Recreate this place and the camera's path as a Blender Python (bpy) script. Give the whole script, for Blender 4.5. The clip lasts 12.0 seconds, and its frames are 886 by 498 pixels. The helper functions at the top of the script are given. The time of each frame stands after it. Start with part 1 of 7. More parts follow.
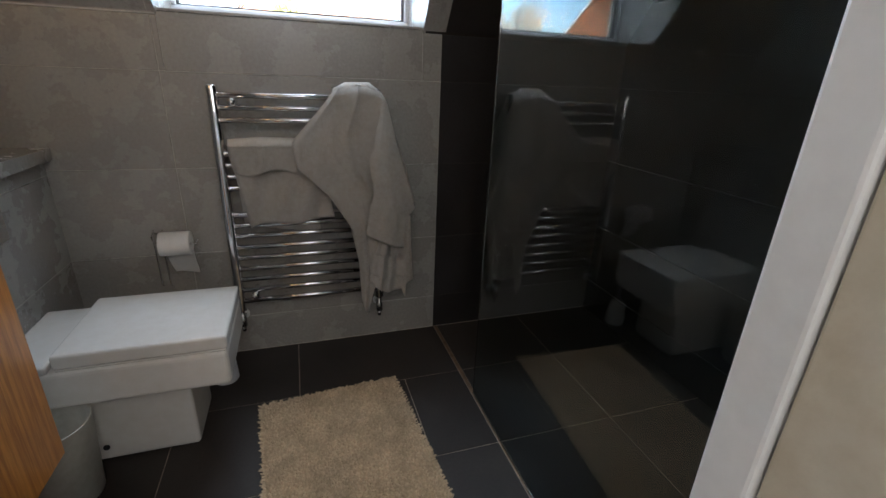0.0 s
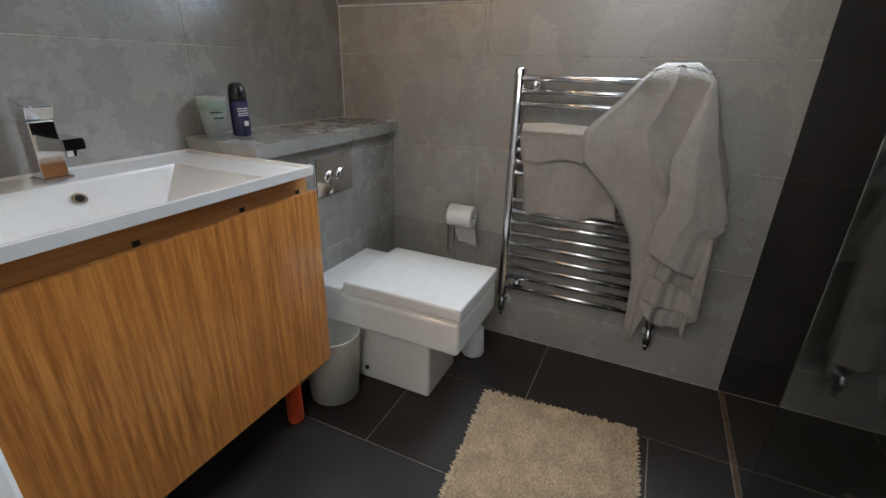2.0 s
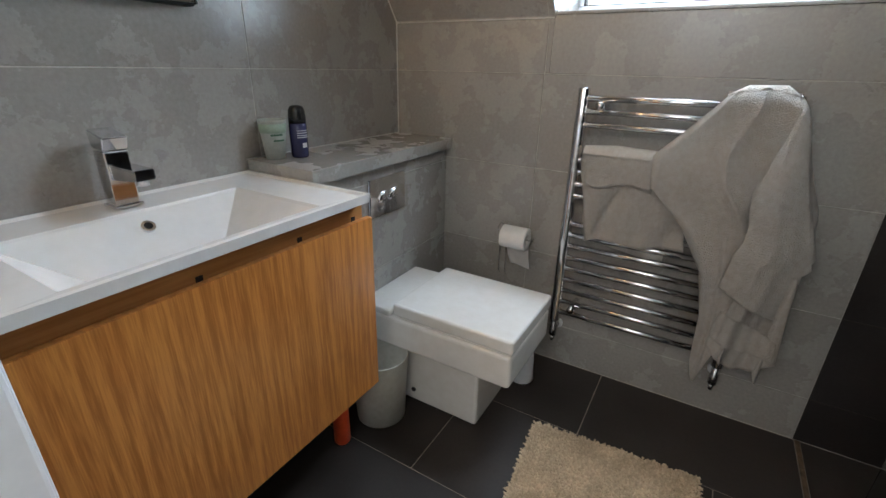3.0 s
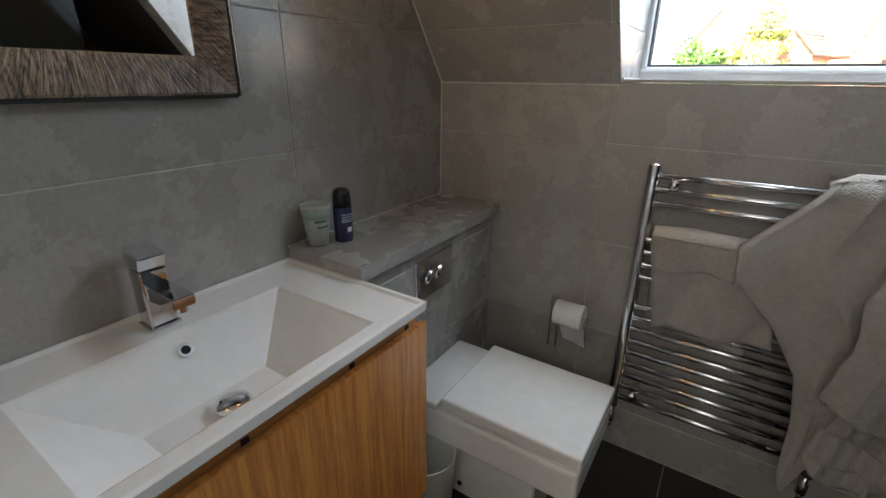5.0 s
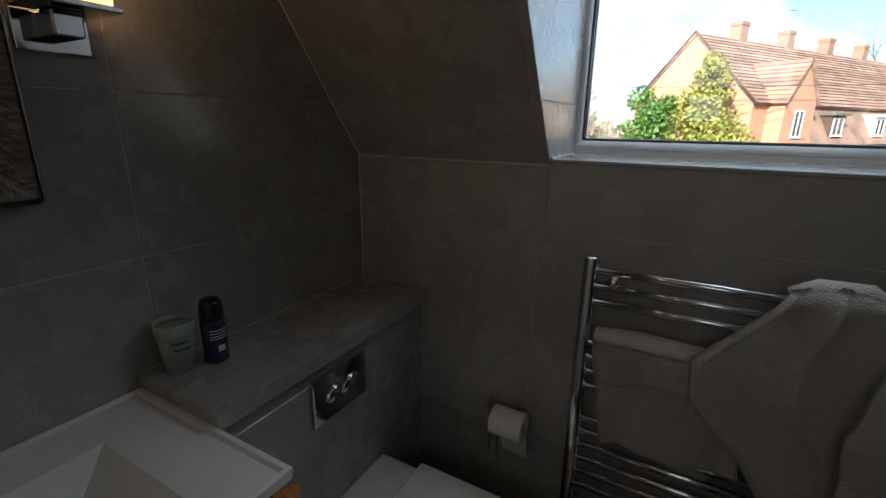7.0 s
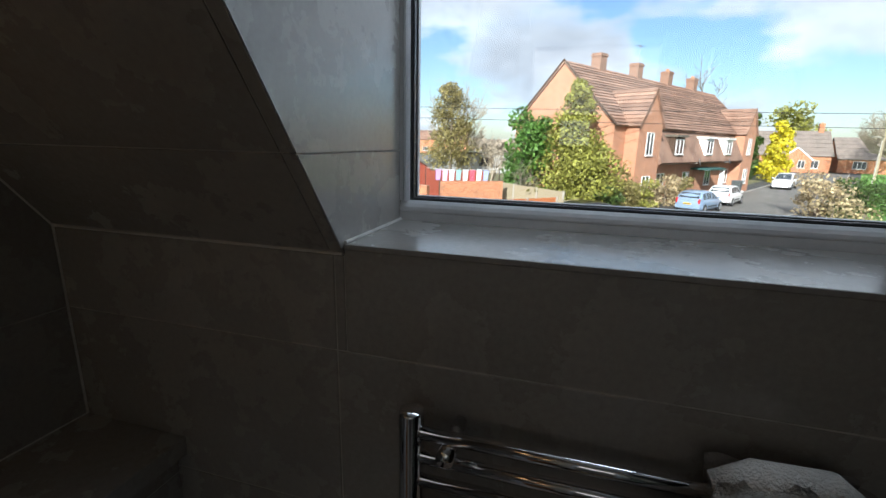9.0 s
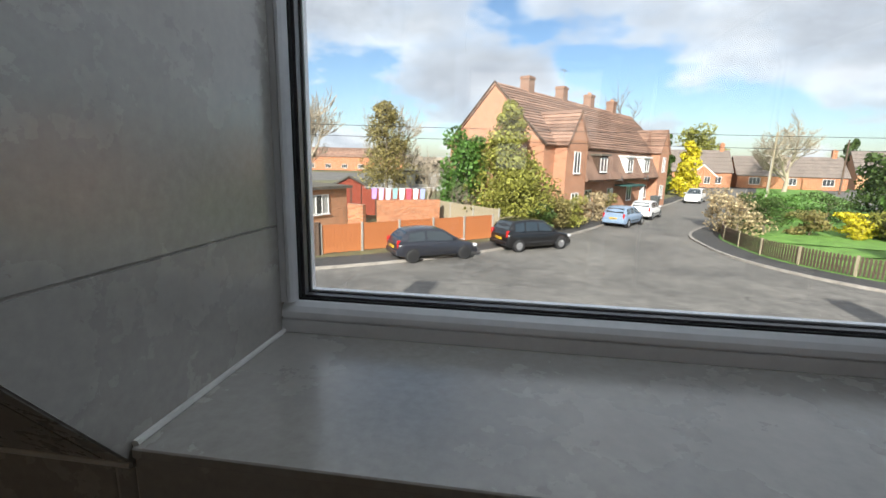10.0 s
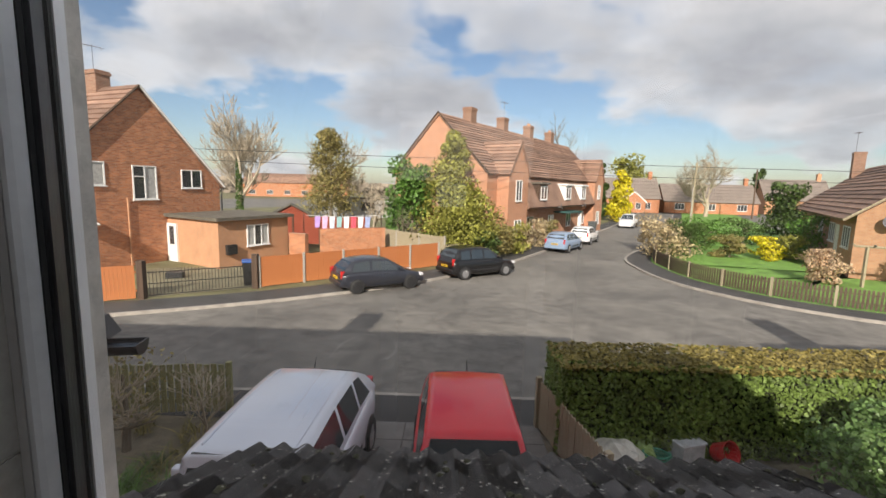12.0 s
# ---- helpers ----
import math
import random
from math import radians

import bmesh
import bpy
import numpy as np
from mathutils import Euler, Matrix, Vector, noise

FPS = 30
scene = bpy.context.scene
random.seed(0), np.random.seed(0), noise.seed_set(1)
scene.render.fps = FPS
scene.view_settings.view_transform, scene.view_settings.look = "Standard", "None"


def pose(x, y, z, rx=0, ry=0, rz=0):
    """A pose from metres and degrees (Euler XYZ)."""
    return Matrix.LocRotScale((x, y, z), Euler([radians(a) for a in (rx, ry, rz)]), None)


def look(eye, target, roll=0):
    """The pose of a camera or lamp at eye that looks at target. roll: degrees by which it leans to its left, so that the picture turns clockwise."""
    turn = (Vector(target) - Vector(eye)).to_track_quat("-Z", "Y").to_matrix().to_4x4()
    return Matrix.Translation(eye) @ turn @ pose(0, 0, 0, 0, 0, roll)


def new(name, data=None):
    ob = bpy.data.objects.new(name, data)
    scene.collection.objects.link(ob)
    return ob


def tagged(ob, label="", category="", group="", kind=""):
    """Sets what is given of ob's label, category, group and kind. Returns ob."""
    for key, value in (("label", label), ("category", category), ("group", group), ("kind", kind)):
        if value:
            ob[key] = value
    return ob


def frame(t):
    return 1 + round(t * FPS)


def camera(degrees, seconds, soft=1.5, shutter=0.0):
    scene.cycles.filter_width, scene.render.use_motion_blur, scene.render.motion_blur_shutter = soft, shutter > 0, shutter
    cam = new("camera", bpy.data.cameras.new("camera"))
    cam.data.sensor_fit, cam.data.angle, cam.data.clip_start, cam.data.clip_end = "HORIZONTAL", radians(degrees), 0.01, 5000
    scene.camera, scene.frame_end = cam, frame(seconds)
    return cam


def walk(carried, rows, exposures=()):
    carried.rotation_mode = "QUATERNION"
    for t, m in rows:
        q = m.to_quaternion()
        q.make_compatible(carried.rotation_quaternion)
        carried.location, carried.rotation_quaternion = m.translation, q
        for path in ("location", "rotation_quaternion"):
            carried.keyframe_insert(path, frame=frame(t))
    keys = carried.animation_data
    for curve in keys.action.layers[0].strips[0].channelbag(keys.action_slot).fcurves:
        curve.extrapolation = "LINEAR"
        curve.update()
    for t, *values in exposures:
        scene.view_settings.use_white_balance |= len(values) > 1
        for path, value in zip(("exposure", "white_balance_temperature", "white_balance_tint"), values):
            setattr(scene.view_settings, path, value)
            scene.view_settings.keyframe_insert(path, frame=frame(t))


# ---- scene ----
cam = camera(89.8, 12.0)
PATH = [
    (0, (1.062, -1.839, 1.147), (1.654, -0.067, 0.433), 2.3),
    (0.5, (1.06, -1.771, 1.106), (1.148, 0.093, 0.386), 1.7),
    (1, (1.134, -1.714, 1.085), (0.844, 0.12, 0.343), 1.8),
    (1.5, (1.214, -1.677, 1.07), (0.609, 0.076, 0.321), 1.6),
    (2, (1.252, -1.662, 1.094), (0.483, 0.022, 0.338), 1.5),
    (2.5, (1.245, -1.649, 1.117), (0.371, -0.015, 0.365), 1.3),
    (3, (1.189, -1.619, 1.153), (0.252, -0.023, 0.394), 1.2),
    (3.5, (1.114, -1.582, 1.178), (0.14, -0.006, 0.424), 1.1),
    (5.5, (0.983, -1.449, 1.367), (-0.042, 0.13, 0.692), 0.9),
    (6, (1.006, -1.368, 1.394), (-0.015, 0.237, 0.778), 0.8),
    (6.5, (1.008, -1.296, 1.408), (0.014, 0.341, 0.833), 0.8),
    (8.5, (0.94, -0.766, 1.468), (0.283, 1.061, 0.986), 0.7),
    (9, (1.003, -0.633, 1.495), (0.471, 1.237, 1.023), 1.3),
    (9.5, (0.994, -0.479, 1.516), (0.594, 1.431, 1.078), 1.3),
    (10, (0.943, -0.282, 1.56), (0.674, 1.661, 1.168), 1.3),
    (10.5, (0.96, -0.161, 1.603), (0.798, 1.802, 1.256), 1.4),
    (11, (0.986, -0.081, 1.639), (0.892, 1.893, 1.326), 1.4),
    (11.5, (1.004, -0.091, 1.658), (0.947, 1.887, 1.37), 1.4),
    (12, (1.004, -0.084, 1.697), (0.965, 1.897, 1.423), 1.4),
]
EXPOSURES = [(0.0, 3.6, 5650, 8), (0.5, 4.05, 5600, 8), (1.0, 4.2, 5600, 7), (2.5, 4.3, 5600, 6), (3.5, 4.3, 5600, 6), (5.5, 3.15, 5750, 6), (6.5, 2.1, 5700, 6),
             (8.5, 1.05, 5600, 5), (9.5, 1.0, 5800, 6), (10.0, 0.9, 6000, 7), (10.5, 0.7, 6200, 9), (11.0, 0.55, 6400, 10), (12.0, 0.5, 6500, 12)]
walk(cam, [(t, look(eye, aim, roll)) for t, eye, aim, roll in PATH], EXPOSURES)

# ---- world, sun, lights ----
SUN_DIR = Vector((0.14, 0.99, -0.52)).normalized()   # the way the sunlight travels
CLOUD_SEED, SKY_HIGH = 3.7, 1.1                      # which clouds drift by, and how much brighter the sunlit ones overhead are
world = bpy.data.worlds.new("sky")
scene.world = world
world.use_nodes = True
wn, wl = world.node_tree.nodes, world.node_tree.links
wn.clear()
w_out = wn.new("ShaderNodeOutputWorld")
w_bg = wn.new("ShaderNodeBackground")
w_sky = wn.new("ShaderNodeTexSky")
w_sky.sky_type = "NISHITA"
w_sky.sun_disc = False
w_sky.sun_elevation = radians(27.5)
w_sky.dust_density = 0.8
w_sky.ozone_density = 2.0
w_sky.sun_rotation = radians(188)
w_tc = wn.new("ShaderNodeTexCoord")


def sky_node(kind, **values):
    """A node of the sky with its inputs set by name."""
    node = wn.new(kind)
    for key, value in values.items():
        node.inputs[key].default_value = value
    return node


def sky_ramp(source, stops):
    """A colour ramp over a value: (place, colour) stops."""
    node = wn.new("ShaderNodeValToRGB")
    while len(node.color_ramp.elements) < len(stops):
        node.color_ramp.elements.new(0.5)
    for e, (at, c) in zip(node.color_ramp.elements, stops):
        e.position, e.color = at, (*c, 1)
    wl.new(source, node.inputs["Fac"])
    return node.outputs["Color"]


# clouds lie on a flat layer: they crowd and flatten towards the horizon
w_sep = wn.new("ShaderNodeSeparateXYZ")
wl.new(w_tc.outputs["Generated"], w_sep.inputs["Vector"])
w_lift = wn.new("ShaderNodeMath")
w_lift.operation = "ADD"
w_lift.inputs[1].default_value = 0.34
wl.new(w_sep.outputs["Z"], w_lift.inputs[0])
w_flat = []
for axis in ("X", "Y"):
    div = wn.new("ShaderNodeMath")
    div.operation = "DIVIDE"
    wl.new(w_sep.outputs[axis], div.inputs[0])
    wl.new(w_lift.outputs[0], div.inputs[1])
    w_flat.append(div.outputs[0])
w_layer = wn.new("ShaderNodeCombineXYZ")
wl.new(w_flat[0], w_layer.inputs["X"])
wl.new(w_flat[1], w_layer.inputs["Y"])
w_layer.inputs["Z"].default_value = CLOUD_SEED
w_shape = sky_node("ShaderNodeTexNoise", Scale=1.7, Detail=8.0, Roughness=0.5, Distortion=0.15)
w_body = sky_node("ShaderNodeTexNoise", Scale=2.6, Detail=5.0, Roughness=0.55)
for node in (w_shape, w_body):
    wl.new(w_layer.outputs["Vector"], node.inputs["Vector"])
# heavier cover overhead, open blue lower down
w_more = wn.new("ShaderNodeMath")
w_more.operation = "MULTIPLY_ADD"
w_more.inputs[1].default_value = 0.30
wl.new(w_sep.outputs["Z"], w_more.inputs[0])
wl.new(w_shape.outputs["Fac"], w_more.inputs[2])
w_cover = sky_ramp(w_more.outputs[0], [(0.515, (0, 0, 0)), (0.575, (0.8, 0.8, 0.8)), (0.66, (1, 1, 1))])
w_grey = sky_ramp(w_body.outputs["Fac"], [(0.36, (4.8, 4.9, 5.15)), (0.50, (5.8, 5.9, 6.05)), (0.64, (7.4, 7.35, 7.3))])
w_thick = sky_ramp(w_more.outputs[0], [(0.54, (1.12, 1.12, 1.11)), (0.68, (0.86, 0.87, 0.885))])
w_high = sky_ramp(w_sep.outputs["Z"], [(0.30, (1.0, 1.0, 1.0)), (0.62, (SKY_HIGH, SKY_HIGH, SKY_HIGH * 1.02))])


def sky_mix(mode, a, b_, fac=1.0):
    node = wn.new("ShaderNodeMixRGB")
    node.blend_type = mode
    if isinstance(fac, float):
        node.inputs["Fac"].default_value = fac
    else:
        wl.new(fac, node.inputs["Fac"])
    wl.new(a, node.inputs["Color1"])
    wl.new(b_, node.inputs["Color2"])
    return node.outputs["Color"]


w_cloud = sky_mix("MULTIPLY", sky_mix("MULTIPLY", w_grey, w_thick), w_high)
w_all = sky_mix("MIX", w_sky.outputs["Color"], w_cloud, w_cover)
wl.new(w_all, w_bg.inputs["Color"])
w_bg.inputs["Strength"].default_value = 0.085
wl.new(w_bg.outputs["Background"], w_out.inputs["Surface"])


def lamp(name, kind, energy, color, m, **settings):
    data = bpy.data.lights.new(name, kind)
    data.energy, data.color = energy, color
    if kind == "SUN":
        data.angle = radians(0.6)
    if "size" in settings:
        data.shape, data.size, data.size_y = "RECTANGLE", settings["size"], settings["size_y"]
    if "radius" in settings:
        data.shadow_soft_size = settings["radius"]
    ob = new(name, data)
    ob.matrix_world = m
    return ob


lamp("sun", "SUN", 5.0, (1.0, 0.92, 0.80), look((0, 0, 30), Vector((0, 0, 30)) + SUN_DIR))
# lamp before the blocked landing window behind the bathroom door, standing in for its daylight
lamp("landing_daylight", "AREA", 0.1, (0.95, 0.97, 1.0), look((0.98, -4.44, 1.62), (1.0, 0, 1.5)), size=0.34, size_y=0.28)
# added area lamp, above the view, boosting the sky's light through the dormer window
lamp("window_fill", "AREA", 1.1, (0.86, 0.93, 1.0), look((1.107, 0.235, 2.16), (0.85, -1.2, 1.05)), size=0.82, size_y=0.2)
# added warm fill from the landing, no real fitting; brightens towels and radiator wall
lamp("landing_fill", "AREA", 1.4, (1.0, 0.88, 0.76), look((1.05, -2.95, 2.05), (1.05, -0.6, 0.6)), size=1.6, size_y=0.7)


# ---- materials ----
def mat(name, color, rough=0.6, metal=0.0, vary=0.25, scale=6.0, bump=0.0, bump_scale=60.0, fine=0.3, spec=0.5, stain=None, coat=0.0, island=None):
    """A surface with variation at two scales, relief and gloss."""
    m = bpy.data.materials.new(name)
    m.use_nodes = True
    n, l = m.node_tree.nodes, m.node_tree.links
    b = n["Principled BSDF"]
    b.inputs["Metallic"].default_value = metal
    b.inputs["Specular IOR Level"].default_value = spec
    b.inputs["Coat Weight"].default_value = coat
    b.inputs["Coat Roughness"].default_value = 0.05
    tc = n.new("ShaderNodeTexCoord")
    big, small = n.new("ShaderNodeTexNoise"), n.new("ShaderNodeTexNoise")
    for node, s in ((big, scale), (small, scale * 9)):
        node.inputs["Scale"].default_value = s
        node.inputs["Detail"].default_value = 5
        node.inputs["Roughness"].default_value = 0.6
        l.new(tc.outputs["Object"], node.inputs["Vector"])
    ramp = n.new("ShaderNodeValToRGB")
    c = Vector(color[:3])
    low = c * (1 - vary)
    high = Vector([min(1.0, v * (1 + vary)) for v in c]) if stain is None else Vector(stain)
    ramp.color_ramp.elements[0].position, ramp.color_ramp.elements[1].position = 0.32, 0.68
    ramp.color_ramp.elements[0].color = (*low, 1)
    ramp.color_ramp.elements[1].color = (*high, 1)
    l.new(big.outputs["Fac"], ramp.inputs["Fac"])
    mix = n.new("ShaderNodeMixRGB")
    mix.blend_type = "OVERLAY"
    mix.inputs["Fac"].default_value = fine
    l.new(ramp.outputs["Color"], mix.inputs["Color1"])
    l.new(small.outputs["Fac"], mix.inputs["Color2"])
    last = mix.outputs["Color"]
    if island:
        info = n.new("ShaderNodeNewGeometry")
        hsv = n.new("ShaderNodeHueSaturation")
        mr = n.new("ShaderNodeMapRange")
        mr.inputs["To Min"].default_value, mr.inputs["To Max"].default_value = island
        l.new(info.outputs["Random Per Island"], mr.inputs["Value"])
        l.new(mr.outputs["Result"], hsv.inputs["Value"])
        l.new(last, hsv.inputs["Color"])
        last = hsv.outputs["Color"]
    l.new(last, b.inputs["Base Color"])
    rr = n.new("ShaderNodeMapRange")
    rr.inputs["To Min"].default_value, rr.inputs["To Max"].default_value = max(0.02, rough * 0.8), min(1, rough * 1.2)
    l.new(big.outputs["Fac"], rr.inputs["Value"])
    l.new(rr.outputs["Result"], b.inputs["Roughness"])
    if bump:
        bn = n.new("ShaderNodeTexNoise")
        bn.inputs["Scale"].default_value = bump_scale
        bn.inputs["Detail"].default_value = 4
        l.new(tc.outputs["Object"], bn.inputs["Vector"])
        bp = n.new("ShaderNodeBump")
        bp.inputs["Strength"].default_value = bump
        bp.inputs["Distance"].default_value = 0.01
        l.new(bn.outputs["Fac"], bp.inputs["Height"])
        l.new(bp.outputs["Normal"], b.inputs["Normal"])
    return m


def cement_tile(name, color, cloud, rough, spec=0.5, patch=0.22):
    """A cement-look porcelain tile: soft clouds, trowel patches and fine specks, no two tiles alike."""
    m = bpy.data.materials.new(name)
    m.use_nodes = True
    n, l = m.node_tree.nodes, m.node_tree.links
    b = n["Principled BSDF"]
    b.inputs["Specular IOR Level"].default_value = spec
    tc, info, add = n.new("ShaderNodeTexCoord"), n.new("ShaderNodeObjectInfo"), n.new("ShaderNodeVectorMath")
    l.new(tc.outputs["Object"], add.inputs[0])
    l.new(info.outputs["Location"], add.inputs[1])

    def noise_of(scale, detail, rough_, distort=0.0):
        node = n.new("ShaderNodeTexNoise")
        for key, value in (("Scale", scale), ("Detail", detail), ("Roughness", rough_), ("Distortion", distort)):
            node.inputs[key].default_value = value
        l.new(add.outputs[0], node.inputs["Vector"])
        return node.outputs["Fac"]

    def ramp_of(fac, p0, c0, p1, c1):
        node = n.new("ShaderNodeValToRGB")
        e = node.color_ramp.elements
        e[0].position, e[1].position, e[0].color, e[1].color = p0, p1, (*c0, 1), (*c1, 1)
        l.new(fac, node.inputs["Fac"])
        return node.outputs["Color"]

    def blend(mode, fac, a, b_):
        node = n.new("ShaderNodeMixRGB")
        node.blend_type = mode
        node.inputs["Fac"].default_value = fac
        l.new(a, node.inputs["Color1"])
        l.new(b_, node.inputs["Color2"])
        return node.outputs["Color"]

    big, mid, fine = noise_of(2.0, 3, 0.45, 0.2), noise_of(5.0, 8, 0.66, 0.0), noise_of(90, 4, 0.6)
    low = tuple(v * 0.94 for v in color)
    col = ramp_of(big, 0.36, low, 0.66, cloud)
    col = blend("OVERLAY", patch, col, ramp_of(mid, 0.28, (0.34, 0.33, 0.32), 0.72, (0.74, 0.74, 0.74)))
    specks = ramp_of(noise_of(14, 8, 0.8, 0.3), 0.30, (0.62, 0.58, 0.54), 0.46, (1, 1, 1))
    col = blend("MULTIPLY", patch, col, specks)
    col = blend("OVERLAY", 0.22, col, fine)
    hsv, mr = n.new("ShaderNodeHueSaturation"), n.new("ShaderNodeMapRange")
    mr.inputs["To Min"].default_value, mr.inputs["To Max"].default_value = 0.93, 1.07
    l.new(info.outputs["Random"], mr.inputs["Value"])
    l.new(mr.outputs["Result"], hsv.inputs["Value"])
    l.new(col, hsv.inputs["Color"])
    l.new(hsv.outputs["Color"], b.inputs["Base Color"])
    rr = n.new("ShaderNodeMapRange")
    rr.inputs["From Min"].default_value, rr.inputs["From Max"].default_value = 0.3, 0.7
    rr.inputs["To Min"].default_value, rr.inputs["To Max"].default_value = rough * 0.92, min(1.0, rough * 1.1)
    l.new(mid, rr.inputs["Value"])
    l.new(rr.outputs["Result"], b.inputs["Roughness"])
    bp = n.new("ShaderNodeBump")
    bp.inputs["Strength"].default_value, bp.inputs["Distance"].default_value = 0.03, 0.003
    l.new(mid, bp.inputs["Height"])
    l.new(bp.outputs["Normal"], b.inputs["Normal"])
    return m


def wood_mat(name, dark, light, axis=2, scale=14.0, rough=0.3, coat=0.0):
    """Wood with streaks along one axis."""
    m = bpy.data.materials.new(name)
    m.use_nodes = True
    n, l = m.node_tree.nodes, m.node_tree.links
    b = n["Principled BSDF"]
    tc, mp = n.new("ShaderNodeTexCoord"), n.new("ShaderNodeMapping")
    s = [scale, scale, scale]
    s[axis] = scale * 0.045
    mp.inputs["Scale"].default_value = s
    l.new(tc.outputs["Object"], mp.inputs["Vector"])
    n1, n2 = n.new("ShaderNodeTexNoise"), n.new("ShaderNodeTexNoise")
    n1.inputs["Scale"].default_value, n2.inputs["Scale"].default_value = 1.3, 7.0
    for node in (n1, n2):
        node.inputs["Detail"].default_value = 6
        l.new(mp.outputs["Vector"], node.inputs["Vector"])
    add = n.new("ShaderNodeMath")
    add.operation = "MULTIPLY_ADD"
    add.inputs[1].default_value = 0.55
    l.new(n2.outputs["Fac"], add.inputs[0])
    l.new(n1.outputs["Fac"], add.inputs[2])
    ramp = n.new("ShaderNodeValToRGB")
    ramp.color_ramp.elements[0].position, ramp.color_ramp.elements[1].position = 0.62, 0.92
    ramp.color_ramp.elements[0].color, ramp.color_ramp.elements[1].color = (*dark, 1), (*light, 1)
    l.new(add.outputs[0], ramp.inputs["Fac"])
    l.new(ramp.outputs["Color"], b.inputs["Base Color"])
    b.inputs["Roughness"].default_value = rough
    b.inputs["Coat Weight"].default_value = coat
    b.inputs["Coat Roughness"].default_value = 0.06
    bp = n.new("ShaderNodeBump")
    bp.inputs["Strength"].default_value = 0.06
    l.new(n2.outputs["Fac"], bp.inputs["Height"])
    l.new(bp.outputs["Normal"], b.inputs["Normal"])
    return m


def brick_mat(name, c1, c2, mortar, scale=1.0):
    """Brickwork for walls too far off to tell single bricks."""
    m = bpy.data.materials.new(name)
    m.use_nodes = True
    n, l = m.node_tree.nodes, m.node_tree.links
    b = n["Principled BSDF"]
    tc, mp = n.new("ShaderNodeTexCoord"), n.new("ShaderNodeMapping")
    sep, comb, addm = n.new("ShaderNodeSeparateXYZ"), n.new("ShaderNodeCombineXYZ"), n.new("ShaderNodeMath")
    l.new(tc.outputs["Object"], sep.inputs["Vector"])
    l.new(sep.outputs["X"], addm.inputs[0])
    l.new(sep.outputs["Y"], addm.inputs[1])
    l.new(addm.outputs[0], comb.inputs["X"])
    l.new(sep.outputs["Z"], comb.inputs["Y"])
    br = n.new("ShaderNodeTexBrick")
    br.inputs["Color1"].default_value, br.inputs["Color2"].default_value = (*c1, 1), (*c2, 1)
    br.inputs["Mortar"].default_value = (*mortar, 1)
    br.inputs["Scale"].default_value = scale
    br.inputs["Brick Width"].default_value, br.inputs["Row Height"].default_value = 0.225, 0.075
    br.inputs["Mortar Size"].default_value = 0.008
    l.new(comb.outputs["Vector"], br.inputs["Vector"])
    noi = n.new("ShaderNodeTexNoise")
    noi.inputs["Scale"].default_value = 2.2
    noi.inputs["Detail"].default_value = 6
    l.new(tc.outputs["Object"], noi.inputs["Vector"])
    mix = n.new("ShaderNodeMixRGB")
    mix.blend_type = "OVERLAY"
    mix.inputs["Fac"].default_value = 0.35
    l.new(br.outputs["Color"], mix.inputs["Color1"])
    l.new(noi.outputs["Fac"], mix.inputs["Color2"])
    l.new(mix.outputs["Color"], b.inputs["Base Color"])
    b.inputs["Roughness"].default_value = 0.9
    return m


def glass_mat(name, tint=(1, 1, 1), rough=0.0, blend=0.0):
    m = bpy.data.materials.new(name)
    m.use_nodes = True
    b = m.node_tree.nodes["Principled BSDF"]
    b.inputs["Base Color"].default_value = (*tint, 1)
    b.inputs["Transmission Weight"].default_value = 1.0
    b.inputs["Roughness"].default_value = rough
    b.inputs["IOR"].default_value = 1.45
    return m


def glow_mat(name, color, strength):
    m = bpy.data.materials.new(name)
    m.use_nodes = True
    b = m.node_tree.nodes["Principled BSDF"]
    b.inputs["Base Color"].default_value = (*color, 1)
    b.inputs["Emission Color"].default_value = (*color, 1)
    b.inputs["Emission Strength"].default_value = strength
    return m


GREY_TILE = cement_tile("taupe_cement_tile", (0.335, 0.315, 0.288), (0.372, 0.350, 0.320), 0.27, 0.6, 0.05)
GREY_TILE.node_tree.nodes["Principled BSDF"].inputs["Coat Weight"].default_value = 0.35
GREY_TILE.node_tree.nodes["Principled BSDF"].inputs["Coat Roughness"].default_value = 0.17
DARK_TILE = cement_tile("charcoal_tile", (0.022, 0.019, 0.018), (0.036, 0.031, 0.03), 0.45, 0.3)
FLOOR_TILE = cement_tile("dark_floor_tile", (0.027, 0.0215, 0.018), (0.042, 0.034, 0.029), 0.48, 0.3)
GROUT = mat("pale_grout", (0.5, 0.47, 0.43), 0.9, vary=0.2, scale=20)
DARK_GROUT = mat("brown_grout", (0.32, 0.26, 0.2), 0.9, vary=0.3, scale=20)
PAINT = mat("white_wall_paint", (0.78, 0.77, 0.74), 0.7, vary=0.04, scale=3, bump=0.05, bump_scale=120)
CREAM = mat("cream_wall_paint", (0.62, 0.56, 0.45), 0.75, vary=0.06, scale=3, bump=0.06, bump_scale=100)
GLOSS_WHITE = mat("white_gloss_wood", (0.8, 0.8, 0.8), 0.3, vary=0.04, scale=5, bump=0.03, bump_scale=30)
CERAMIC = mat("white_ceramic", (0.78, 0.75, 0.70), 0.12, vary=0.03, scale=3, spec=0.6)
RESIN = mat("white_basin_resin", (0.82, 0.80, 0.77), 0.16, vary=0.02, scale=3, spec=0.5)
CHROME = mat("chrome", (0.75, 0.75, 0.77), 0.07, metal=1.0, vary=0.04, scale=12)
STEEL = mat("brushed_steel", (0.5, 0.5, 0.5), 0.25, metal=1.0, vary=0.1, scale=30)
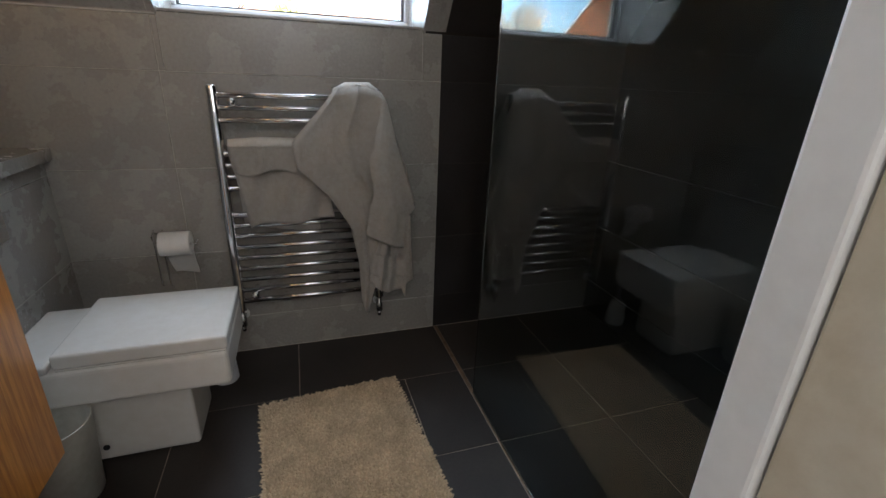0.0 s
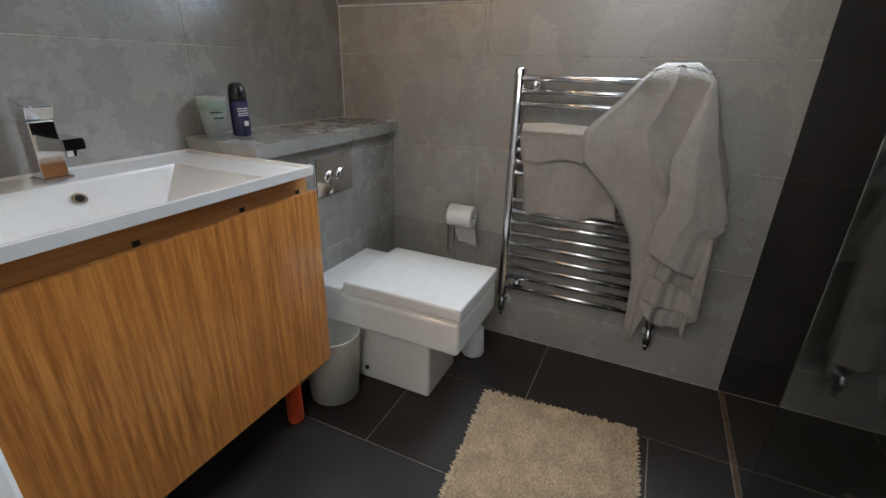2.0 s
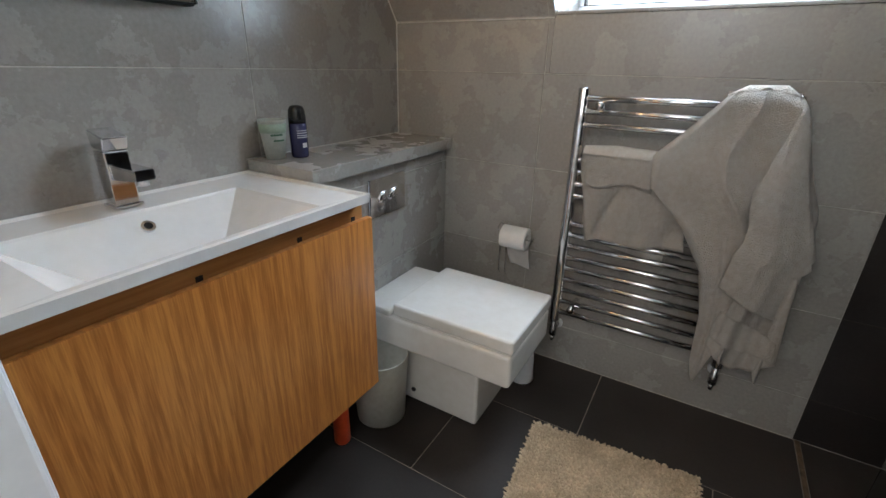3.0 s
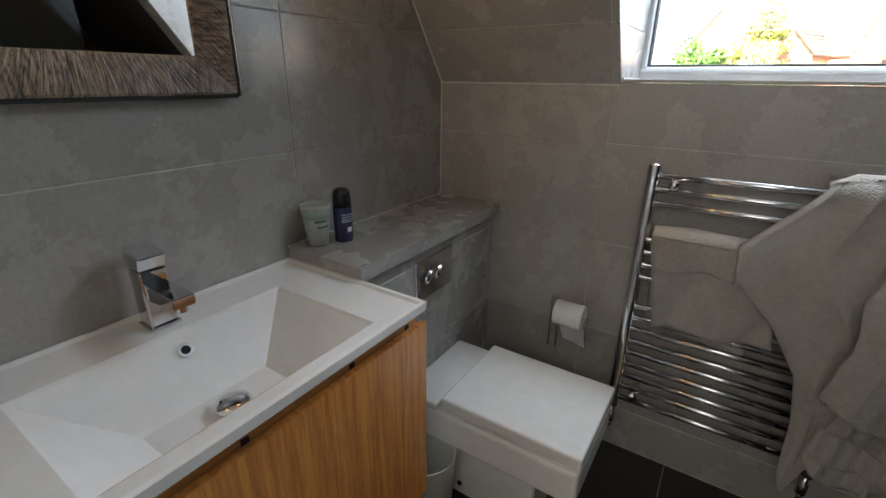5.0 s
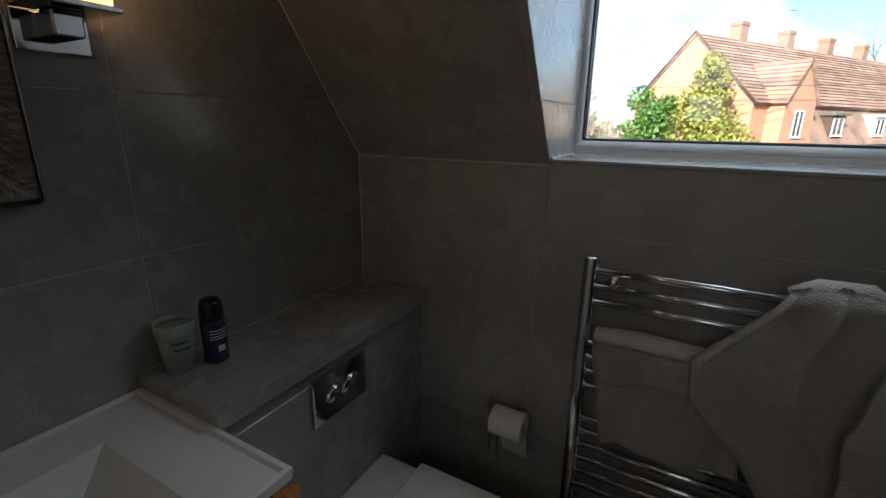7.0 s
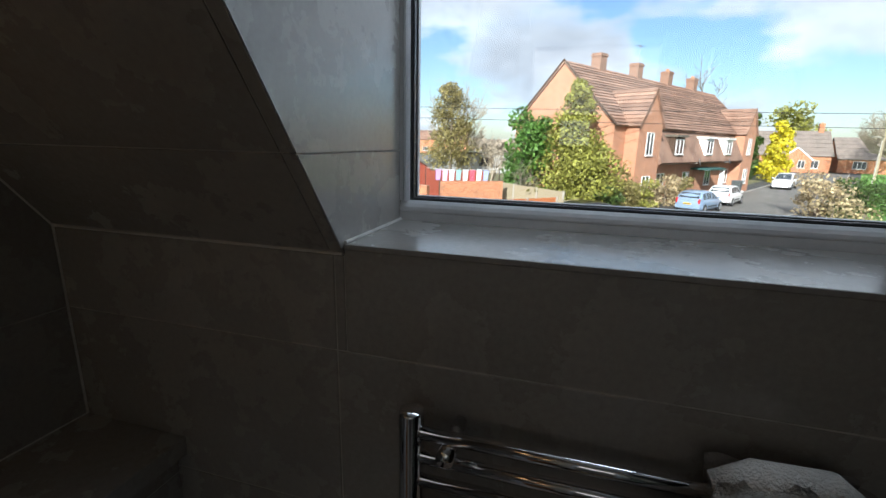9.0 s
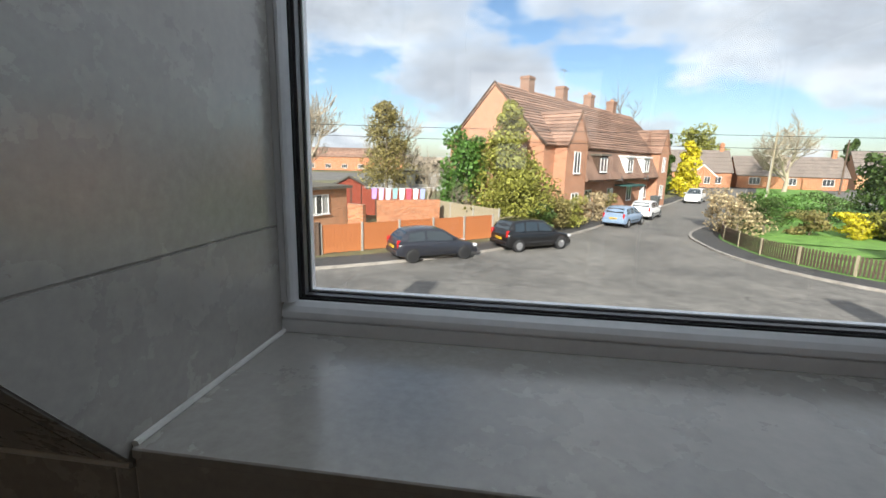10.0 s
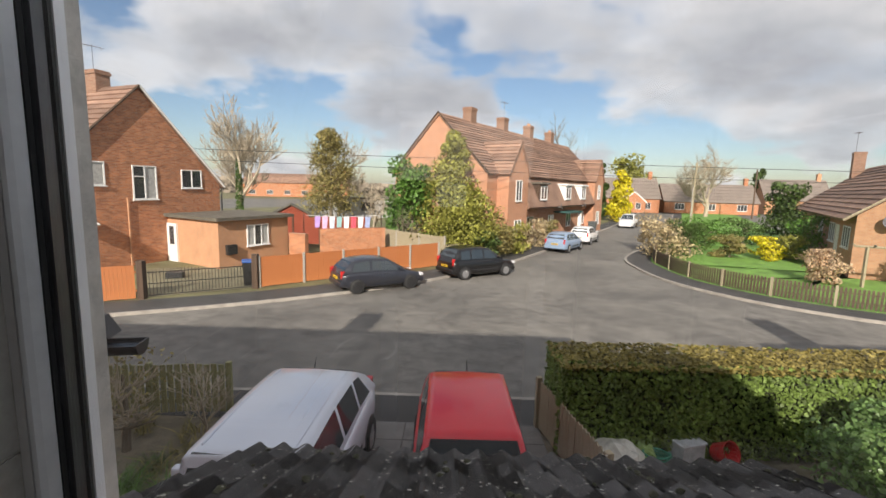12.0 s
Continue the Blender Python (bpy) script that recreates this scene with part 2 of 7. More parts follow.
WOOD = wood_mat("honey_oak_veneer", (0.37, 0.130, 0.026), (0.61, 0.255, 0.057), 2, 60.0, 0.28, 0.35)
WOOD_DARK = wood_mat("oak_cabinet_rail", (0.38, 0.16, 0.042), (0.58, 0.28, 0.085), 1, 15.0, 0.45)
TOWEL = mat("cream_terry_cloth", (0.76, 0.71, 0.65), 0.95, vary=0.07, scale=7, bump=0.7, bump_scale=260, fine=0.45, spec=0.1)
MAT_PILE = mat("beige_tufted_cotton", (0.55, 0.43, 0.29), 0.95, vary=0.2, scale=14, fine=0.4, spec=0.1, island=(0.82, 1.12))
PAPER = mat("white_tissue", (0.82, 0.8, 0.77), 0.95, vary=0.05, scale=20, bump=0.2, bump_scale=200)
BIN_PLASTIC = mat("warm_white_plastic", (0.62, 0.60, 0.53), 0.4, vary=0.06, scale=6)
ORANGE = mat("orange_red_plastic", (0.62, 0.075, 0.02), 0.35, vary=0.12, scale=18)
FRAME_WOOD = wood_mat("ribbed_bronze_frame", (0.045, 0.034, 0.025), (0.30, 0.235, 0.17), 2, 140.0, 0.34)
FRAME_WOOD_V = wood_mat("ribbed_bronze_frame_side", (0.045, 0.03, 0.02), (0.28, 0.19, 0.12), 1, 140.0, 0.34)
MIRROR = mat("mirror_silvering", (0.9, 0.9, 0.9), 0.015, metal=1.0, vary=0.01, scale=2)
BLACK_GLOSS = mat("black_gloss_plastic", (0.012, 0.012, 0.013), 0.2, vary=0.1, scale=9)
NAVY = mat("navy_printed_metal", (0.028, 0.028, 0.085), 0.25, vary=0.1, scale=14)
UPVC = mat("white_upvc", (0.8, 0.8, 0.82), 0.35, vary=0.08, scale=9, bump=0.04, bump_scale=40)
SPACER = mat("dark_spacer_metal", (0.10, 0.10, 0.105), 0.4, metal=0.7, vary=0.2, scale=40)
GASKET = mat("black_rubber", (0.012, 0.012, 0.012), 0.7, vary=0.2, scale=30)
PANE = glass_mat("window_glass")
SHOWER_GLASS = glass_mat("shower_glass", (0.82, 0.93, 0.9))
LAMP_GLASS = glow_mat("lit_amber_glass", (1.0, 0.55, 0.20), 0.75)
CUP_GREEN = mat("sage_cup_card", (0.33, 0.40, 0.31), 0.6, vary=0.1, scale=10)
CUP_PALE = mat("pale_cup_card", (0.47, 0.49, 0.44), 0.6, vary=0.06, scale=10)
INK_GREEN = mat("dark_green_ink", (0.06, 0.14, 0.08), 0.6)
INK_WHITE = mat("white_ink", (0.75, 0.75, 0.75), 0.5)
HOLE = mat("dark_hole", (0.01, 0.01, 0.01), 0.8)
SILICONE = mat("white_sealant", (0.72, 0.70, 0.66), 0.5, vary=0.1, scale=20)


# ---- building helpers ----
def obj(name, bm, material, smooth=False):
    me = bpy.data.meshes.new(name)
    bm.to_mesh(me)
    bm.free()
    for m in (material if isinstance(material, (list, tuple)) else [material]):
        me.materials.append(m)
    if smooth:
        for p in me.polygons:
            p.use_smooth = True
    return new(name, me)


def part(name, bm, material, parent, label="", smooth=False):
    ob = obj(name, bm, material, smooth)
    ob.parent = parent
    if label:
        tagged(ob, label)
    return ob


def thing(name, label, category, m=None, group="", kind=""):
    e = new(name)
    e.empty_display_size = 0.1
    if m is not None:
        e.matrix_world = m
    return tagged(e, label, category, group, kind)


def box(x0, x1, y0, y1, z0, z1, bevel=0.0, seg=2, bm=None):
    """A box between two corners, with rounded edges where asked; added to bm if one is given."""
    own = bmesh.new()
    bmesh.ops.create_cube(own, size=1.0)
    bmesh.ops.transform(own, matrix=Matrix.Translation(((x0 + x1) / 2, (y0 + y1) / 2, (z0 + z1) / 2)) @ Matrix.Diagonal((x1 - x0, y1 - y0, z1 - z0, 1)), verts=own.verts)
    if bevel:
        bmesh.ops.bevel(own, geom=list(own.edges), offset=bevel, segments=seg, affect="EDGES", profile=0.5)
    if bm is None:
        return own
    join(bm, own)
    return bm


def join(bm, other, m=None):
    """Adds the other bmesh to bm."""
    if m is not None:
        bmesh.ops.transform(other, matrix=m, verts=other.verts)
    me = bpy.data.meshes.new("tmp")
    other.to_mesh(me)
    other.free()
    bm.from_mesh(me)
    bpy.data.meshes.remove(me)
    return bm


def hexa(c, bm=None):
    """A solid from eight corners: four below, four above, both in the same turn."""
    bm = bm or bmesh.new()
    v = [bm.verts.new(p) for p in c]
    for f in ((3, 2, 1, 0), (4, 5, 6, 7), (0, 1, 5, 4), (1, 2, 6, 5), (2, 3, 7, 6), (3, 0, 4, 7)):
        bm.faces.new([v[i] for i in f])
    return bm


def prism(poly, axis, a, b, bm=None):
    """A flat outline drawn out along an axis from a to b."""
    bm = bm or bmesh.new()

    def at(p, q):
        return {"x": (q, p[0], p[1]), "y": (p[0], q, p[1]), "z": (p[0], p[1], q)}[axis]
    lo = [bm.verts.new(at(p, a)) for p in poly]
    hi = [bm.verts.new(at(p, b)) for p in poly]
    bm.faces.new(lo)
    bm.faces.new(hi[::-1])
    for i in range(len(poly)):
        j = (i + 1) % len(poly)
        bm.faces.new((lo[i], hi[i], hi[j], lo[j]))
    bmesh.ops.recalc_face_normals(bm, faces=bm.faces)
    return bm


def tube(points, radius, sides=8, bm=None, cap=True):
    """A round bar along points; radius may be one number or one a point."""
    bm = bm or bmesh.new()
    pts = [Vector(p) for p in points]
    rad = radius if isinstance(radius, (list, tuple)) else [radius] * len(pts)
    rings = []
    for i, p in enumerate(pts):
        d = (pts[min(i + 1, len(pts) - 1)] - pts[max(i - 1, 0)]).normalized()
        side = d.cross(Vector((0, 0, 1)) if abs(d.z) < 0.95 else Vector((1, 0, 0))).normalized()
        up = side.cross(d)
        rings.append([bm.verts.new(p + rad[i] * (math.cos(2 * math.pi * k / sides) * side + math.sin(2 * math.pi * k / sides) * up)) for k in range(sides)])
    for a, b in zip(rings, rings[1:]):
        for k in range(sides):
            bm.faces.new((a[k], a[(k + 1) % sides], b[(k + 1) % sides], b[k]))
    if cap:
        bm.faces.new(rings[0][::-1])
        bm.faces.new(rings[-1])
    return bm


def lathe(profile, sides=24, bm=None, at=(0, 0, 0), cap=True):
    """A turned shape from (radius, height) steps."""
    bm = bm or bmesh.new()
    rings = []
    for r, z in profile:
        rings.append([bm.verts.new((at[0] + r * math.cos(2 * math.pi * k / sides), at[1] + r * math.sin(2 * math.pi * k / sides), at[2] + z)) for k in range(sides)])
    for a, b in zip(rings, rings[1:]):
        for k in range(sides):
            bm.faces.new((a[k], a[(k + 1) % sides], b[(k + 1) % sides], b[k]))
    if cap and profile[0][0] > 1e-4:
        bm.faces.new(rings[0][::-1])
    if cap and profile[-1][0] > 1e-4:
        bm.faces.new(rings[-1])
    return bm


def between(table, v):
    """A value between rows of (v, value)."""
    if v <= table[0][0]:
        return table[0][1]
    for (a, p), (b, q) in zip(table, table[1:]):
        if v <= b:
            return p + (q - p) * (v - a) / (b - a)
    return table[-1][1]


def structure(name, bm, material, label, category, smooth=False):
    return tagged(obj(name, bm, material, smooth), label, category, kind="structure")


# ---- bathroom: floor, walls, slope, ceiling ----
ROOM_X, DOOR_Y, CEIL = 2.52, -1.62, 2.36
KNEE, SLOPE = 1.31, 1.387                      # top of the low wall, rise of the sloping ceiling
WIN_L, WIN_R, WIN_Y = 0.655, 1.56, 0.25        # sides of the dormer recess and the window's inner face
SILL, WIN_TOP = 1.33, 2.32
SHOWER_X = 1.65
floor = structure("floor", box(-0.15, ROOM_X + 0.15, -4.5, 0.15, -0.25, -0.0022), DARK_GROUT, "dark grouted floor bed under tiles", "floor")
wall_left = structure("wall_left", box(-0.14, -0.0018, DOOR_Y - 0.12, 0.0, -0.011, CEIL), GROUT, "wall of large taupe cement-look tiles", "wall")
wall_right = structure("wall_right", box(ROOM_X, ROOM_X + 0.13, DOOR_Y - 0.12, 0.0, -0.011, CEIL), DARK_TILE, "dark tiled wall of the shower", "wall")
wall_window = structure("wall_window", box(-0.14, ROOM_X + 0.13, 0.0018, 0.14, -0.011, KNEE - 0.002), GROUT, "low tiled wall under the sloping ceiling", "wall")
top_y = -(CEIL - KNEE) / SLOPE


def slope_z(y):
    return KNEE - SLOPE * y


def slope_piece(x0, x1, z0, z1, depth=0.01, out=0.0, bm=None):
    """A slab lying on the sloping ceiling between two heights."""
    bm = bm or bmesh.new()
    ny, nz = -SLOPE / math.hypot(1, SLOPE), -1 / math.hypot(1, SLOPE)
    lo, hi = [], []
    for z in (z0, z1):
        y = -(z - KNEE) / SLOPE
        for x in (x0, x1):
            lo.append((x, y + ny * out, z + nz * out))
            hi.append((x, y - ny * depth, z - nz * depth))
    return hexa([lo[0], lo[1], lo[3], lo[2], hi[0], hi[1], hi[3], hi[2]], bm)


slope_left = structure("slope_left", slope_piece(-0.14, WIN_L - 0.012, KNEE - 0.06, CEIL, 0.14, -0.002), GROUT, "steep tiled sloping ceiling beside the dormer", "ceiling")
slope_right = structure("slope_right", slope_piece(WIN_R + 0.012, ROOM_X + 0.13, KNEE - 0.06, CEIL, 0.14, -0.002), FLOOR_TILE, "steep tiled sloping ceiling over the shower", "ceiling")
ceiling = structure("ceiling", box(-0.14, ROOM_X + 0.13, DOOR_Y - 0.12, WIN_Y + 0.1, CEIL, CEIL + 0.12), PAINT, "plain white painted ceiling", "ceiling")
head = structure("dormer_head", box(WIN_L - 0.12, WIN_R + 0.12, -0.3, WIN_Y + 0.1, WIN_TOP, CEIL - 0.002), PAINT, "white painted dormer head over the window", "ceiling")


def cheek_outline():
    return [(0.014, KNEE - 0.004), (WIN_Y + 0.1, KNEE - 0.004), (WIN_Y + 0.1, WIN_TOP), (-(WIN_TOP - KNEE) / SLOPE + 0.012, WIN_TOP)]


cheek_left = structure("cheek_left", prism(cheek_outline(), "x", WIN_L - 0.12, WIN_L - 0.002), GROUT, "tiled side wall of the dormer recess", "wall")
cheek_right = structure("cheek_right", prism(cheek_outline(), "x", WIN_R + 0.002, WIN_R + 0.12), GROUT, "tiled side wall of the dormer recess", "wall")
sill_base = structure("sill_base", box(WIN_L - 0.01, WIN_R + 0.01, 0.012, WIN_Y + 0.1, KNEE - 0.004, SILL - 0.011), GROUT, "mortar bed of the window sill", "sill")

# door wall with its opening, and the landing behind
DOOR_L, DOOR_R, DOOR_H = 0.73, 1.405, 2.03
LEFT_Y = -1.557                 # room face of the wall beside the basin
bm = box(-0.14, DOOR_L - 0.03, DOOR_Y - 0.12, DOOR_Y, -0.011, CEIL)
box(0.013, DOOR_L - 0.03, DOOR_Y, LEFT_Y, 0.012, CEIL - 0.002, bm=bm)
box(DOOR_R + 0.03, ROOM_X + 0.13, DOOR_Y - 0.12, DOOR_Y, -0.011, CEIL, bm=bm)
box(DOOR_L - 0.03, DOOR_R + 0.03, DOOR_Y - 0.12, DOOR_Y, DOOR_H + 0.03, CEIL, bm=bm)
wall_door = structure("wall_door", bm, CREAM, "cream painted wall with the doorway", "wall")
door_frame = thing("door_frame", "white gloss door frame of the bathroom doorway", "door frame", kind="structure")
for side, x, yr in ((1, DOOR_R, DOOR_Y), (-1, DOOR_L, LEFT_Y)):
    b = box(x, x + side * 0.03, DOOR_Y - 0.035, yr + 0.012, 0, DOOR_H, 0.004)
    part("jamb", b, GLOSS_WHITE, door_frame)
    part("lining", box(x + side * 0.008, x + side * 0.03, DOOR_Y - 0.118, DOOR_Y - 0.037, 0, DOOR_H, 0.003), CREAM, door_frame, "cream painted door lining")
    b = box(x + side * 0.012, x + side * 0.075, yr + 0.0005, yr + 0.016, 0, DOOR_H + 0.06, 0.005)
    part("architrave", b, GLOSS_WHITE, door_frame)
    b = box(x + side * 0.012, x + side * 0.075, DOOR_Y - 0.138, DOOR_Y - 0.1205, 0, DOOR_H + 0.06, 0.005)
    part("architrave", b, GLOSS_WHITE, door_frame)
part("head", box(DOOR_L, DOOR_R, DOOR_Y - 0.118, DOOR_Y + 0.012, DOOR_H, DOOR_H + 0.03, 0.004), GLOSS_WHITE, door_frame)
bm = box(-0.14, 0.0, -4.5, DOOR_Y - 0.12, -0.011, CEIL)
box(2.3, 2.43, -4.5, DOOR_Y - 0.12, -0.011, CEIL, bm=bm)
box(-0.14, 0.74, -4.62, -4.5, -0.011, CEIL, bm=bm)
box(1.24, 2.43, -4.62, -4.5, -0.011, CEIL, bm=bm)
box(0.74, 1.24, -4.62, -4.5, -0.011, 1.41, bm=bm)
box(0.74, 1.24, -4.62, -4.5, 1.83, CEIL, bm=bm)
structure("wall_landing", bm, PAINT, "white painted landing walls with a small window", "wall")
structure("ceiling_landing", box(-0.14, 2.43, -4.62, DOOR_Y - 0.12, CEIL + 0.002, CEIL + 0.1), PAINT, "white landing ceiling", "ceiling")
structure("carpet_landing", box(0.0, 2.3, -4.5, DOOR_Y - 0.06, -0.010, 0.002), mat("grey_carpet", (0.24, 0.22, 0.2), 0.95, bump=0.5, bump_scale=300), "grey carpet of the landing", "floor")
landing_window = thing("window_2", "small white framed window of the landing", "window", kind="structure")
b = box(0.74, 1.24, -4.58, -4.54, 1.41, 1.45)
box(0.74, 1.24, -4.58, -4.54, 1.79, 1.83, bm=b)
box(0.74, 0.78, -4.58, -4.54, 1.451, 1.789, bm=b)
box(1.20, 1.24, -4.58, -4.54, 1.451, 1.789, bm=b)
part("window_frame", b, UPVC, landing_window)
# opaque sheet added in place of glass, to keep outside light and its reflection out
part("pane", box(0.78, 1.20, -4.564, -4.558, 1.45, 1.79), PAPER, landing_window, "added opaque pale sheet blocking the sky")

# ---- the window ----
window = thing("window_1", "wide white plastic dormer window over the street", "window", pose(0, 0, 0), kind="structure")
FZ = SILL                       # frame foot


def frame_profile(k):
    """Steps of the plastic frame from the wall side to the glass: flat leaf, groove, rounded bead."""
    steps = [(0.0, -0.004), (0.0115, -0.004), (0.012, 0.0), (0.0135, 0.0), (0.014, -0.004), (0.019, -0.003), (0.0235, 0.001), (0.0265, 0.007), (0.028, 0.013), (0.028, 0.0155), (0.0, 0.0155)]
    return [(o * k, d) for o, d in steps]


fy = WIN_Y
KS, KR = 0.66, 1.5              # width of stiles and rails against the profile
SW, RW = 0.028 * KS, 0.028 * KR
for name, foot, up in (("bottom_rail", FZ, 1), ("top_rail", WIN_TOP, -1)):
    part(name, prism([(fy + d, foot + up * o) for o, d in frame_profile(KR)], "x", WIN_L, WIN_R), UPVC, window, smooth=False)
for wall_x, side in ((WIN_L, 1), (WIN_R, -1)):
    part("stile", prism([(wall_x + side * o, fy + d + 0.0005) for o, d in frame_profile(KS)], "z", FZ + RW * 0.97, WIN_TOP - RW * 0.97), UPVC, window)


def border(x_in, x_out, z_in, z_out, y0, y1):
    """Four strips round the glass, from one inset of the opening to another."""
    bm_ = box(WIN_L + x_in, WIN_R - x_in, y0, y1, FZ + z_in, FZ + z_out)
    box(WIN_L + x_in, WIN_R - x_in, y0, y1, WIN_TOP - z_out, WIN_TOP - z_in, bm=bm_)
    box(WIN_L + x_in, WIN_L + x_out, y0, y1, FZ + z_out, WIN_TOP - z_out, bm=bm_)
    box(WIN_R - x_out, WIN_R - x_in, y0, y1, FZ + z_out, WIN_TOP - z_out, bm=bm_)
    return bm_


part("gasket", border(SW - 0.001, SW + 0.0015, RW - 0.001, RW + 0.0015, fy + 0.011, fy + 0.0155), GASKET, window, "black rubber glazing seal")
part("spacer_bar", border(SW - 0.003, SW + 0.005, RW - 0.003, RW + 0.004, fy + 0.0205, fy + 0.031), SPACER, window, "dark metal spacer inside the double glazing")
part("outer_seal", border(SW - 0.003, SW + 0.0065, RW - 0.003, RW + 0.0055, fy + 0.0355, fy + 0.039), GASKET, window, "black outer glazing seal")
part("outer_frame", border(0.0, SW + 0.0078, 0.0, RW + 0.0068, fy + 0.0395, fy + 0.05), UPVC, window, "white outer frame")
b = box(WIN_L - 0.1, WIN_R + 0.1, fy + 0.1012, fy + 0.17, FZ - 0.075, FZ - 0.045, 0.003)
part("outer_trim", b, UPVC, window, "white outer window trim")
for y0 in (fy + 0.016, fy + 0.0312):
    pane = part("pane", box(WIN_L + 0.004, WIN_R - 0.004, y0, y0 + 0.004, FZ + 0.004, WIN_TOP - 0.004), PANE, window, "clear glass")
    pane.visible_shadow = False

# ---- radiator-wall tiles, slope tiles, floor tiles ----
TILE_SHAPES = {}


def tile(parent, material, x, y, z, sx, sy, sz, turn=(0, 0, 0)):
    """One tile with eased edges, centred on a point; alike tiles share a mesh."""
    key = (round(sx, 3), round(sy, 3), round(sz, 3), material.name)
    if key not in TILE_SHAPES:
        b = box(-sx / 2, sx / 2, -sy / 2, sy / 2, -sz / 2, sz / 2)
        bmesh.ops.bevel(b, geom=list(b.edges), offset=0.0012, segments=1, affect="EDGES")
        me = bpy.data.meshes.new("tile")
        b.to_mesh(me)
        b.free()
        me.materials.append(material)
        TILE_SHAPES[key] = me
    ob = new("tile", TILE_SHAPES[key])
    ob.matrix_world = pose(x, y, z, *turn)
    ob.parent = parent
    return ob


ROWS = [0.0, 0.168, 0.471, 0.804, 1.137, 1.470, 1.803, 2.136, CEIL]
J = 0.003


def spans(cuts):
    return [(a + J / 2, b - J / 2) for a, b in zip(cuts, cuts[1:])]


for z0, z1 in spans(ROWS):
    for y0, y1 in spans([DOOR_Y, -0.716, -0.002]):
        tile(wall_left, GREY_TILE, -0.005, (y0 + y1) / 2, (z0 + z1) / 2, 0.01, y1 - y0, z1 - z0)
part_dark = structure("shower_backing", box(SHOWER_X - 0.012, ROOM_X, 0.0008, 0.0017, 0.0, KNEE), FLOOR_TILE, "dark grout bed behind the shower tiles", "wall")
for z0, z1 in spans([0.0, 0.168, 0.471, 0.804, 1.137, KNEE]):
    for x0, x1 in spans([0.0, 0.636, SHOWER_X - 0.012] if z0 < 1.1 else [0.0, 0.636, WIN_L]):
        tile(wall_window, GREY_TILE, (x0 + x1) / 2, 0.005, (z0 + z1) / 2, x1 - x0, 0.01, z1 - z0)
    for x0, x1 in spans([SHOWER_X - 0.012, ROOM_X]):
        tile(wall_window, DARK_TILE, (x0 + x1) / 2, 0.005, (z0 + z1) / 2, x1 - x0, 0.01, z1 - z0)
for z0, z1 in spans([KNEE + 0.006, 1.475, 1.74, 2.005, 2.27, CEIL]):
    for x0, x1, material, owner in ((0.0, WIN_L - 0.024, GREY_TILE, slope_left), (WIN_L - 0.021, WIN_L - 0.0015, GREY_TILE, slope_left), (WIN_R + 0.0015, SHOWER_X, GREY_TILE, slope_right), (SHOWER_X + J, ROOM_X, DARK_TILE, slope_right)):
        t = obj("tile", slope_piece(x0, x1, z0, z1, 0.0105, 0.0), material)
        t.parent = owner
for zc0, zc1 in spans([KNEE, 1.474, 1.807, 2.14, WIN_TOP]):
    for xo, owner in ((WIN_L - 0.005, cheek_left), (WIN_R + 0.005, cheek_right)):
        outline = [(max(-(zc0 - KNEE) / SLOPE, -0.9) + 0.002, zc0), (WIN_Y + 0.02, zc0), (WIN_Y + 0.02, zc1), (-(zc1 - KNEE) / SLOPE + 0.002, zc1)]
        t = obj("tile", prism(outline, "x", xo - 0.005, xo + 0.005), GREY_TILE)
        t.parent = owner
tile(wall_window, GREY_TILE, (WIN_L + WIN_R) / 2, 0.005, (1.1385 + SILL - 0.0105) / 2, WIN_R - WIN_L - 0.001, 0.01, SILL - 0.0105 - 1.1385)
tile(wall_window, GREY_TILE, (WIN_R + SHOWER_X - 0.0105) / 2, 0.005, (1.1385 + KNEE) / 2, SHOWER_X - 0.0135 - WIN_R, 0.01, KNEE - 1.1385)
tile(sill_base, GREY_TILE, (WIN_L + WIN_R) / 2, (WIN_Y - 0.004) / 2, SILL - 0.0052, WIN_R - WIN_L - 0.004, WIN_Y + 0.004, 0.0095)
part("sealant", tube([(WIN_L + 0.003, 0.0, SILL + 0.001), (WIN_L + 0.003, WIN_Y, SILL + 0.001)], 0.0035, 6), SILICONE, sill_base, "white sealant bead")
part("corner_joint", tube([(0.0025, 0.0, KNEE), (0.0025, top_y, CEIL)], 0.0026, 6), SILICONE, slope_left, "pale grout line up the slope")
part("knee_joint", tube([(0.0, -0.0015, KNEE + 0.002), (WIN_L - 0.002, -0.0015, KNEE + 0.002)], 0.0026, 6), SILICONE, slope_left, "pale grout line under the slope")
part("corner_joint", tube([(0.0015, -0.0015, 0.884), (0.0015, -0.0015, KNEE)], 0.0024, 6), SILICONE, wall_window, "pale grout line in the corner")
part("shelf_joint", tube([(0.002, -0.77, 0.8842), (0.002, -0.002, 0.8842)], 0.0016, 6), SILICONE, wall_left, "pale sealant along the shelf")
for i, (y0, y1) in enumerate(spans([DOOR_Y, -1.19, -0.785, -0.372, -0.002])):
    cuts = [0.0, 0.19, 1.003, SHOWER_X - 0.008] if i % 2 else [0.0, 0.6, 1.41, SHOWER_X - 0.008]
    for x0, x1 in spans(cuts):
        tile(floor, FLOOR_TILE, (x0 + x1) / 2, (y0 + y1) / 2, -0.0055, x1 - x0, y1 - y0, 0.011)
    for x0, x1 in spans([SHOWER_X + 0.008, 2.1, ROOM_X]):
        tile(floor, FLOOR_TILE, (x0 + x1) / 2, (y0 + y1) / 2, -0.0055, x1 - x0, y1 - y0, 0.011)
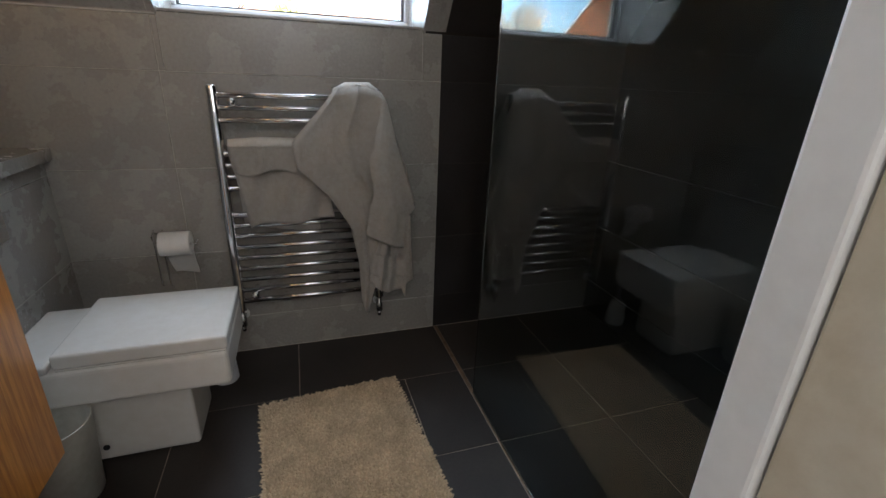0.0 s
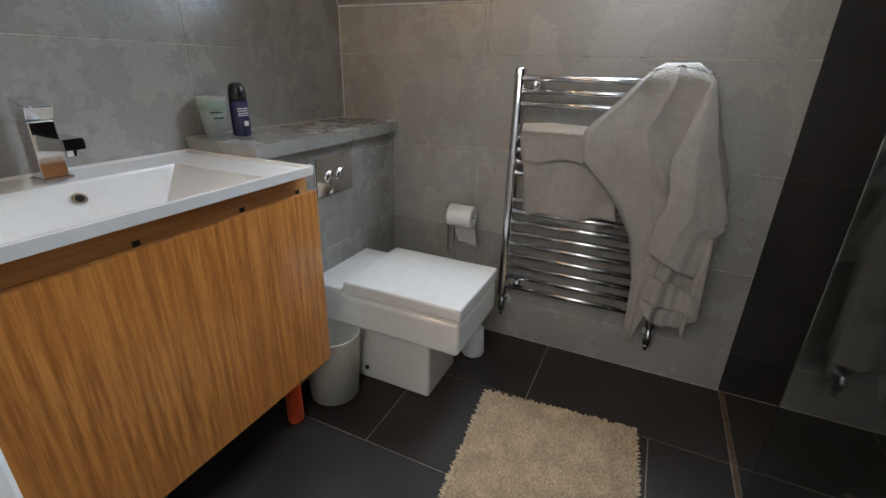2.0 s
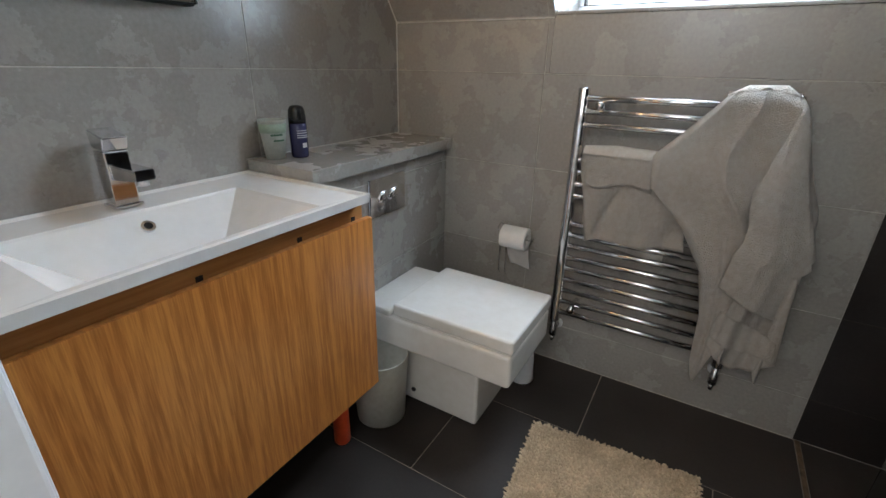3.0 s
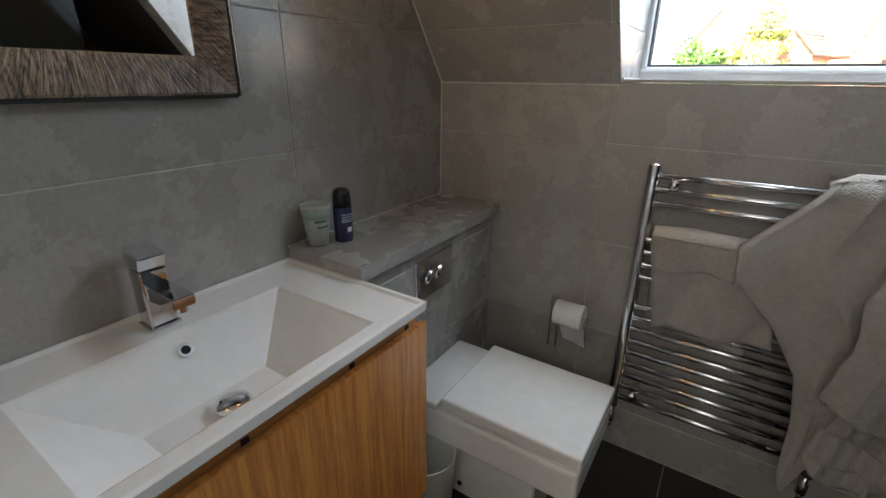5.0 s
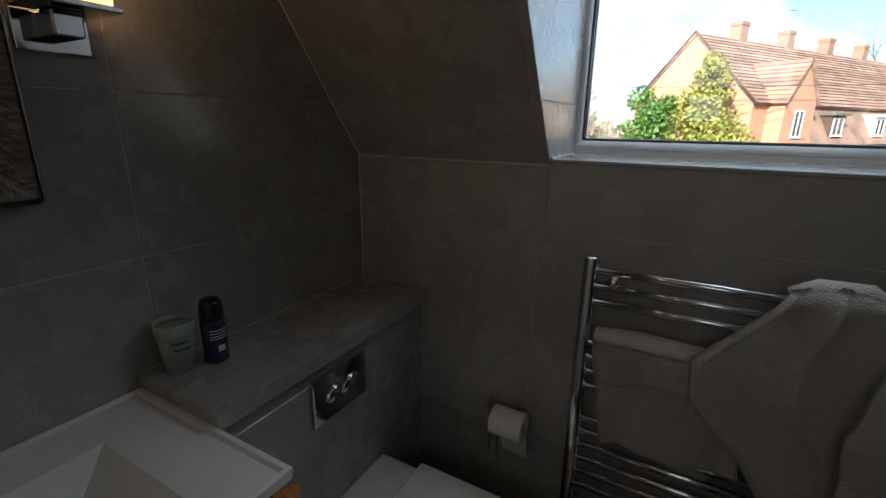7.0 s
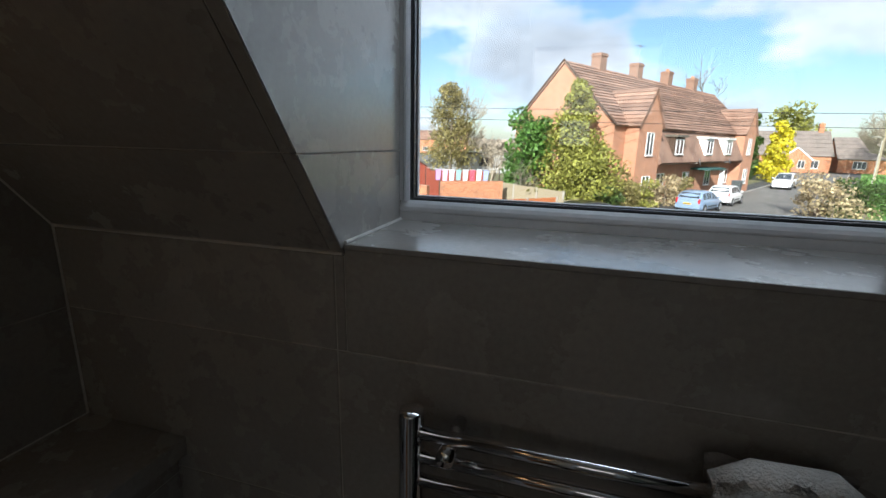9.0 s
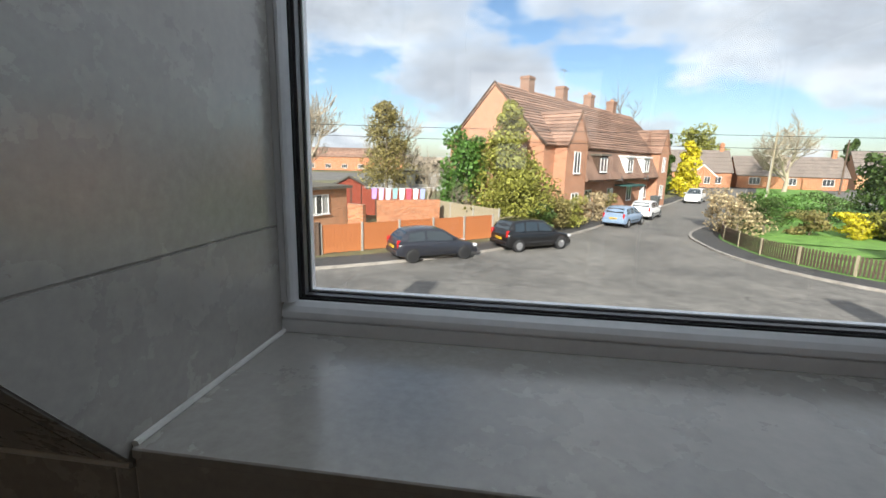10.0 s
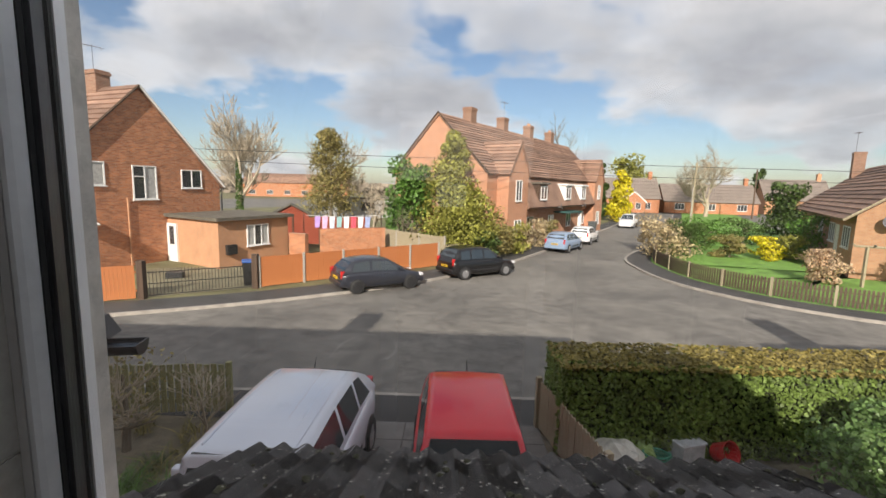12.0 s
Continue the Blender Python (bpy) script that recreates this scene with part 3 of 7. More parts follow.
structure("floor_trim", box(SHOWER_X - 0.007, SHOWER_X + 0.007, DOOR_Y, -0.002, -0.0105, 0.002, 0.001), mat("tarnished_brass", (0.22, 0.15, 0.09), 0.45, metal=0.6, vary=0.4, scale=20), "thin tarnished metal strip along the shower floor", "floor trim")
for z0, z1 in spans(ROWS):
    tile(wall_right, DARK_TILE, ROOM_X - 0.005, DOOR_Y / 2, (z0 + z1) / 2, 0.01, -DOOR_Y - 0.004, z1 - z0)

# shower screen
screen = thing("shower_screen", "fixed clear glass shower screen standing on the floor", "shower screen", pose(SHOWER_X, 0, 0.002))
part("glass_panel", box(-0.005, 0.005, DOOR_Y + 0.014, -0.53, 0.0, 2.0, 0.0012, 1), SHOWER_GLASS, screen)
part("wall_channel", box(-0.011, 0.011, DOOR_Y + 0.0005, DOOR_Y + 0.0135, 0.0, 2.0, 0.002), CHROME, screen, "chrome wall channel")

# ---- bathroom things ----
# boxed-in cistern
BOX_X, BOX_Y0 = 0.245, -0.752
cistern_box = thing("cistern_box", "boxed-in toilet cistern clad in taupe tiles", "cistern box", pose(0, 0, 0))
part("core", box(0.001, BOX_X - 0.002, BOX_Y0 + 0.002, -0.001, 0.0, 0.838), GROUT, cistern_box)
for z0, z1 in spans([0.0, 0.471, 0.79, 0.8395]):
    tile(cistern_box, GREY_TILE, BOX_X - 0.0055, BOX_Y0 / 2, (z0 + z1) / 2, 0.0108, -BOX_Y0 - 0.003, z1 - z0)
    tile(cistern_box, GREY_TILE, (BOX_X - 0.011) / 2, BOX_Y0 + 0.0055, (z0 + z1) / 2, BOX_X - 0.014, 0.0108, z1 - z0)
part("top_slab", box(0.001, BOX_X + 0.028, BOX_Y0 - 0.018, -0.001, 0.841, 0.883, 0.002), GREY_TILE, cistern_box, "thick taupe tiled shelf top")
flush = thing("flush_plate", "chrome dual flush plate on the cistern box", "flush plate", pose(BOX_X + 0.0005, -0.412, 0.735))
part("plate", box(0, 0.009, -0.102, 0.102, -0.068, 0.068, 0.004), CHROME, flush)
for i, (dy, w) in enumerate(((-0.03, 0.03), (0.03, 0.034))):
    b = bmesh.new()
    bmesh.ops.create_uvsphere(b, u_segments=20, v_segments=10, radius=1.0)
    bmesh.ops.transform(b, matrix=pose(0.010, dy, 0, 25 if i else 25, 0, 0) @ Matrix.Diagonal((0.010, w, 0.018, 1)), verts=b.verts)
    part("button", b, CHROME, flush, "oval chrome flush button", True)

# toilet
toilet = thing("toilet", "square white ceramic toilet with its lid closed", "toilet", pose(BOX_X + 0.001, -0.412, 0))
b = box(0.0, 0.445, -0.115, 0.115, 0.0, 0.262, 0.012, 3)
part("foot", b, CERAMIC, toilet)
b = box(0.0, 0.575, -0.178, 0.178, 0.255, 0.372, 0.014, 3)
part("bowl", b, CERAMIC, toilet)
part("back_shelf", box(0.0, 0.135, -0.178, 0.178, 0.368, 0.392, 0.008), CERAMIC, toilet)
part("seat", box(0.152, 0.572, -0.172, 0.172, 0.371, 0.3775, 0.002), CERAMIC, toilet, "white plastic seat")
part("lid", box(0.148, 0.578, -0.176, 0.176, 0.3785, 0.424, 0.008, 3), CERAMIC, toilet, "thick square white lid")
for dy in (-0.09, 0.09):
    part("hinge", tube([(0.142, dy - 0.02, 0.398), (0.142, dy + 0.02, 0.398)], 0.006, 10), CHROME, toilet, "chrome hinge")
part("fixing_cap", tube([(0.19, -0.1145, 0.05), (0.19, -0.119, 0.05)], 0.009, 12), HOLE, toilet, "dark fixing hole")

# vanity and basin
VY0, VY1 = -1.538, -0.752
vanity = thing("vanity_unit", "wall-hung vanity unit with a honey oak drawer front", "vanity unit", pose(0, 0, 0.245))
part("carcass", box(0.001, 0.405, VY0 + 0.03, VY1 + 0.001, 0.0, 0.455, 0.002), GLOSS_WHITE, vanity, "white gloss carcass side")
for yy in (VY0 + 0.0305, VY1 - 0.018):
    part("side_panel", box(0.001, 0.405, yy, yy + 0.018, 0.4555, 0.582), GLOSS_WHITE, vanity)
part("top_rail", box(0.4055, 0.430, VY0 + 0.03, VY1 - 0.004, 0.48, 0.582, 0.001), WOOD_DARK, vanity, "recessed oak grip rail")
part("drawer_front", box(0.4325, 0.4505, VY0 + 0.027, VY1 + 0.012, -0.01, 0.533, 0.002), WOOD, vanity, "honey oak veneer drawer front")
for y in (-0.80, -0.98, -1.22):
    part("grip_notch", box(0.4303, 0.4322, y, y + 0.014, 0.528, 0.543, 0.0003), HOLE, vanity, "dark notch behind the drawer edge")

basin = thing("basin", "wide white rectangular basin on the vanity unit", "basin", pose(0, 0, 0.812))
b = bmesh.new()
X0, X1, Y0, Y1, T = 0.002, 0.473, VY0, -0.770, 0.040
ox0, ox1, oy0, oy1 = 0.115, 0.425, VY0 + 0.125, -0.895         # mouth of the bowl
ix0, ix1, iy0, iy1, D = 0.232, 0.392, VY0 + 0.255, -1.035, -0.075


def ring(x0, x1, y0, y1, z):
    return [b.verts.new(p) for p in ((x0, y0, z), (x1, y0, z), (x1, y1, z), (x0, y1, z))]


rings = [ring(X0, X1 - 0.004, Y0, Y1, 0.0165), ring(X0, X1, Y0, Y1, T), ring(X0 + 0.006, X1 - 0.010, Y0 + 0.010, Y1 - 0.010, T + 0.0005), ring(X0 + 0.012, X1 - 0.016, Y0 + 0.016, Y1 - 0.016, T - 0.006),
         ring(ox0, ox1, oy0, oy1, T - 0.010), ring(ox0 + 0.003, ox1 - 0.004, oy0 + 0.006, oy1 - 0.006, T - 0.016), ring(ix0, ix1, iy0, iy1, D)]
for a, c in zip(rings, rings[1:]):
    for k in range(4):
        b.faces.new((a[k], a[(k + 1) % 4], c[(k + 1) % 4], c[k]))
b.faces.new(rings[-1])
bmesh.ops.bevel(b, geom=[e for e in b.edges if e.calc_length() > 0.02 and len(e.link_faces) == 2 and e.calc_face_angle(0) > 0.25], offset=0.003, segments=2, affect="EDGES")
part("bowl", b, RESIN, basin)
drain = part("plug", lathe([(0.0, 0.014), (0.020, 0.013), (0.031, 0.009), (0.034, 0.004), (0.034, 0.0), (0.012, -0.004), (0.012, -0.02)], 28, at=(0.300, -1.153, D + 0.012)), CHROME, basin, "chrome pop-up plug", True)
slope_v = Vector((ix0 - ox0, 0, D - T + 0.016)).normalized()
over_at = Vector((0.150, -1.150, -0.003))
norm_v = Vector((-slope_v.z, 0, slope_v.x)).normalized()
part("overflow_ring", tube([over_at - norm_v * 0.006, over_at + norm_v * 0.006], 0.0145, 20), CHROME, basin, "chrome overflow ring")
part("overflow_hole", tube([over_at + norm_v * 0.0062, over_at + norm_v * 0.0068], 0.009, 16), HOLE, basin)

tap = thing("basin_tap", "square chrome monobloc tap on the basin rim", "tap", pose(0.068, -1.150, 0.846, 0, 0, 0) @ Matrix.Diagonal((1.1, 1.1, 1.12, 1)))
part("body", box(-0.021, 0.021, -0.023, 0.023, 0.0, 0.112, 0.003), CHROME, tap)
part("base", box(-0.025, 0.026, -0.027, 0.027, 0.0, 0.006, 0.001), CHROME, tap)
b = hexa([(0.0, -0.019, 0.056), (0.112, -0.019, 0.066), (0.112, 0.019, 0.066), (0.0, 0.019, 0.056), (0.0, -0.019, 0.088), (0.112, -0.019, 0.086), (0.112, 0.019, 0.086), (0.0, 0.019, 0.088)])
bmesh.ops.bevel(b, geom=list(b.edges), offset=0.002, segments=2, affect="EDGES")
part("spout", b, CHROME, tap)
part("aerator", tube([(0.096, 0, 0.067), (0.096, 0, 0.055)], 0.011, 14), CHROME, tap)
b = hexa([(-0.021, -0.023, 0.116), (0.021, -0.023, 0.114), (0.021, 0.023, 0.114), (-0.021, 0.023, 0.116), (-0.026, -0.023, 0.152), (0.030, -0.023, 0.138), (0.030, 0.023, 0.138), (-0.026, 0.023, 0.152)])
bmesh.ops.bevel(b, geom=list(b.edges), offset=0.002, segments=2, affect="EDGES")
part("lever", b, CHROME, tap, "square chrome lever")

# things on the shelf
cup = thing("paper_cup", "pale green paper cup with printed lettering", "cup", pose(0.052, -0.705, 0.8835))
part("wall", lathe([(0.0, 0.003), (0.027, 0.0), (0.028, 0.0), (0.040, 0.108), (0.0415, 0.112), (0.0405, 0.115), (0.0385, 0.112), (0.0265, 0.004), (0.0, 0.004)], 28), CUP_PALE, cup, smooth=True)
part("band", lathe([(0.0378, 0.078), (0.0408, 0.104)], 28), CUP_GREEN, cup, "sage green printed band", True)
for z, a0, a1 in ((0.070, -0.9, 0.1), (0.054, -0.7, 0.3)):
    b = bmesh.new()
    for i in range(6):
        u0, u1 = a0 + (a1 - a0) * i / 6, a0 + (a1 - a0) * (i + 1) / 6
        r0 = 0.0285 + 0.012 * z / 0.108
        b.faces.new([b.verts.new((r0 * math.cos(u), r0 * math.sin(u), zz)) for u, zz in ((u0, z), (u1, z), (u1, z + 0.008), (u0, z + 0.008))])
    part("print", b, INK_GREEN, cup, "dark green print")
can = thing("deodorant_can", "black-capped navy deodorant can on the shelf", "spray can", pose(0.088, -0.640, 0.8835))
part("body", lathe([(0.0, 0.0), (0.025, 0.0), (0.0265, 0.004), (0.0265, 0.098), (0.025, 0.102), (0.0, 0.102)], 28), NAVY, can, smooth=True)
part("cap", lathe([(0.0, 0.1025), (0.0258, 0.1025), (0.0262, 0.118), (0.024, 0.140), (0.019, 0.150), (0.010, 0.1535), (0.0, 0.154)], 28), BLACK_GLOSS, can, "glossy black cap", True)
for k, (z, h) in enumerate(((0.030, 0.014), (0.066, 0.002), (0.073, 0.002), (0.080, 0.002), (0.060, 0.002))):
    b = bmesh.new()
    a0, a1 = (-0.9, 0.55) if k else (-0.35, 0.25)
    for i in range(8):
        u0, u1 = a0 + (a1 - a0) * i / 8, a0 + (a1 - a0) * (i + 1) / 8
        v = [b.verts.new((0.0268 * math.cos(u), 0.0268 * math.sin(u), zz)) for u, zz in ((u0, z), (u1, z), (u1, z + h), (u0, z + h))]
        b.faces.new(v)
    part("print", b, INK_WHITE, can, "white print")

# toilet roll and holder
holder = thing("toilet_roll_holder", "bent chrome wire toilet roll holder on the wall", "roll holder", pose(0.545, -0.002, 0.565))
for dx in (-0.022, 0.006):
    part("wire", tube([(dx, 0, -0.22), (dx, -0.012, -0.21), (dx, -0.016, 0.0), (dx + 0.004, -0.006, 0.012)], 0.0028, 8), CHROME, holder)
part("wire", tube([(0.006, -0.016, -0.005), (-0.012, -0.045, 0.014), (-0.010, -0.075, 0.006), (0.0, -0.085, -0.015), (0.135, -0.085, -0.022), (0.142, -0.085, -0.006)], 0.003, 8), CHROME, holder)
roll = thing("toilet_roll", "part-used white toilet roll on its wire holder", "toilet roll", pose(0.612, -0.087, 0.546))
b = bmesh.new()
prof = [(0.017, -0.05), (0.043, -0.05), (0.044, -0.048), (0.044, 0.048), (0.043, 0.05), (0.017, 0.05)]
lathe([*prof, prof[0]], 32, b, cap=False)
bmesh.ops.transform(b, matrix=pose(0, 0, 0, 0, 90, 0), verts=b.verts)
part("paper_roll", b, PAPER, roll, smooth=True)
b = bmesh.new()
for i in range(13):
    z = 0.0 - 0.125 * i / 12
    y = 0.038 - 0.010 * math.sin(i * 0.25)
    skew = 0.022 * (i / 12) ** 2
    for x in (-0.046 + skew, 0.0, 0.048 + skew * 0.4):
        b.verts.new((x, y, z - (0.012 if x > 0.02 and i == 12 else 0)))
b.verts.ensure_lookup_table()
for i in range(12):
    for k in range(2):
        b.faces.new([b.verts[j] for j in (3 * i + k, 3 * i + k + 1, 3 * i + k + 4, 3 * i + k + 3)])
bmesh.ops.solidify(b, geom=b.faces[:], thickness=0.0008)
part("loose_sheet", b, PAPER, roll, smooth=True)

# towel radiator
RX0, RX1, RY = 0.800, 1.362, -0.072
radiator = thing("towel_radiator", "chrome ladder towel radiator on the tiled wall", "towel radiator", pose(0, 0, 0))
for x in (RX0, RX1):
    b = lathe([(0.0, 0.232), (0.019, 0.236), (0.0195, 0.24), (0.0195, 1.096), (0.018, 1.1), (0.0, 1.1)], 24, at=(x, RY, 0))
    part("upright", b, CHROME, radiator, smooth=True)
for z in [1.068, 1.027, 0.985, 0.868, 0.826, 0.784, 0.742, 0.640, 0.598, 0.556, 0.510, 0.466, 0.420, 0.374, 0.328, 0.280]:
    part("bar", tube([(RX0 + 0.018, RY - 0.006, z), (RX1 - 0.018, RY - 0.006, z)], 0.0105, 14), CHROME, radiator, smooth=True)
for x in (RX0, RX1):
    b = tube([(x, RY, 0.232), (x, RY, 0.205), (x, RY, 0.200), (x, RY, 0.165)], [0.009, 0.009, 0.014, 0.014], 14)
    tube([(x, RY, 0.185), (x, -0.001, 0.185)], 0.008, 12, b)
    tube([(x, RY, 0.164), (x, RY, 0.140)], [0.010, 0.007], 12, b)
    part("valve", b, STEEL, radiator, "chrome radiator valve", True)
    part("collar", tube([(x, -0.012, 0.185), (x, -0.0005, 0.185)], 0.019, 16), GLOSS_WHITE, radiator, "white pipe collar", True)
for x, z in ((RX0 + 0.06, 1.046), (RX0 + 0.06, 0.304), (RX1 - 0.06, 0.304)):
    b = tube([(x, RY - 0.026, z), (x, -0.001, z)], [0.014, 0.011], 16)
    part("wall_bracket", b, CHROME, radiator, "round chrome wall fixing", True)


def cloth(name, rows, cols, left, right, depth, z_of, material, parent=None, thick=0.006):
    """A hanging cloth: rows down, columns across, edges and folds given by functions of v (0 top, 1 bottom)."""
    b = bmesh.new()
    grid = []
    for i in range(rows + 1):
        v = i / rows
        line = []
        for k in range(cols + 1):
            u = k / cols
            x = left(v) + (right(v) - left(v)) * u
            line.append(b.verts.new((x, depth(u, v), z_of(u, v))))
        grid.append(line)
    for i in range(rows):
        for k in range(cols):
            b.faces.new((grid[i][k], grid[i + 1][k], grid[i + 1][k + 1], grid[i][k + 1]))
    bmesh.ops.solidify(b, geom=b.faces[:], thickness=thick)
    return part(name, b, material, parent, smooth=True) if parent else obj(name, b, material, True)


# small towel, folded over a rail
hand_towel = thing("hand_towel", "cream hand towel folded over a radiator bar", "towel", pose(0, 0, 0))
cloth("front_fold", 26, 26, lambda v: 0.829 + 0.048 * v, lambda v: between([(0, 1.09), (0.5, 1.16), (1, 1.185)], v),
      lambda u, v: RY - 0.034 - 0.010 * math.sin(u * 8 + v * 4) * v - 0.006 * math.sin(u * 19 + v * 9) - (0.012 if v > 0.30 else 0.018) + (0.03 * (1 - v / 0.06) if v < 0.06 else 0),
      lambda u, v: 0.902 + 0.006 * math.sin(u * 5) - v * (0.305 - 0.03 * u) + 0.006 * math.sin(u * 9) * v, TOWEL, hand_towel)
cloth("back_fold", 16, 16, lambda v: 0.832 + 0.02 * v, lambda v: 1.12 + 0.01 * v, lambda u, v: RY + 0.014 + 0.003 * math.sin(u * 12) - 0.05 * max(0, v - 0.75),
      lambda u, v: 0.898 - v * (0.30 + 0.05 * u), TOWEL, hand_towel)
part("top_fold", tube([(0.833, RY - 0.014, 0.893), (0.93, RY - 0.014, 0.899), (1.09, RY - 0.014, 0.896)], [0.028, 0.030, 0.027], 12), TOWEL, hand_towel, smooth=True)
cloth("hem_flap", 10, 16, lambda v: 0.832 + 0.02 * v, lambda v: 1.07 - 0.01 * v, lambda u, v: RY - 0.056 - 0.005 * math.sin(u * 11) * v - 0.004 * v, lambda u, v: 0.900 - v * (0.095 + 0.012 * math.sin(u * 7)), TOWEL, hand_towel)

# bath towel, thrown over the top rail
bath_towel = thing("bath_towel", "large cream bath towel thrown over the radiator in loose folds", "towel", pose(0, 0, 0))
L_EDGE = [(0.0, 1.205), (0.10, 1.135), (0.22, 1.045), (0.33, 1.055), (0.45, 1.16), (0.60, 1.235), (0.80, 1.268), (1.0, 1.275)]
R_EDGE = [(0.0, 1.365), (0.06, 1.395), (0.25, 1.432), (0.42, 1.478), (0.52, 1.502), (0.56, 1.47), (0.75, 1.462), (1.0, 1.455)]


FOLD = [(0.0, 0.95), (0.10, 0.84), (0.25, 0.73), (0.45, 0.50), (0.60, 0.30), (0.72, 0.18)]       # edge of the upper layer


def towel_depth(u, v):
    k = 0.25 + 0.75 * min(1, v * 1.8)
    under = min(1.0, max(0.0, (u - between(FOLD, v)) / 0.12 + 0.3)) if v < 0.74 else 0.0
    k *= 1 - 0.9 * under
    s = u * 1.25 - 0.35 * (1 - v) * (1 - u)
    ridge = 0.046 * (1 - abs(math.sin(s * 4.6 + 0.9))) ** 1.5 + 0.026 * (1 - abs(math.sin(s * 9.0 + v * 1.4 + 0.3))) ** 2 * v + 0.005 * math.sin(u * 31 + v * 7) * v
    ridge -= 0.012 * math.sin(v * 9 + u * 4) * (1 - u) * 0.6
    top = 0.035 * (1 - v / 0.05) ** 2 if v < 0.05 else 0.0
    return RY - 0.055 - 0.022 * v + ridge * k * -1 + top


cloth("front_drape", 70, 56, lambda v: between(L_EDGE, v), lambda v: between(R_EDGE, v), towel_depth,
      lambda u, v: 1.118 - 0.02 * (2 * u - 1) ** 2 * (1 - v) - v * (0.80 + 0.07 * math.sin(u * 6.0 + 0.6) + 0.045 * math.sin(u * 15) - 0.02 * u), TOWEL, bath_towel)
cloth("lower_fold", 30, 30, lambda v: between([(0, 1.36), (0.5, 1.335), (1, 1.30)], v), lambda v: between([(0, 1.47), (0.5, 1.475), (1, 1.48)], v),
      lambda u, v: RY - 0.105 - 0.018 * math.sin(u * 7 + 0.7) - 0.006 * math.sin(u * 22 + v * 4) - 0.01 * v, lambda u, v: 0.64 - v * (0.26 + 0.08 * math.sin(u * 3.0)), TOWEL, bath_towel)
cloth("hem_band", 10, 30, lambda v: 1.315 - 0.012 * v, lambda v: 1.468 + 0.004 * v,
      lambda u, v: RY - 0.128 - 0.012 * math.sin(u * 7 + 0.4) - 0.004 * math.sin(u * 26), lambda u, v: 0.50 - 0.06 * u - v * (0.085 + 0.015 * math.sin(u * 5)), TOWEL, bath_towel)
def over_x(u, w):
    v = 0.03 + 0.68 * w
    a, c = between(L_EDGE, v), between(R_EDGE, v)
    e = a + (c - a) * between(FOLD, v)
    return e + (c - 0.010 - e) * u


cloth("over_fold", 60, 36, lambda w: over_x(0, w), lambda w: over_x(1, w),
      lambda u, w: RY - 0.094 - 0.046 * min(1, w * 2.5) + 0.020 * u ** 3 - 0.016 * math.sin(u * 5.0 + 0.4 - 1.2 * w) * w - 0.002 * math.sin(u * 23 + w * 6) * w + 0.045 * max(0, 1 - w / 0.10) ** 2 + 0.008 * (1 - u) * math.sin(w * 14),
      lambda u, w: 1.098 - w * (0.53 + 0.075 * u), TOWEL, bath_towel, 0.011)
cloth("back_drape", 24, 30, lambda v: 1.20 + 0.06 * v, lambda v: between([(0, 1.37), (0.6, 1.49), (1, 1.50)], v), lambda u, v: RY + 0.022 + 0.006 * math.sin(u * 15 + v * 3) - 0.02 * max(0, v - 0.8),
      lambda u, v: 1.105 - v * (0.46 + 0.07 * u), TOWEL, bath_towel)
part("top_fold", tube([(1.205, RY - 0.008, 1.080), (1.25, RY - 0.008, 1.096), (1.33, RY - 0.008, 1.098), (1.365, RY - 0.008, 1.082)], [0.018, 0.028, 0.028, 0.016], 14), TOWEL, bath_towel, smooth=True)

# bath mat with tufts
bath_mat = thing("bath_mat", "beige tufted cotton bath mat on the dark floor", "bath mat", pose(1.148, -0.762, 0.0005, 0, 0, 4.5))
MW, MH = 0.50, 0.75
b = box(-MW / 2, MW / 2, -MH / 2, MH / 2, 0, 0.012, 0.004)
part("backing", b, mat("beige_mat_backing", (0.42, 0.32, 0.2), 0.95), bath_mat)
rnd = random.Random(5)
verts, faces = [], []
for i in range(100):
    for k in range(150):
        x = -MW / 2 + MW * (i + rnd.random()) / 100
        y = -MH / 2 + MH * (k + rnd.random()) / 150
        edge = min(MW / 2 - abs(x), MH / 2 - abs(y))
        h = 0.016 + 0.005 * rnd.random() + 0.006 * noise.noise(Vector((x * 14, y * 14, 0)))
        a, r = rnd.random() * 6.28, 0.0034 + 0.0015 * rnd.random()
        lx, ly = rnd.uniform(-0.006, 0.006), rnd.uniform(-0.006, 0.006)
        if edge < 0.008:
            lx += 0.008 * (1 if x > 0 else -1) * (MW / 2 - abs(x) < 0.008)
            ly += 0.008 * (1 if y > 0 else -1) * (MH / 2 - abs(y) < 0.008)
            h *= 0.7
        n0 = len(verts)
        for q in range(4):
            verts.append((x + r * math.cos(a + q * 1.571), y + r * math.sin(a + q * 1.571), 0.008))
        for q in range(4):
            verts.append((x + lx + r * 0.85 * math.cos(a + q * 1.571), y + ly + r * 0.85 * math.sin(a + q * 1.571), h))
        verts.append((x + lx, y + ly, h + 0.003))
        for q in range(4):
            p = (q + 1) % 4
            faces.append((n0 + q, n0 + p, n0 + 4 + p, n0 + 4 + q))
            faces.append((n0 + 4 + q, n0 + 4 + p, n0 + 8))
me = bpy.data.meshes.new("pile")
me.from_pydata(verts, [], faces)
me.materials.append(MAT_PILE)
pile = new("tufted_surface", me)
pile.parent = bath_mat
tagged(pile, "cut tufted pile", kind="stuff")

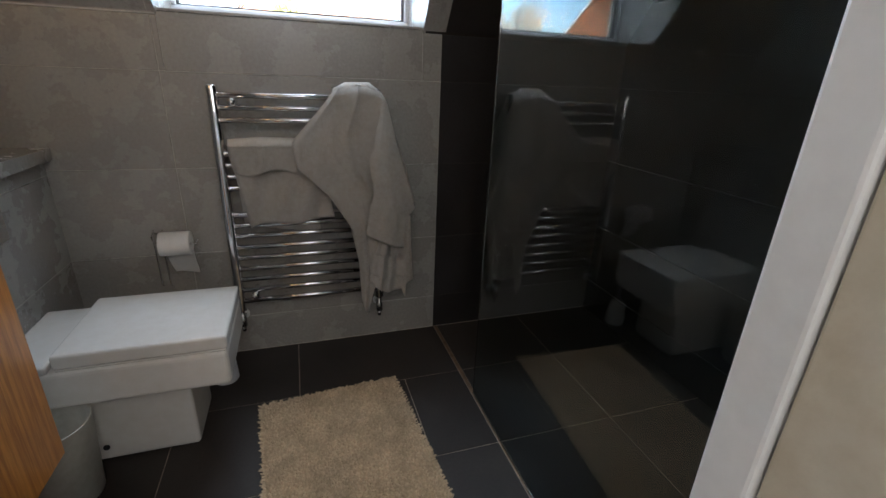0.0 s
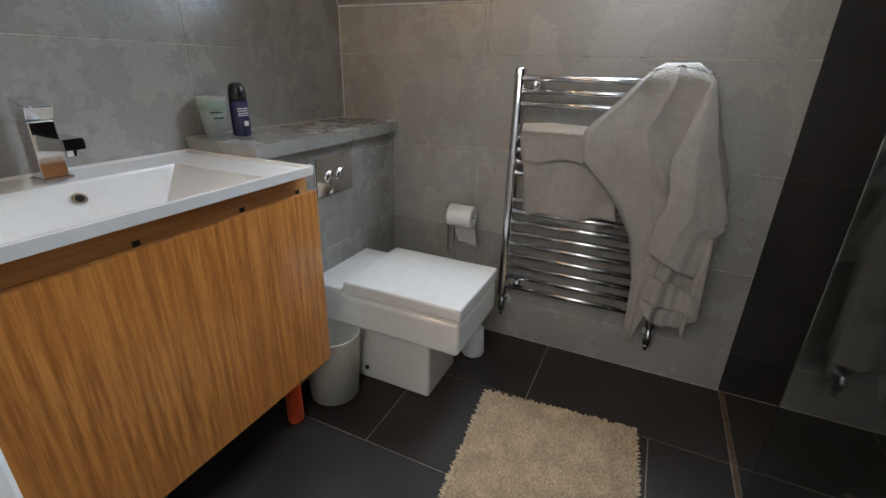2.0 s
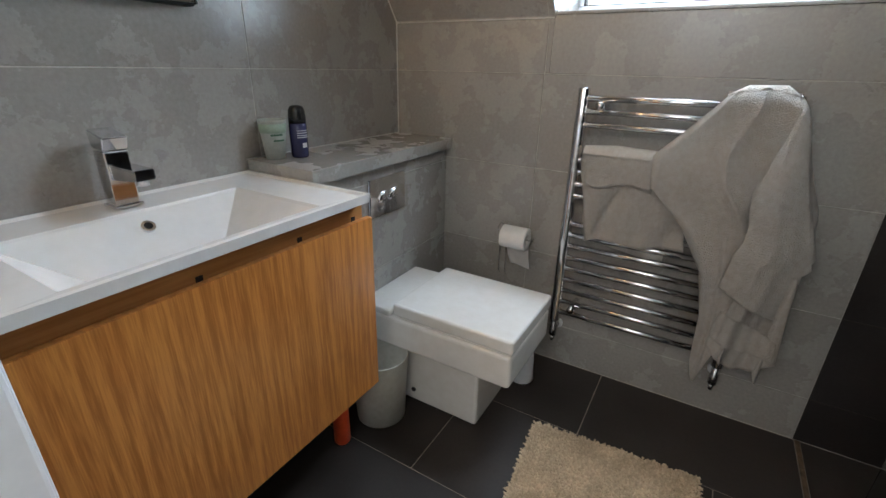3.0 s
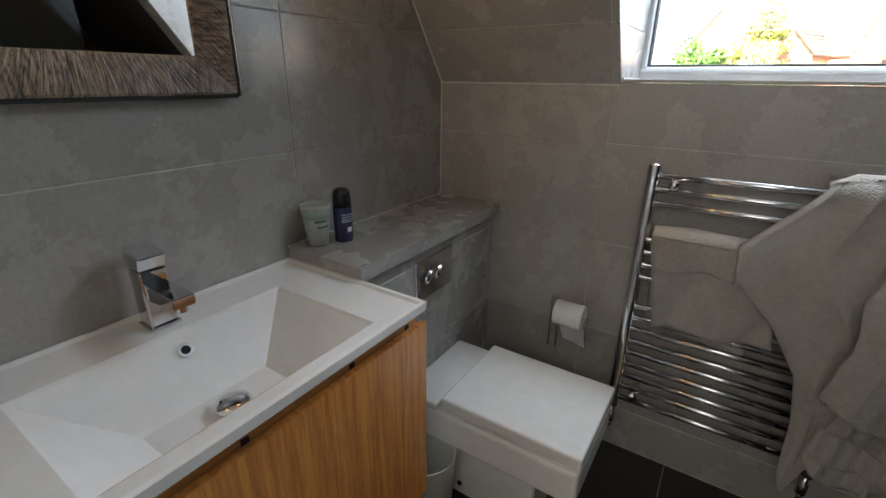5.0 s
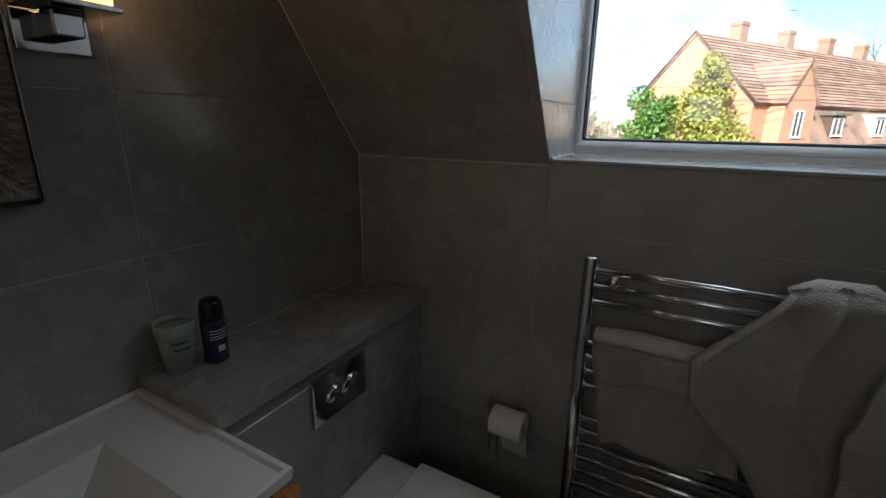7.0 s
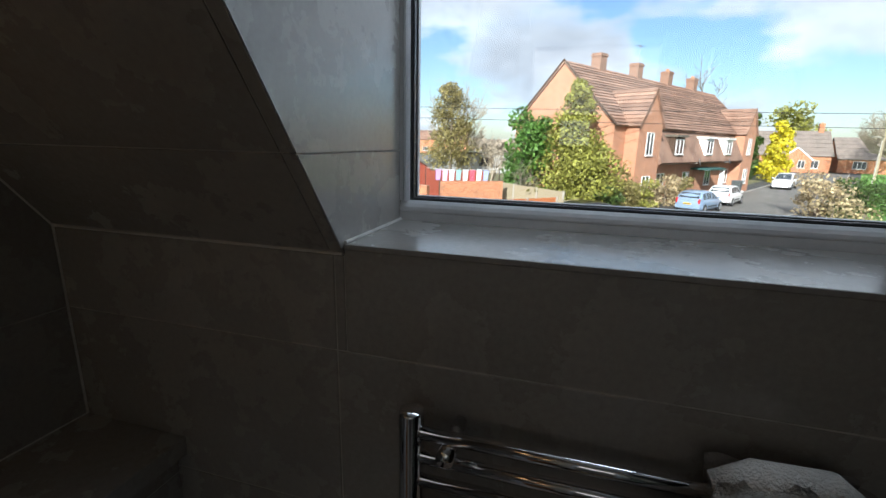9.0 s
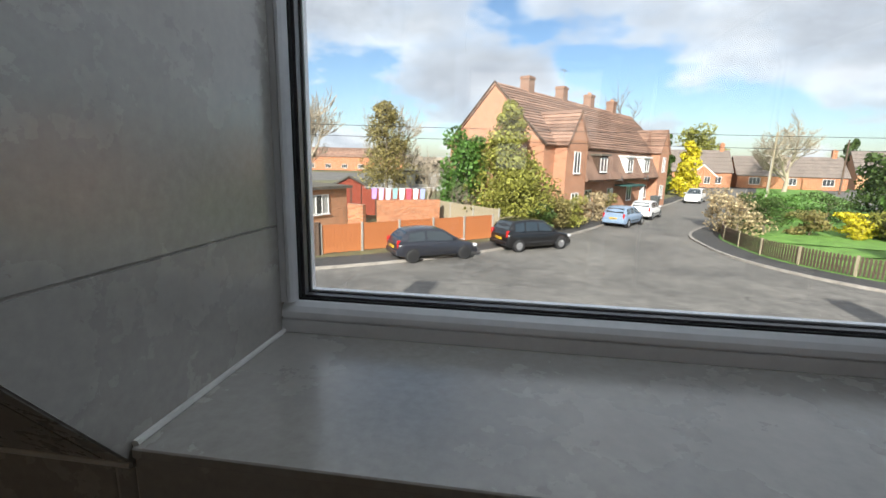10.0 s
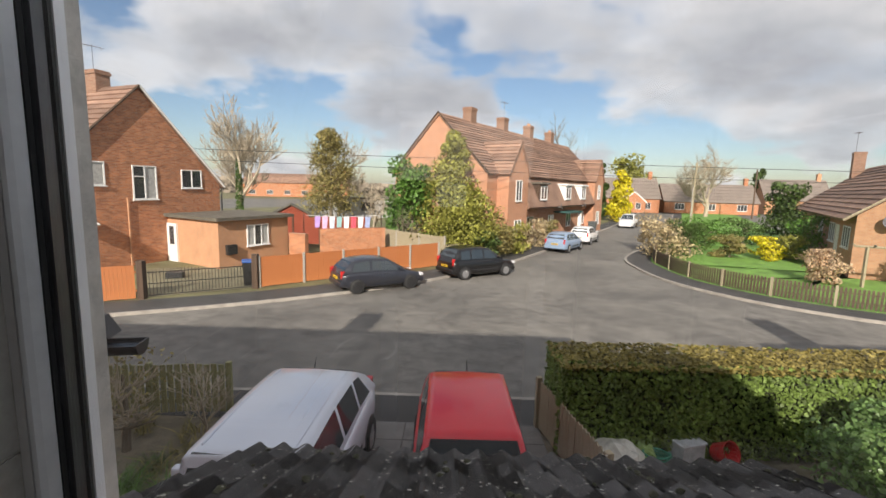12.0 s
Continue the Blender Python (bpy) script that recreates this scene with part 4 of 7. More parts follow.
# bin, bottle, brush
waste_bin = thing("waste_bin", "small round warm-white plastic waste bin", "bin", pose(0.372, -0.640, 0.0))
part("wall", lathe([(0.0, 0.004), (0.078, 0.0), (0.084, 0.003), (0.0985, 0.250), (0.0995, 0.253), (0.0965, 0.254), (0.095, 0.250), (0.080, 0.008), (0.0, 0.008)], 40), BIN_PLASTIC, waste_bin, smooth=True)
bottle = thing("cleaner_bottle", "slim orange-red cleaner bottle under the vanity unit", "bottle", pose(0.345, -0.812, 0.0))
part("body", lathe([(0.0, 0.0), (0.024, 0.0), (0.027, 0.006), (0.026, 0.13), (0.022, 0.165), (0.013, 0.182), (0.012, 0.186), (0.0, 0.186)], 20), ORANGE, bottle, smooth=True)
part("cap", lathe([(0.0, 0.187), (0.0155, 0.187), (0.0155, 0.222), (0.012, 0.226), (0.0, 0.226)], 16), ORANGE, bottle, "orange-red screw cap", True)
brush = thing("toilet_brush", "white plastic toilet brush pot behind the toilet", "toilet brush", pose(0.728, -0.19, 0.0))
part("pot", lathe([(0.0, 0.0), (0.044, 0.0), (0.047, 0.006), (0.040, 0.115), (0.034, 0.12), (0.0, 0.121)], 28), GLOSS_WHITE, brush, smooth=True)
part("handle", lathe([(0.0, 0.121), (0.010, 0.122), (0.008, 0.15), (0.009, 0.30), (0.006, 0.315), (0.0, 0.317)], 16), GLOSS_WHITE, brush, smooth=True)

# mirror in its ribbed frame
MY0, MY1, MZ0, MZ1, FW = -1.43, -0.872, 1.286, 2.2, 0.075
mirror = thing("wall_mirror", "tall mirror in a wide ribbed bronze frame", "mirror", pose(0, 0, 0))
part("silvering", box(0.008, 0.014, MY0 + FW, MY1 - FW, MZ0 + FW, MZ1 - FW), MIRROR, mirror, "dark reflecting mirror glass")


def moulding(y0, z0, y1, z1, iy0, iz0, iy1, iz1):
    """A mitred length of frame with rough ribs across it, high at its outer edge and sloping to the glass."""
    a, c, ia, ic = Vector((y0, z0)), Vector((y1, z1)), Vector((iy0, iz0)), Vector((iy1, iz1))
    length = (c - a).length
    count = int(length / 0.0026)
    prof = [(0.0, 0.0015), (0.0, 0.030), (0.07, 0.034), (0.25, 0.033), (0.42, 0.031), (0.60, 0.028), (0.80, 0.024), (0.95, 0.0205), (1.0, 0.018), (1.0, 0.0015)]
    b = bmesh.new()
    rows = []
    for i in range(count + 1):
        t = i / count
        row = []
        for k, (w, h) in enumerate(prof):
            p = a.lerp(c, t).lerp(ia.lerp(ic, t), w)
            if 2 <= k <= 7:
                rib = noise.noise(Vector((i * 0.83, w * 2.2, z0 * 7 + y1))) + 0.6 * noise.noise(Vector((i * 0.31, w * 5.0, 4.0)))
                h += (0.0034 if w > 0.15 else 0.0012) * rib
            row.append(b.verts.new((h, p.x, p.y)))
        rows.append(row)
    for r0, r1 in zip(rows, rows[1:]):
        for k in range(len(prof) - 1):
            b.faces.new((r0[k], r0[k + 1], r1[k + 1], r1[k]))
    b.faces.new(rows[0])
    b.faces.new(rows[-1][::-1])
    bmesh.ops.recalc_face_normals(b, faces=b.faces)
    return b


iy0, iy1, iz0, iz1 = MY0 + FW, MY1 - FW, MZ0 + FW, MZ1 - FW
part("bottom_moulding", moulding(MY0, MZ0, MY1, MZ0, iy0, iz0, iy1, iz0), FRAME_WOOD, mirror)
part("top_moulding", moulding(MY0, MZ1, MY1, MZ1, iy0, iz1, iy1, iz1), FRAME_WOOD, mirror)
part("side_moulding", moulding(MY1, MZ0, MY1, MZ1, iy1, iz0, iy1, iz1), FRAME_WOOD_V, mirror)
part("side_moulding", moulding(MY0, MZ0, MY0, MZ1, iy0, iz0, iy0, iz1), FRAME_WOOD_V, mirror)
part("beaded_edge", box(0.0015, 0.036, MY1 + 0.0005, MY1 + 0.006, MZ0 - 0.004, MZ1 + 0.004, 0.002), STEEL, mirror, "thin worn silver outer edge")
part("beaded_edge", box(0.0015, 0.030, MY0, MY1, MZ0 - 0.008, MZ0 - 0.0005, 0.002), HOLE, mirror)


def wall_light(y):
    light = thing("wall_light", "chrome wall light with a lit square amber glass shade", "wall light", pose(0.0005, y, 1.525), "wall lights beside the mirror")
    part("back_plate", box(0, 0.014, -0.055, 0.055, 0.0, 0.115, 0.003), CHROME, light)
    part("arm", box(0.0142, 0.075, -0.022, 0.022, 0.022, 0.062, 0.003), CHROME, light)
    part("tray", box(0.025, 0.125, -0.062, 0.062, 0.0625, 0.072, 0.002), CHROME, light)
    b = box(0.035, 0.118, -0.052, 0.052, 0.0725, 0.21, 0.004)
    part("shade", b, LAMP_GLASS, light, "lit amber glass shade")
    return light


wall_light(-0.800)
wall_light(-1.50)

# ---- outside: materials ----
G = -2.7
ASPHALT = mat("worn_asphalt", (0.145, 0.137, 0.123), 0.9, vary=0.2, scale=0.3, bump=0.3, bump_scale=60, fine=0.75, stain=(0.205, 0.191, 0.168))
PATH_TAR = mat("dark_tarmac_path", (0.06, 0.058, 0.055), 0.92, vary=0.3, scale=0.8, bump=0.3, bump_scale=50)
KERB = mat("concrete_kerb", (0.34, 0.31, 0.27), 0.9, vary=0.25, scale=2.5, bump=0.2)
SLAB = mat("grey_paving_slab", (0.17, 0.16, 0.15), 0.9, vary=0.25, scale=3, bump=0.2)
SOIL = mat("dark_garden_soil", (0.15, 0.125, 0.085), 0.95, vary=0.4, scale=3, bump=0.6, bump_scale=25)
GRASS = mat("lawn_grass", (0.15, 0.29, 0.05), 0.95, vary=0.3, scale=2.0, bump=0.6, bump_scale=60)
VERGE = mat("scrubby_ground", (0.16, 0.15, 0.07), 0.95, vary=0.4, scale=0.5, bump=0.5, bump_scale=30)
BRICK = brick_mat("orange_brick", (0.55, 0.215, 0.09), (0.27, 0.085, 0.035), (0.46, 0.32, 0.22))
BRICK_PALE = brick_mat("warm_brick", (0.52, 0.25, 0.14), (0.43, 0.19, 0.105), (0.4, 0.28, 0.2))
BRICK_BUFF = brick_mat("buff_orange_brick", (0.44, 0.23, 0.12), (0.36, 0.17, 0.09), (0.40, 0.3, 0.2))
BRICK_DARK = brick_mat("sooty_chimney_brick", (0.32, 0.17, 0.105), (0.19, 0.095, 0.06), (0.3, 0.24, 0.19))
RENDER = mat("peach_render", (0.50, 0.27, 0.15), 0.9, vary=0.12, scale=1.2, bump=0.1)
ROOF_RED = mat("red_clay_roof", (0.25, 0.145, 0.10), 0.85, vary=0.25, scale=0.9, bump=0.2, bump_scale=15, stain=(0.36, 0.225, 0.16), fine=0.45, island=(0.72, 1.25))
ROOF_SLATE = mat("grey_slate_roof", (0.20, 0.165, 0.14), 0.85, vary=0.25, scale=1.2)
FELT = mat("mossy_flat_roof", (0.12, 0.105, 0.08), 0.95, vary=0.3, scale=2)
FENCE_ORANGE = wood_mat("orange_stained_board", (0.33, 0.10, 0.03), (0.50, 0.185, 0.06), 2, 10.0, 0.8)
FENCE_RED = wood_mat("red_stained_board", (0.20, 0.035, 0.018), (0.30, 0.065, 0.03), 2, 10.0, 0.8)
FENCE_PALE = wood_mat("weathered_board", (0.24, 0.2, 0.13), (0.4, 0.34, 0.23), 2, 10.0, 0.9)
FENCE_BROWN = wood_mat("brown_picket", (0.07, 0.045, 0.03), (0.16, 0.11, 0.075), 2, 12.0, 0.85)
FENCE_GREEN = wood_mat("mossy_picket", (0.16, 0.16, 0.065), (0.33, 0.31, 0.155), 2, 12.0, 0.9)
POST_WOOD = wood_mat("dark_post", (0.05, 0.03, 0.02), (0.11, 0.07, 0.045), 2, 12.0, 0.9)
CONCRETE = mat("concrete_post", (0.36, 0.33, 0.28), 0.9, vary=0.2, scale=4)
IRON = mat("black_iron", (0.02, 0.02, 0.02), 0.5, vary=0.2, scale=10)
WHITE_EXT = mat("white_window_plastic", (0.78, 0.78, 0.76), 0.4, vary=0.05, scale=3)
DARK_PANE = mat("dark_window_pane", (0.045, 0.05, 0.055), 0.08, vary=0.3, scale=2, spec=0.8)
CURTAIN = mat("net_curtain", (0.42, 0.42, 0.40), 0.9, vary=0.25, scale=7)
BARK = mat("grey_bark", (0.20, 0.165, 0.12), 0.95, vary=0.3, scale=5, bump=0.4)
BARK_PALE = mat("pale_twigs", (0.40, 0.34, 0.25), 0.95, vary=0.25, scale=5)
RUBBER = mat("tyre_rubber", (0.022, 0.022, 0.022), 0.8, vary=0.2, scale=10)
ALLOY = mat("alloy_wheel", (0.45, 0.45, 0.46), 0.3, metal=0.8, vary=0.1, scale=10)
ALLOY_DARK = mat("black_alloy_wheel", (0.035, 0.035, 0.037), 0.35, metal=0.3, vary=0.1, scale=10)
CAR_GLASS = mat("dark_car_glass", (0.035, 0.045, 0.052), 0.03, vary=0.1, scale=2, spec=0.9)
TRIM_BLACK = mat("black_car_trim", (0.02, 0.02, 0.022), 0.5, vary=0.1, scale=6)
TAIL = mat("red_tail_lens", (0.5, 0.02, 0.02), 0.15, vary=0.15, scale=9)
HEAD = mat("clear_lamp_lens", (0.6, 0.6, 0.62), 0.1, vary=0.1, scale=9, spec=0.8)
PLATE = mat("yellow_plate", (0.72, 0.46, 0.02), 0.5, vary=0.05, scale=9)
PORCH_TILE = mat("mossy_black_concrete_tile", (0.07, 0.066, 0.066), 0.85, vary=0.35, scale=7, bump=0.5, bump_scale=70, fine=0.5)
LICHEN = mat("pale_lichen", (0.42, 0.41, 0.36), 0.95, vary=0.3, scale=60)
MOSS = mat("dark_moss", (0.035, 0.035, 0.012), 0.95, vary=0.5, scale=40)


def paint(name, color, rough=0.3, metal=0.0, coat=0.5):
    return mat(name, color, rough, metal=metal, vary=0.03, scale=1.5, coat=coat, fine=0.05)


def leaf_mat(name, color, rough=0.5):
    m = mat(name, color, rough, vary=0.3, scale=1.6, island=(0.5, 1.55), fine=0.2, spec=0.3)
    n, l = m.node_tree.nodes, m.node_tree.links
    p, out = n["Principled BSDF"], n["Material Output"]
    tr, mx = n.new("ShaderNodeBsdfTranslucent"), n.new("ShaderNodeMixShader")
    l.new(p.inputs["Base Color"].links[0].from_socket, tr.inputs["Color"])
    mx.inputs["Fac"].default_value = 0.35
    l.new(p.outputs["BSDF"], mx.inputs[1])
    l.new(tr.outputs["BSDF"], mx.inputs[2])
    l.new(mx.outputs["Shader"], out.inputs["Surface"])
    return m


LEAF_HEDGE = leaf_mat("privet_leaf", (0.16, 0.23, 0.055))
LEAF_TOP = leaf_mat("clipped_hedge_top", (0.28, 0.23, 0.07))
LEAF_LIGHT = leaf_mat("yellow_green_leaf", (0.29, 0.29, 0.06))
LEAF_DARK = leaf_mat("dark_evergreen_leaf", (0.075, 0.12, 0.03))
LEAF_BRIGHT = leaf_mat("fresh_green_leaf", (0.11, 0.22, 0.04))
LEAF_GOLD = leaf_mat("golden_conifer_leaf", (0.62, 0.54, 0.03))
LEAF_OLIVE = leaf_mat("olive_shrub_leaf", (0.28, 0.24, 0.09))
LEAF_TAN = leaf_mat("dry_hydrangea_head", (0.55, 0.40, 0.26))
LEAF_LAUREL = leaf_mat("laurel_leaf", (0.16, 0.26, 0.085), 0.35)
LEAF_STRAW = leaf_mat("straw_twig", (0.46, 0.37, 0.22))

# ---- outside: ground ----
bm = bmesh.new()
S = 900
vs = [bm.verts.new(p) for p in ((-S, -S, G - 0.13), (S, -S, G - 0.13), (S, S, G - 0.13), (-S, S, G - 0.13))]
bm.faces.new(vs)
structure("ground", bm, VERGE, "rough grassy ground reaching the horizon", "ground")


def bezier(pts, n=12):
    """A smooth line through points."""
    out = []
    p = [Vector((*q, 0)) for q in pts]
    p = [2 * p[0] - p[1], *p, 2 * p[-1] - p[-2]]
    for a, b_, c, d in zip(p, p[1:], p[2:], p[3:]):
        for i in range(n):
            t = i / n
            out.append(0.5 * ((2 * b_) + (c - a) * t + (2 * a - 5 * b_ + 4 * c - d) * t * t + (3 * b_ - a - 3 * c + d) * t ** 3))
    out.append(p[-2])
    return out


def offset(line, d):
    """The line moved d metres to its right."""
    out = []
    for i, p in enumerate(line):
        t = (line[min(i + 1, len(line) - 1)] - line[max(i - 1, 0)]).normalized()
        out.append(p + Vector((t.y, -t.x, 0)) * d)
    return out


def ribbon(a, b_, z0, z1, bm=None):
    """A raised strip between two lines, with side faces."""
    bm = bm or bmesh.new()
    cols = [[bm.verts.new((p.x, p.y, z)) for p, z in ((pa, z0), (pa, z1), (pb, z1), (pb, z0))] for pa, pb in zip(a, b_)]
    for c, d in zip(cols, cols[1:]):
        for k in range(3):
            bm.faces.new((c[k], c[k + 1], d[k + 1], d[k]))
    bmesh.ops.recalc_face_normals(bm, faces=bm.faces)
    return bm


LEFT_KERB = bezier([(-40, 1.5), (-22, 8.6), (-10.05, 13.96), (-3.98, 17.48), (0.9, 21.9), (5.87, 28.93), (13, 42), (21.8, 57.84), (34, 82), (48, 112)])
RIGHT_KERB = bezier([(60, 8.5), (28, 12.4), (19, 14.6), (14.54, 17.4), (12.2, 21.5), (11.9, 26), (13.0, 30.5), (18.1, 38.4), (27, 54), (38, 76), (54, 108)])
bm = bmesh.new()
vs = [bm.verts.new((x, y, G - 0.1)) for x, y in ((-60, -20), (80, -20), (80, 130), (-60, 130))]
bm.faces.new(vs)
structure("road", bm, ASPHALT, "worn grey asphalt road with paler patches", "road")
structure("kerb_far", ribbon(LEFT_KERB, offset(LEFT_KERB, -0.14), G - 0.12, G + 0.005), KERB, "pale concrete kerb along the road", "kerb")
structure("pavement_far", ribbon(offset(LEFT_KERB, -0.14), offset(LEFT_KERB, -1.75), G - 0.12, G), PATH_TAR, "dark tarmac pavement by the fences", "pavement")
structure("kerb_right", ribbon(RIGHT_KERB, offset(RIGHT_KERB, 0.14), G - 0.12, G + 0.005), KERB, "pale curved concrete kerb round the corner", "kerb")
structure("pavement_right", ribbon(offset(RIGHT_KERB, 0.14), offset(RIGHT_KERB, 1.6), G - 0.12, G), PATH_TAR, "dark tarmac pavement round the corner garden", "pavement")
structure("verge_left", ribbon(offset(LEFT_KERB, -1.75), offset(LEFT_KERB, -60), G - 0.12, G - 0.005), VERGE, "yards and gardens behind the fences", "ground")
structure("lawn_right", ribbon(offset(RIGHT_KERB, 1.6), offset(RIGHT_KERB, 12), G - 0.12, G + 0.01), GRASS, "bright green lawn of the corner garden", "lawn")
structure("kerb_near", box(-40, 60, 8.98, 9.1, G - 0.12, G - 0.075), KERB, "dropped concrete kerb before the drive", "kerb")
structure("pavement_near", box(-40, 60, 7.85, 8.98, G - 0.12, G - 0.078), PATH_TAR, "dark tarmac pavement before the drive", "pavement")
structure("garden_near", box(-40, 60, 0.5, 7.85, G - 0.13, G - 0.085), SOIL, "dark soil of the front garden", "ground")
drive = structure("driveway", box(-2.3, 2.75, 0.5, 7.849, G - 0.12, G - 0.082), mat("sand_joint", (0.08, 0.07, 0.06), 0.95), "paved driveway of grey concrete slabs", "driveway")
rnd = random.Random(3)
slab_me = {}
for i in range(8):
    for k in range(12):
        x, y = -2.3 + 0.63 * (i + 0.5), 0.6 + 0.605 * (k + 0.5)
        if "s" not in slab_me:
            b = box(-0.31, 0.31, -0.297, 0.297, 0, 0.03, 0.006, 1)
            slab_me["s"] = bpy.data.meshes.new("paving_slab")
            b.to_mesh(slab_me["s"])
            b.free()
            slab_me["s"].materials.append(SLAB)
        o = new("paving_slab", slab_me["s"])
        o.matrix_world = pose(x, y, G - 0.081 + rnd.uniform(-0.003, 0.003), rnd.uniform(-0.4, 0.4), rnd.uniform(-0.4, 0.4), 0)
        o.parent = drive
PALE_TAR = mat("pale_asphalt_seam", (0.30, 0.28, 0.25), 0.9, vary=0.3, scale=6)
for k, pts_ in enumerate(([(-2.15, 11.0), (-2.05, 12.2), (-1.7, 12.9)], [(-0.85, 12.9), (-0.5, 12.2), (-0.5, 11.3), (-0.8, 10.9)], [(4.0, 10.2), (4.15, 11.0), (4.1, 12.2)], [(-1.6, 12.95), (-0.95, 12.95)])):
    seam = bezier(pts_, 8)
    structure("road_seam", ribbon(seam, offset(seam, 0.035), G - 0.0999, G - 0.097), PALE_TAR, "thin pale seam in the asphalt", "road")

# ---- outside: own house, for its shadow and the tiles under the window ----
bm = bmesh.new()
R = [(-16, -3.0, 5.75), (2.35, -3.0, 5.75)]
E_ = [(-16, -0.85, 2.62), (4.9, -0.85, 2.62), (5.9, -5.8, 2.62), (-16, -5.8, 2.62)]
vR = [bm.verts.new(p) for p in R]
vE = [bm.verts.new(p) for p in E_]
for f in ((vE[0], vE[1], vR[1], vR[0]), (vE[2], vE[3], vR[0], vR[1]), (vE[1], vE[2], vR[1]), (vE[3], vE[0], vR[0]), (vE[3], vE[2], vE[1], vE[0])):
    bm.faces.new(f)
own = thing("own_house", "brick house with a hipped tiled roof", "house", pose(0, 0, 0))
part("roof", bm, ROOF_SLATE, own)
part("end_wall", hexa([(2.8, -6, G), (6.4, -6, G), (6.4, -0.9, G), (2.8, -0.9, G), (2.8, -5.9, 2.6), (5.3, -5.9, 2.6), (5.3, -0.95, 2.6), (2.8, -0.95, 2.6)]), BRICK, own)
part("side_wall", box(-16, -0.3, -6, -0.9, G, 2.61), BRICK, own)
part("lower_wall", box(-16, 5.6, -6, 0.42, G, -0.3), BRICK, own)
part("chimney", box(-4.7, -3.9, -3.6, -2.8, 5.2, 6.7), BRICK, own)
part("dormer_front", hexa([(-0.5, 0.36, -0.3), (2.8, 0.36, -0.3), (2.8, 0.42, -0.3), (-0.5, 0.42, -0.3), (-0.5, 0.36, 1.3), (2.8, 0.36, 1.3), (2.8, 0.42, 1.3), (-0.5, 0.42, 1.3)]), BRICK, own)
neighbour = thing("neighbour_house", "neighbouring brick house beyond the gap", "house", pose(0, 0, 0))
bm = bmesh.new()
hexa([(8.4, -6, G), (24, -6, G), (24, 0.4, G), (8.4, 0.4, G), (8.4, -6, 2.2), (24, -6, 2.2), (24, 0.4, 2.2), (8.4, 0.4, 2.2)], bm)
part("wall", bm, BRICK, neighbour)
part("roof", prism([(-6.3, 2.21), (0.7, 2.21), (-2.9, 5.7)], "x", 8.2, 24), ROOF_SLATE, neighbour)
part("chimney", box(9.2, 10.0, -3.3, -2.5, 5.0, 6.9), BRICK, neighbour)

# lean-to roof of rolled tiles below the window
PX0, PX1, PYE, PZE, PS = -0.46, 3.36, 3.12, -0.36, 0.42
porch = thing("porch_roof", "lean-to roof of mossy black rolled concrete tiles", "roof", pose(0, 0, 0))
PITCH = 0.19
b = bmesh.new()
cols_n, TL = 10, 0.36
for j, yy in enumerate((0.0, TL + 0.04)):
    for i in range(cols_n + 1):
        u = i / cols_n
        prof_z = 0.020 * math.cos(2 * math.pi * u) + 0.006 * max(0.0, math.cos(2 * math.pi * u)) ** 2
        b.verts.new((u * PITCH, yy, prof_z + (0.0 if j == 0 else -0.03)))
b.verts.ensure_lookup_table()
n1 = cols_n + 1
for i in range(cols_n):
    b.faces.new([b.verts[k] for k in (i, i + 1, n1 + i + 1, n1 + i)])
bmesh.ops.solidify(b, geom=b.faces[:], thickness=0.018)
bmesh.ops.recalc_face_normals(b, faces=b.faces)
tile_me = bpy.data.meshes.new("roof_tile")
b.to_mesh(tile_me)
b.free()
tile_me.materials.append(PORCH_TILE)
tilt = math.degrees(math.atan(PS))
rnd = random.Random(8)
for r in range(8):
    d = r * TL
    y, z = PYE - d * math.cos(radians(tilt)), PZE + d * math.sin(radians(tilt))
    for c in range(20):
        o = new("roof_tile", tile_me)
        o.matrix_world = pose(PX0 + c * PITCH + PITCH, y, z + 0.03 + rnd.uniform(-0.004, 0.004), 0, 0, 180) @ pose(0, 0, 0, tilt, 0, 0)
        o.parent = porch
part("underlay", hexa([(PX0, 0.42, PZE + (PYE - 0.42) * PS - 0.12), (PX1, 0.42, PZE + (PYE - 0.42) * PS - 0.12), (PX1, PYE - 0.04, PZE - 0.10), (PX0, PYE - 0.04, PZE - 0.10),
                       (PX0, 0.42, PZE + (PYE - 0.42) * PS - 0.03), (PX1, 0.42, PZE + (PYE - 0.42) * PS - 0.03), (PX1, PYE - 0.04, PZE - 0.02), (PX0, PYE - 0.04, PZE - 0.02)]), POST_WOOD, porch)
part("wall", box(PX0 + 0.25, PX1 - 0.25, 0.43, PYE - 0.35, G - 0.09, PZE - 0.105), BRICK, porch, "brick bay under the roof")
verts, faces, faces2 = [], [], []
for i in range(900):
    x, y = rnd.uniform(PX0, PX1), rnd.uniform(1.2, PYE - 0.01)
    u = ((x - PX0) % PITCH) / PITCH
    c = math.cos(2 * math.pi * u)
    z = PZE + (PYE - y) * PS + 0.036 + 0.020 * c + 0.006 * max(0.0, c) ** 2
    r = 0.004 + 0.012 * rnd.random() ** 3
    n0 = len(verts)
    for q in range(6):
        a = q * 1.047
        verts.append((x + r * math.cos(a) * rnd.uniform(0.6, 1.2), y + r * math.sin(a) * rnd.uniform(0.6, 1.2), z - r * math.sin(a) * PS))
    verts.append((x, y, z + 0.004))
    for q in range(6):
        faces.append((n0 + q, n0 + (q + 1) % 6, n0 + 6))
me = bpy.data.meshes.new("lichen_spots")
me.from_pydata(verts, [], faces)
me.materials.append(LICHEN)
o = new("lichen_spots", me)
o.parent = porch
